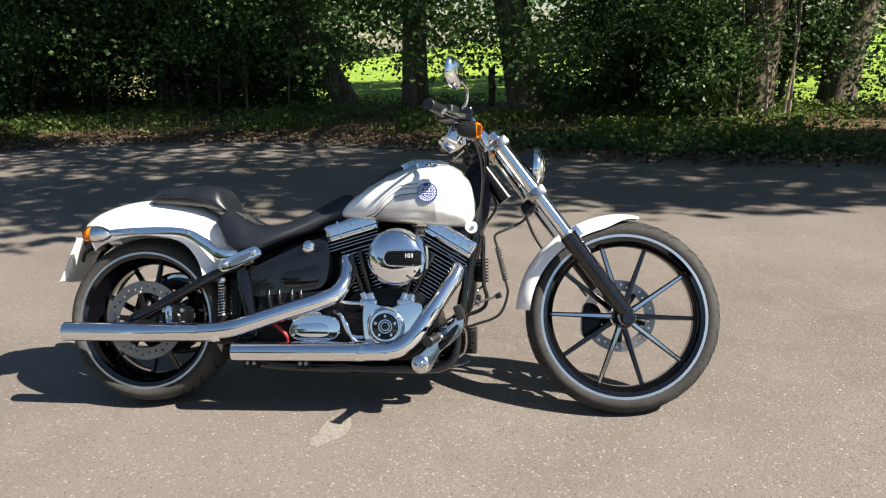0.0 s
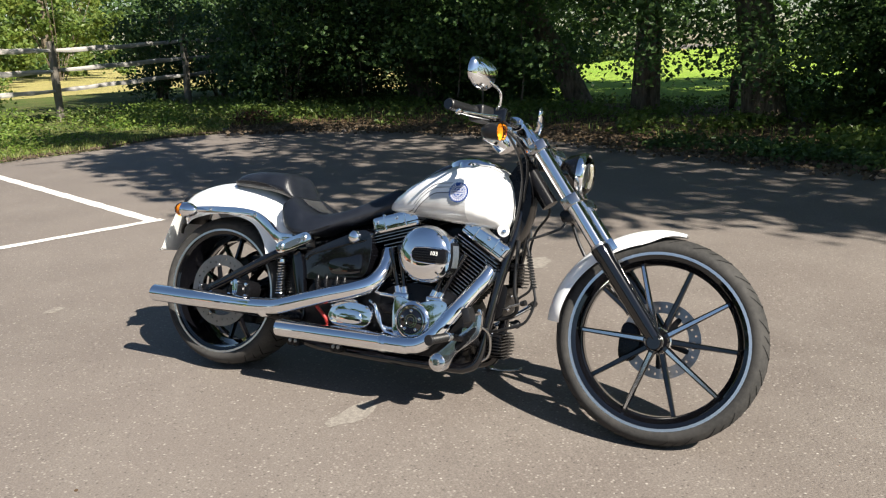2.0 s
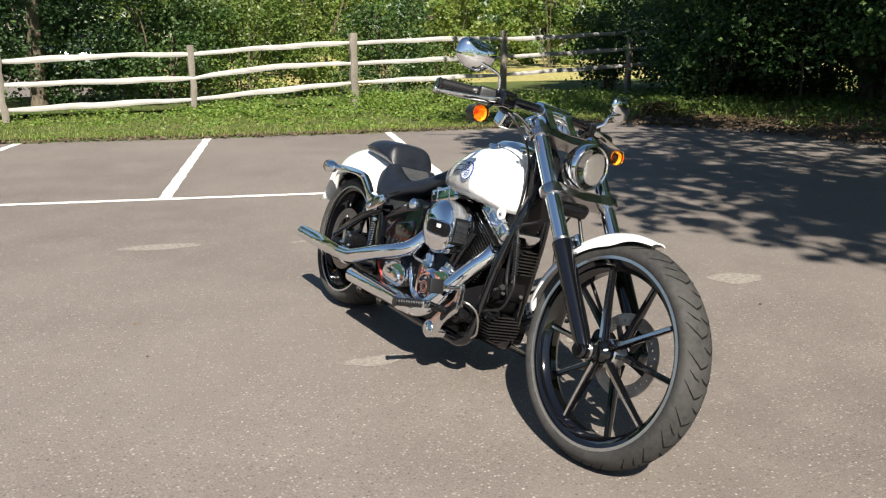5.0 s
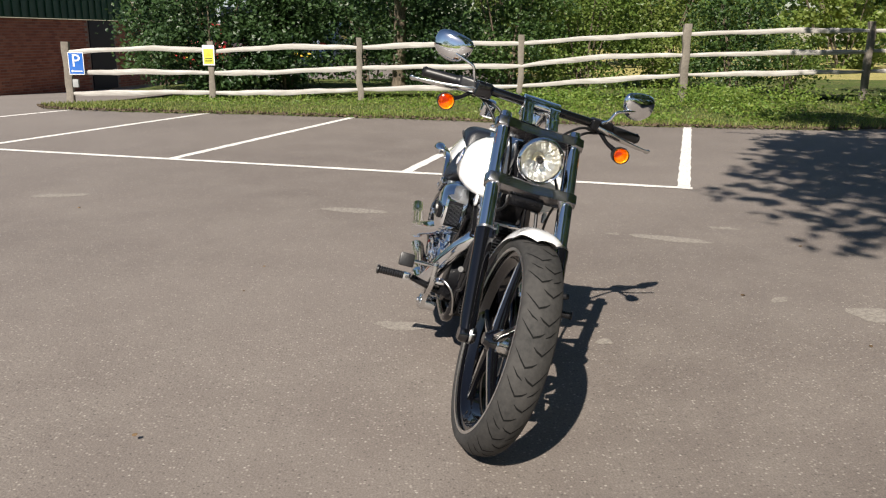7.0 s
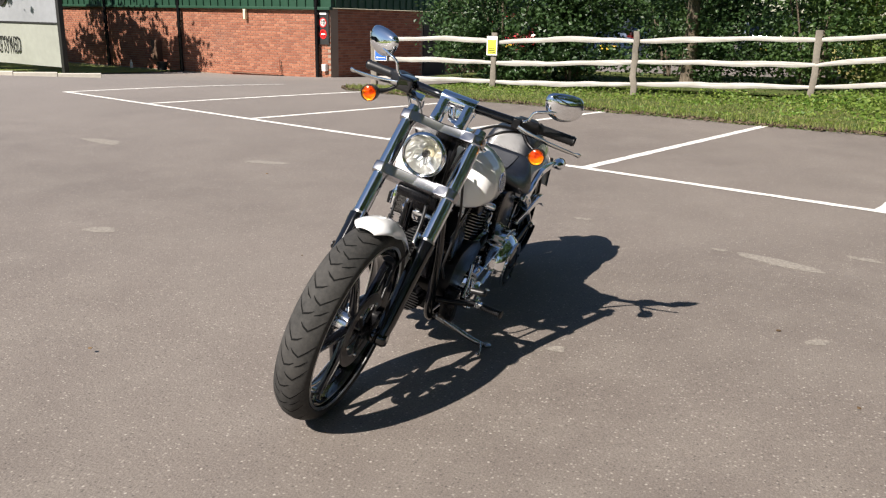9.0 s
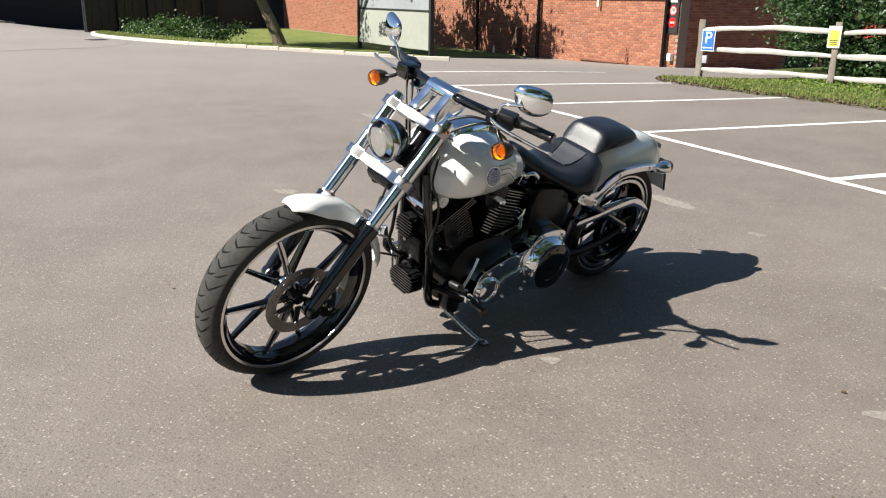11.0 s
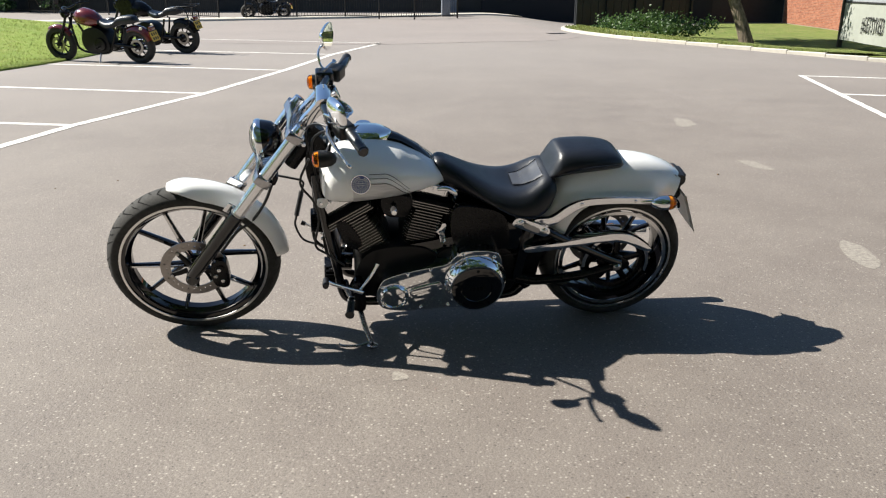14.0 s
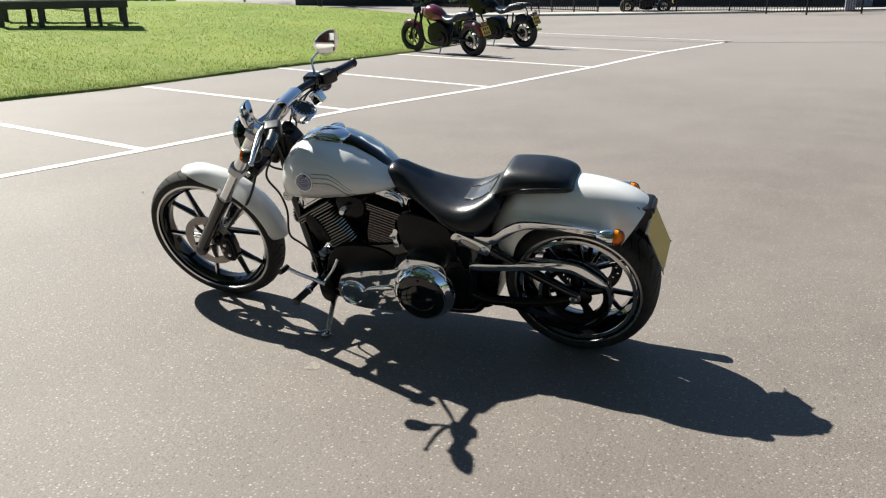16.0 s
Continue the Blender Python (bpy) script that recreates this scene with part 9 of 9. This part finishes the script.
part("shift_rod", tube([(1.095, 0.190, 0.262, 0.006), (1.050, 0.180, 0.320, 0.0065), (1.020, 0.170, 0.375, 0.008)], sides=10), CHROME, shift)
part("shift_bracket", slab(rounded([(1.075, 0.150), (1.125, 0.160), (1.135, 0.235), (1.110, 0.285), (1.080, 0.280), (1.070, 0.210)], 4), 0.120, 0.175, 0.008), SATIN, moto)
stand = part("side_stand", tube([(1.100, 0.105, 0.150, 0.013), (1.092, 0.160, 0.135, 0.0115), (1.072, 0.245, 0.105, 0.0105), (1.056, 0.300, 0.090, 0.010), (1.050, 0.318, 0.088, 0.010)], sides=14), STEEL, moto, "steel side stand resting on the asphalt")
part("stand_foot", moved(lathe([(0, 0.0), (0.020, 0.001), (0.022, 0.006), (0.014, 0.012), (0.0, 0.014)], axis="z", sides=24), Matrix.Translation((1.051, 0.326, 0.0875)) @ Matrix.Rotation(radians(15), 4, "X")), STEEL, stand)
part("stand_tang", tube([(1.056, 0.300, 0.094, 0.006), (1.105, 0.320, 0.092, 0.005), (1.165, 0.330, 0.100, 0.005), (1.182, 0.328, 0.110, 0.005)], sides=10), STEEL, stand)


# ---- brickwork, last ----
def brick_mesh(w=0.215, h=0.065, d=0.012):
    V = [(0, 0, 0), (w, 0, 0), (w, 0, h), (0, 0, h), (0.004, -d, 0.004), (w - 0.004, -d, 0.004), (w - 0.004, -d, h - 0.004), (0.004, -d, h - 0.004)]
    F = [(4, 5, 6, 7), (0, 1, 5, 4), (1, 2, 6, 5), (2, 3, 7, 6), (3, 0, 4, 7)]
    return np.array(V), np.array(F)


BV, BF = brick_mesh()
full = raw("brick", BV, BF, BRICK)
rest_f, rest_s = [], []
count = 0
for row in range(27):
    z = BASE + 0.005 + row * 0.076
    n = int(WL / 0.226)
    for k in range(n):
        x = k * 0.226 + (0.113 if row % 2 else 0.0)
        if x + 0.215 > WL:
            continue
        if 0.45 < x < 3.2 and row >= 3 and count < 290 and x + 0.215 < 3.3:
            ob = new("brick", full)
            ob.parent = wall_f
            ob.location = (x, 0.022, z)
            count += 1
        else:
            rest_f.append((x, 0.022, z))
    for k in range(int(13.6 / 0.226)):
        y = 0.02 + k * 0.226 + (0.113 if row % 2 else 0.0)
        if 4.4 < y < 5.9:
            continue
        rest_s.append((0.022, y, z))
for places, turn, owner in ((rest_f, False, wall_f), (rest_s, True, wall_s)):
    P = np.array(places)
    B = BV if not turn else np.column_stack([BV[:, 1], BV[:, 0], BV[:, 2]])
    V = (P[:, None, :] + B[None]).reshape(-1, 3)
    F = (np.arange(len(P))[:, None, None] * 8 + (BF if not turn else BF[:, ::-1])[None]).reshape(-1, 4)
    ob = new("brickwork", raw("brickwork", V, F, BRICKS))
    ob.parent = owner
    ob["kind"] = "stuff"
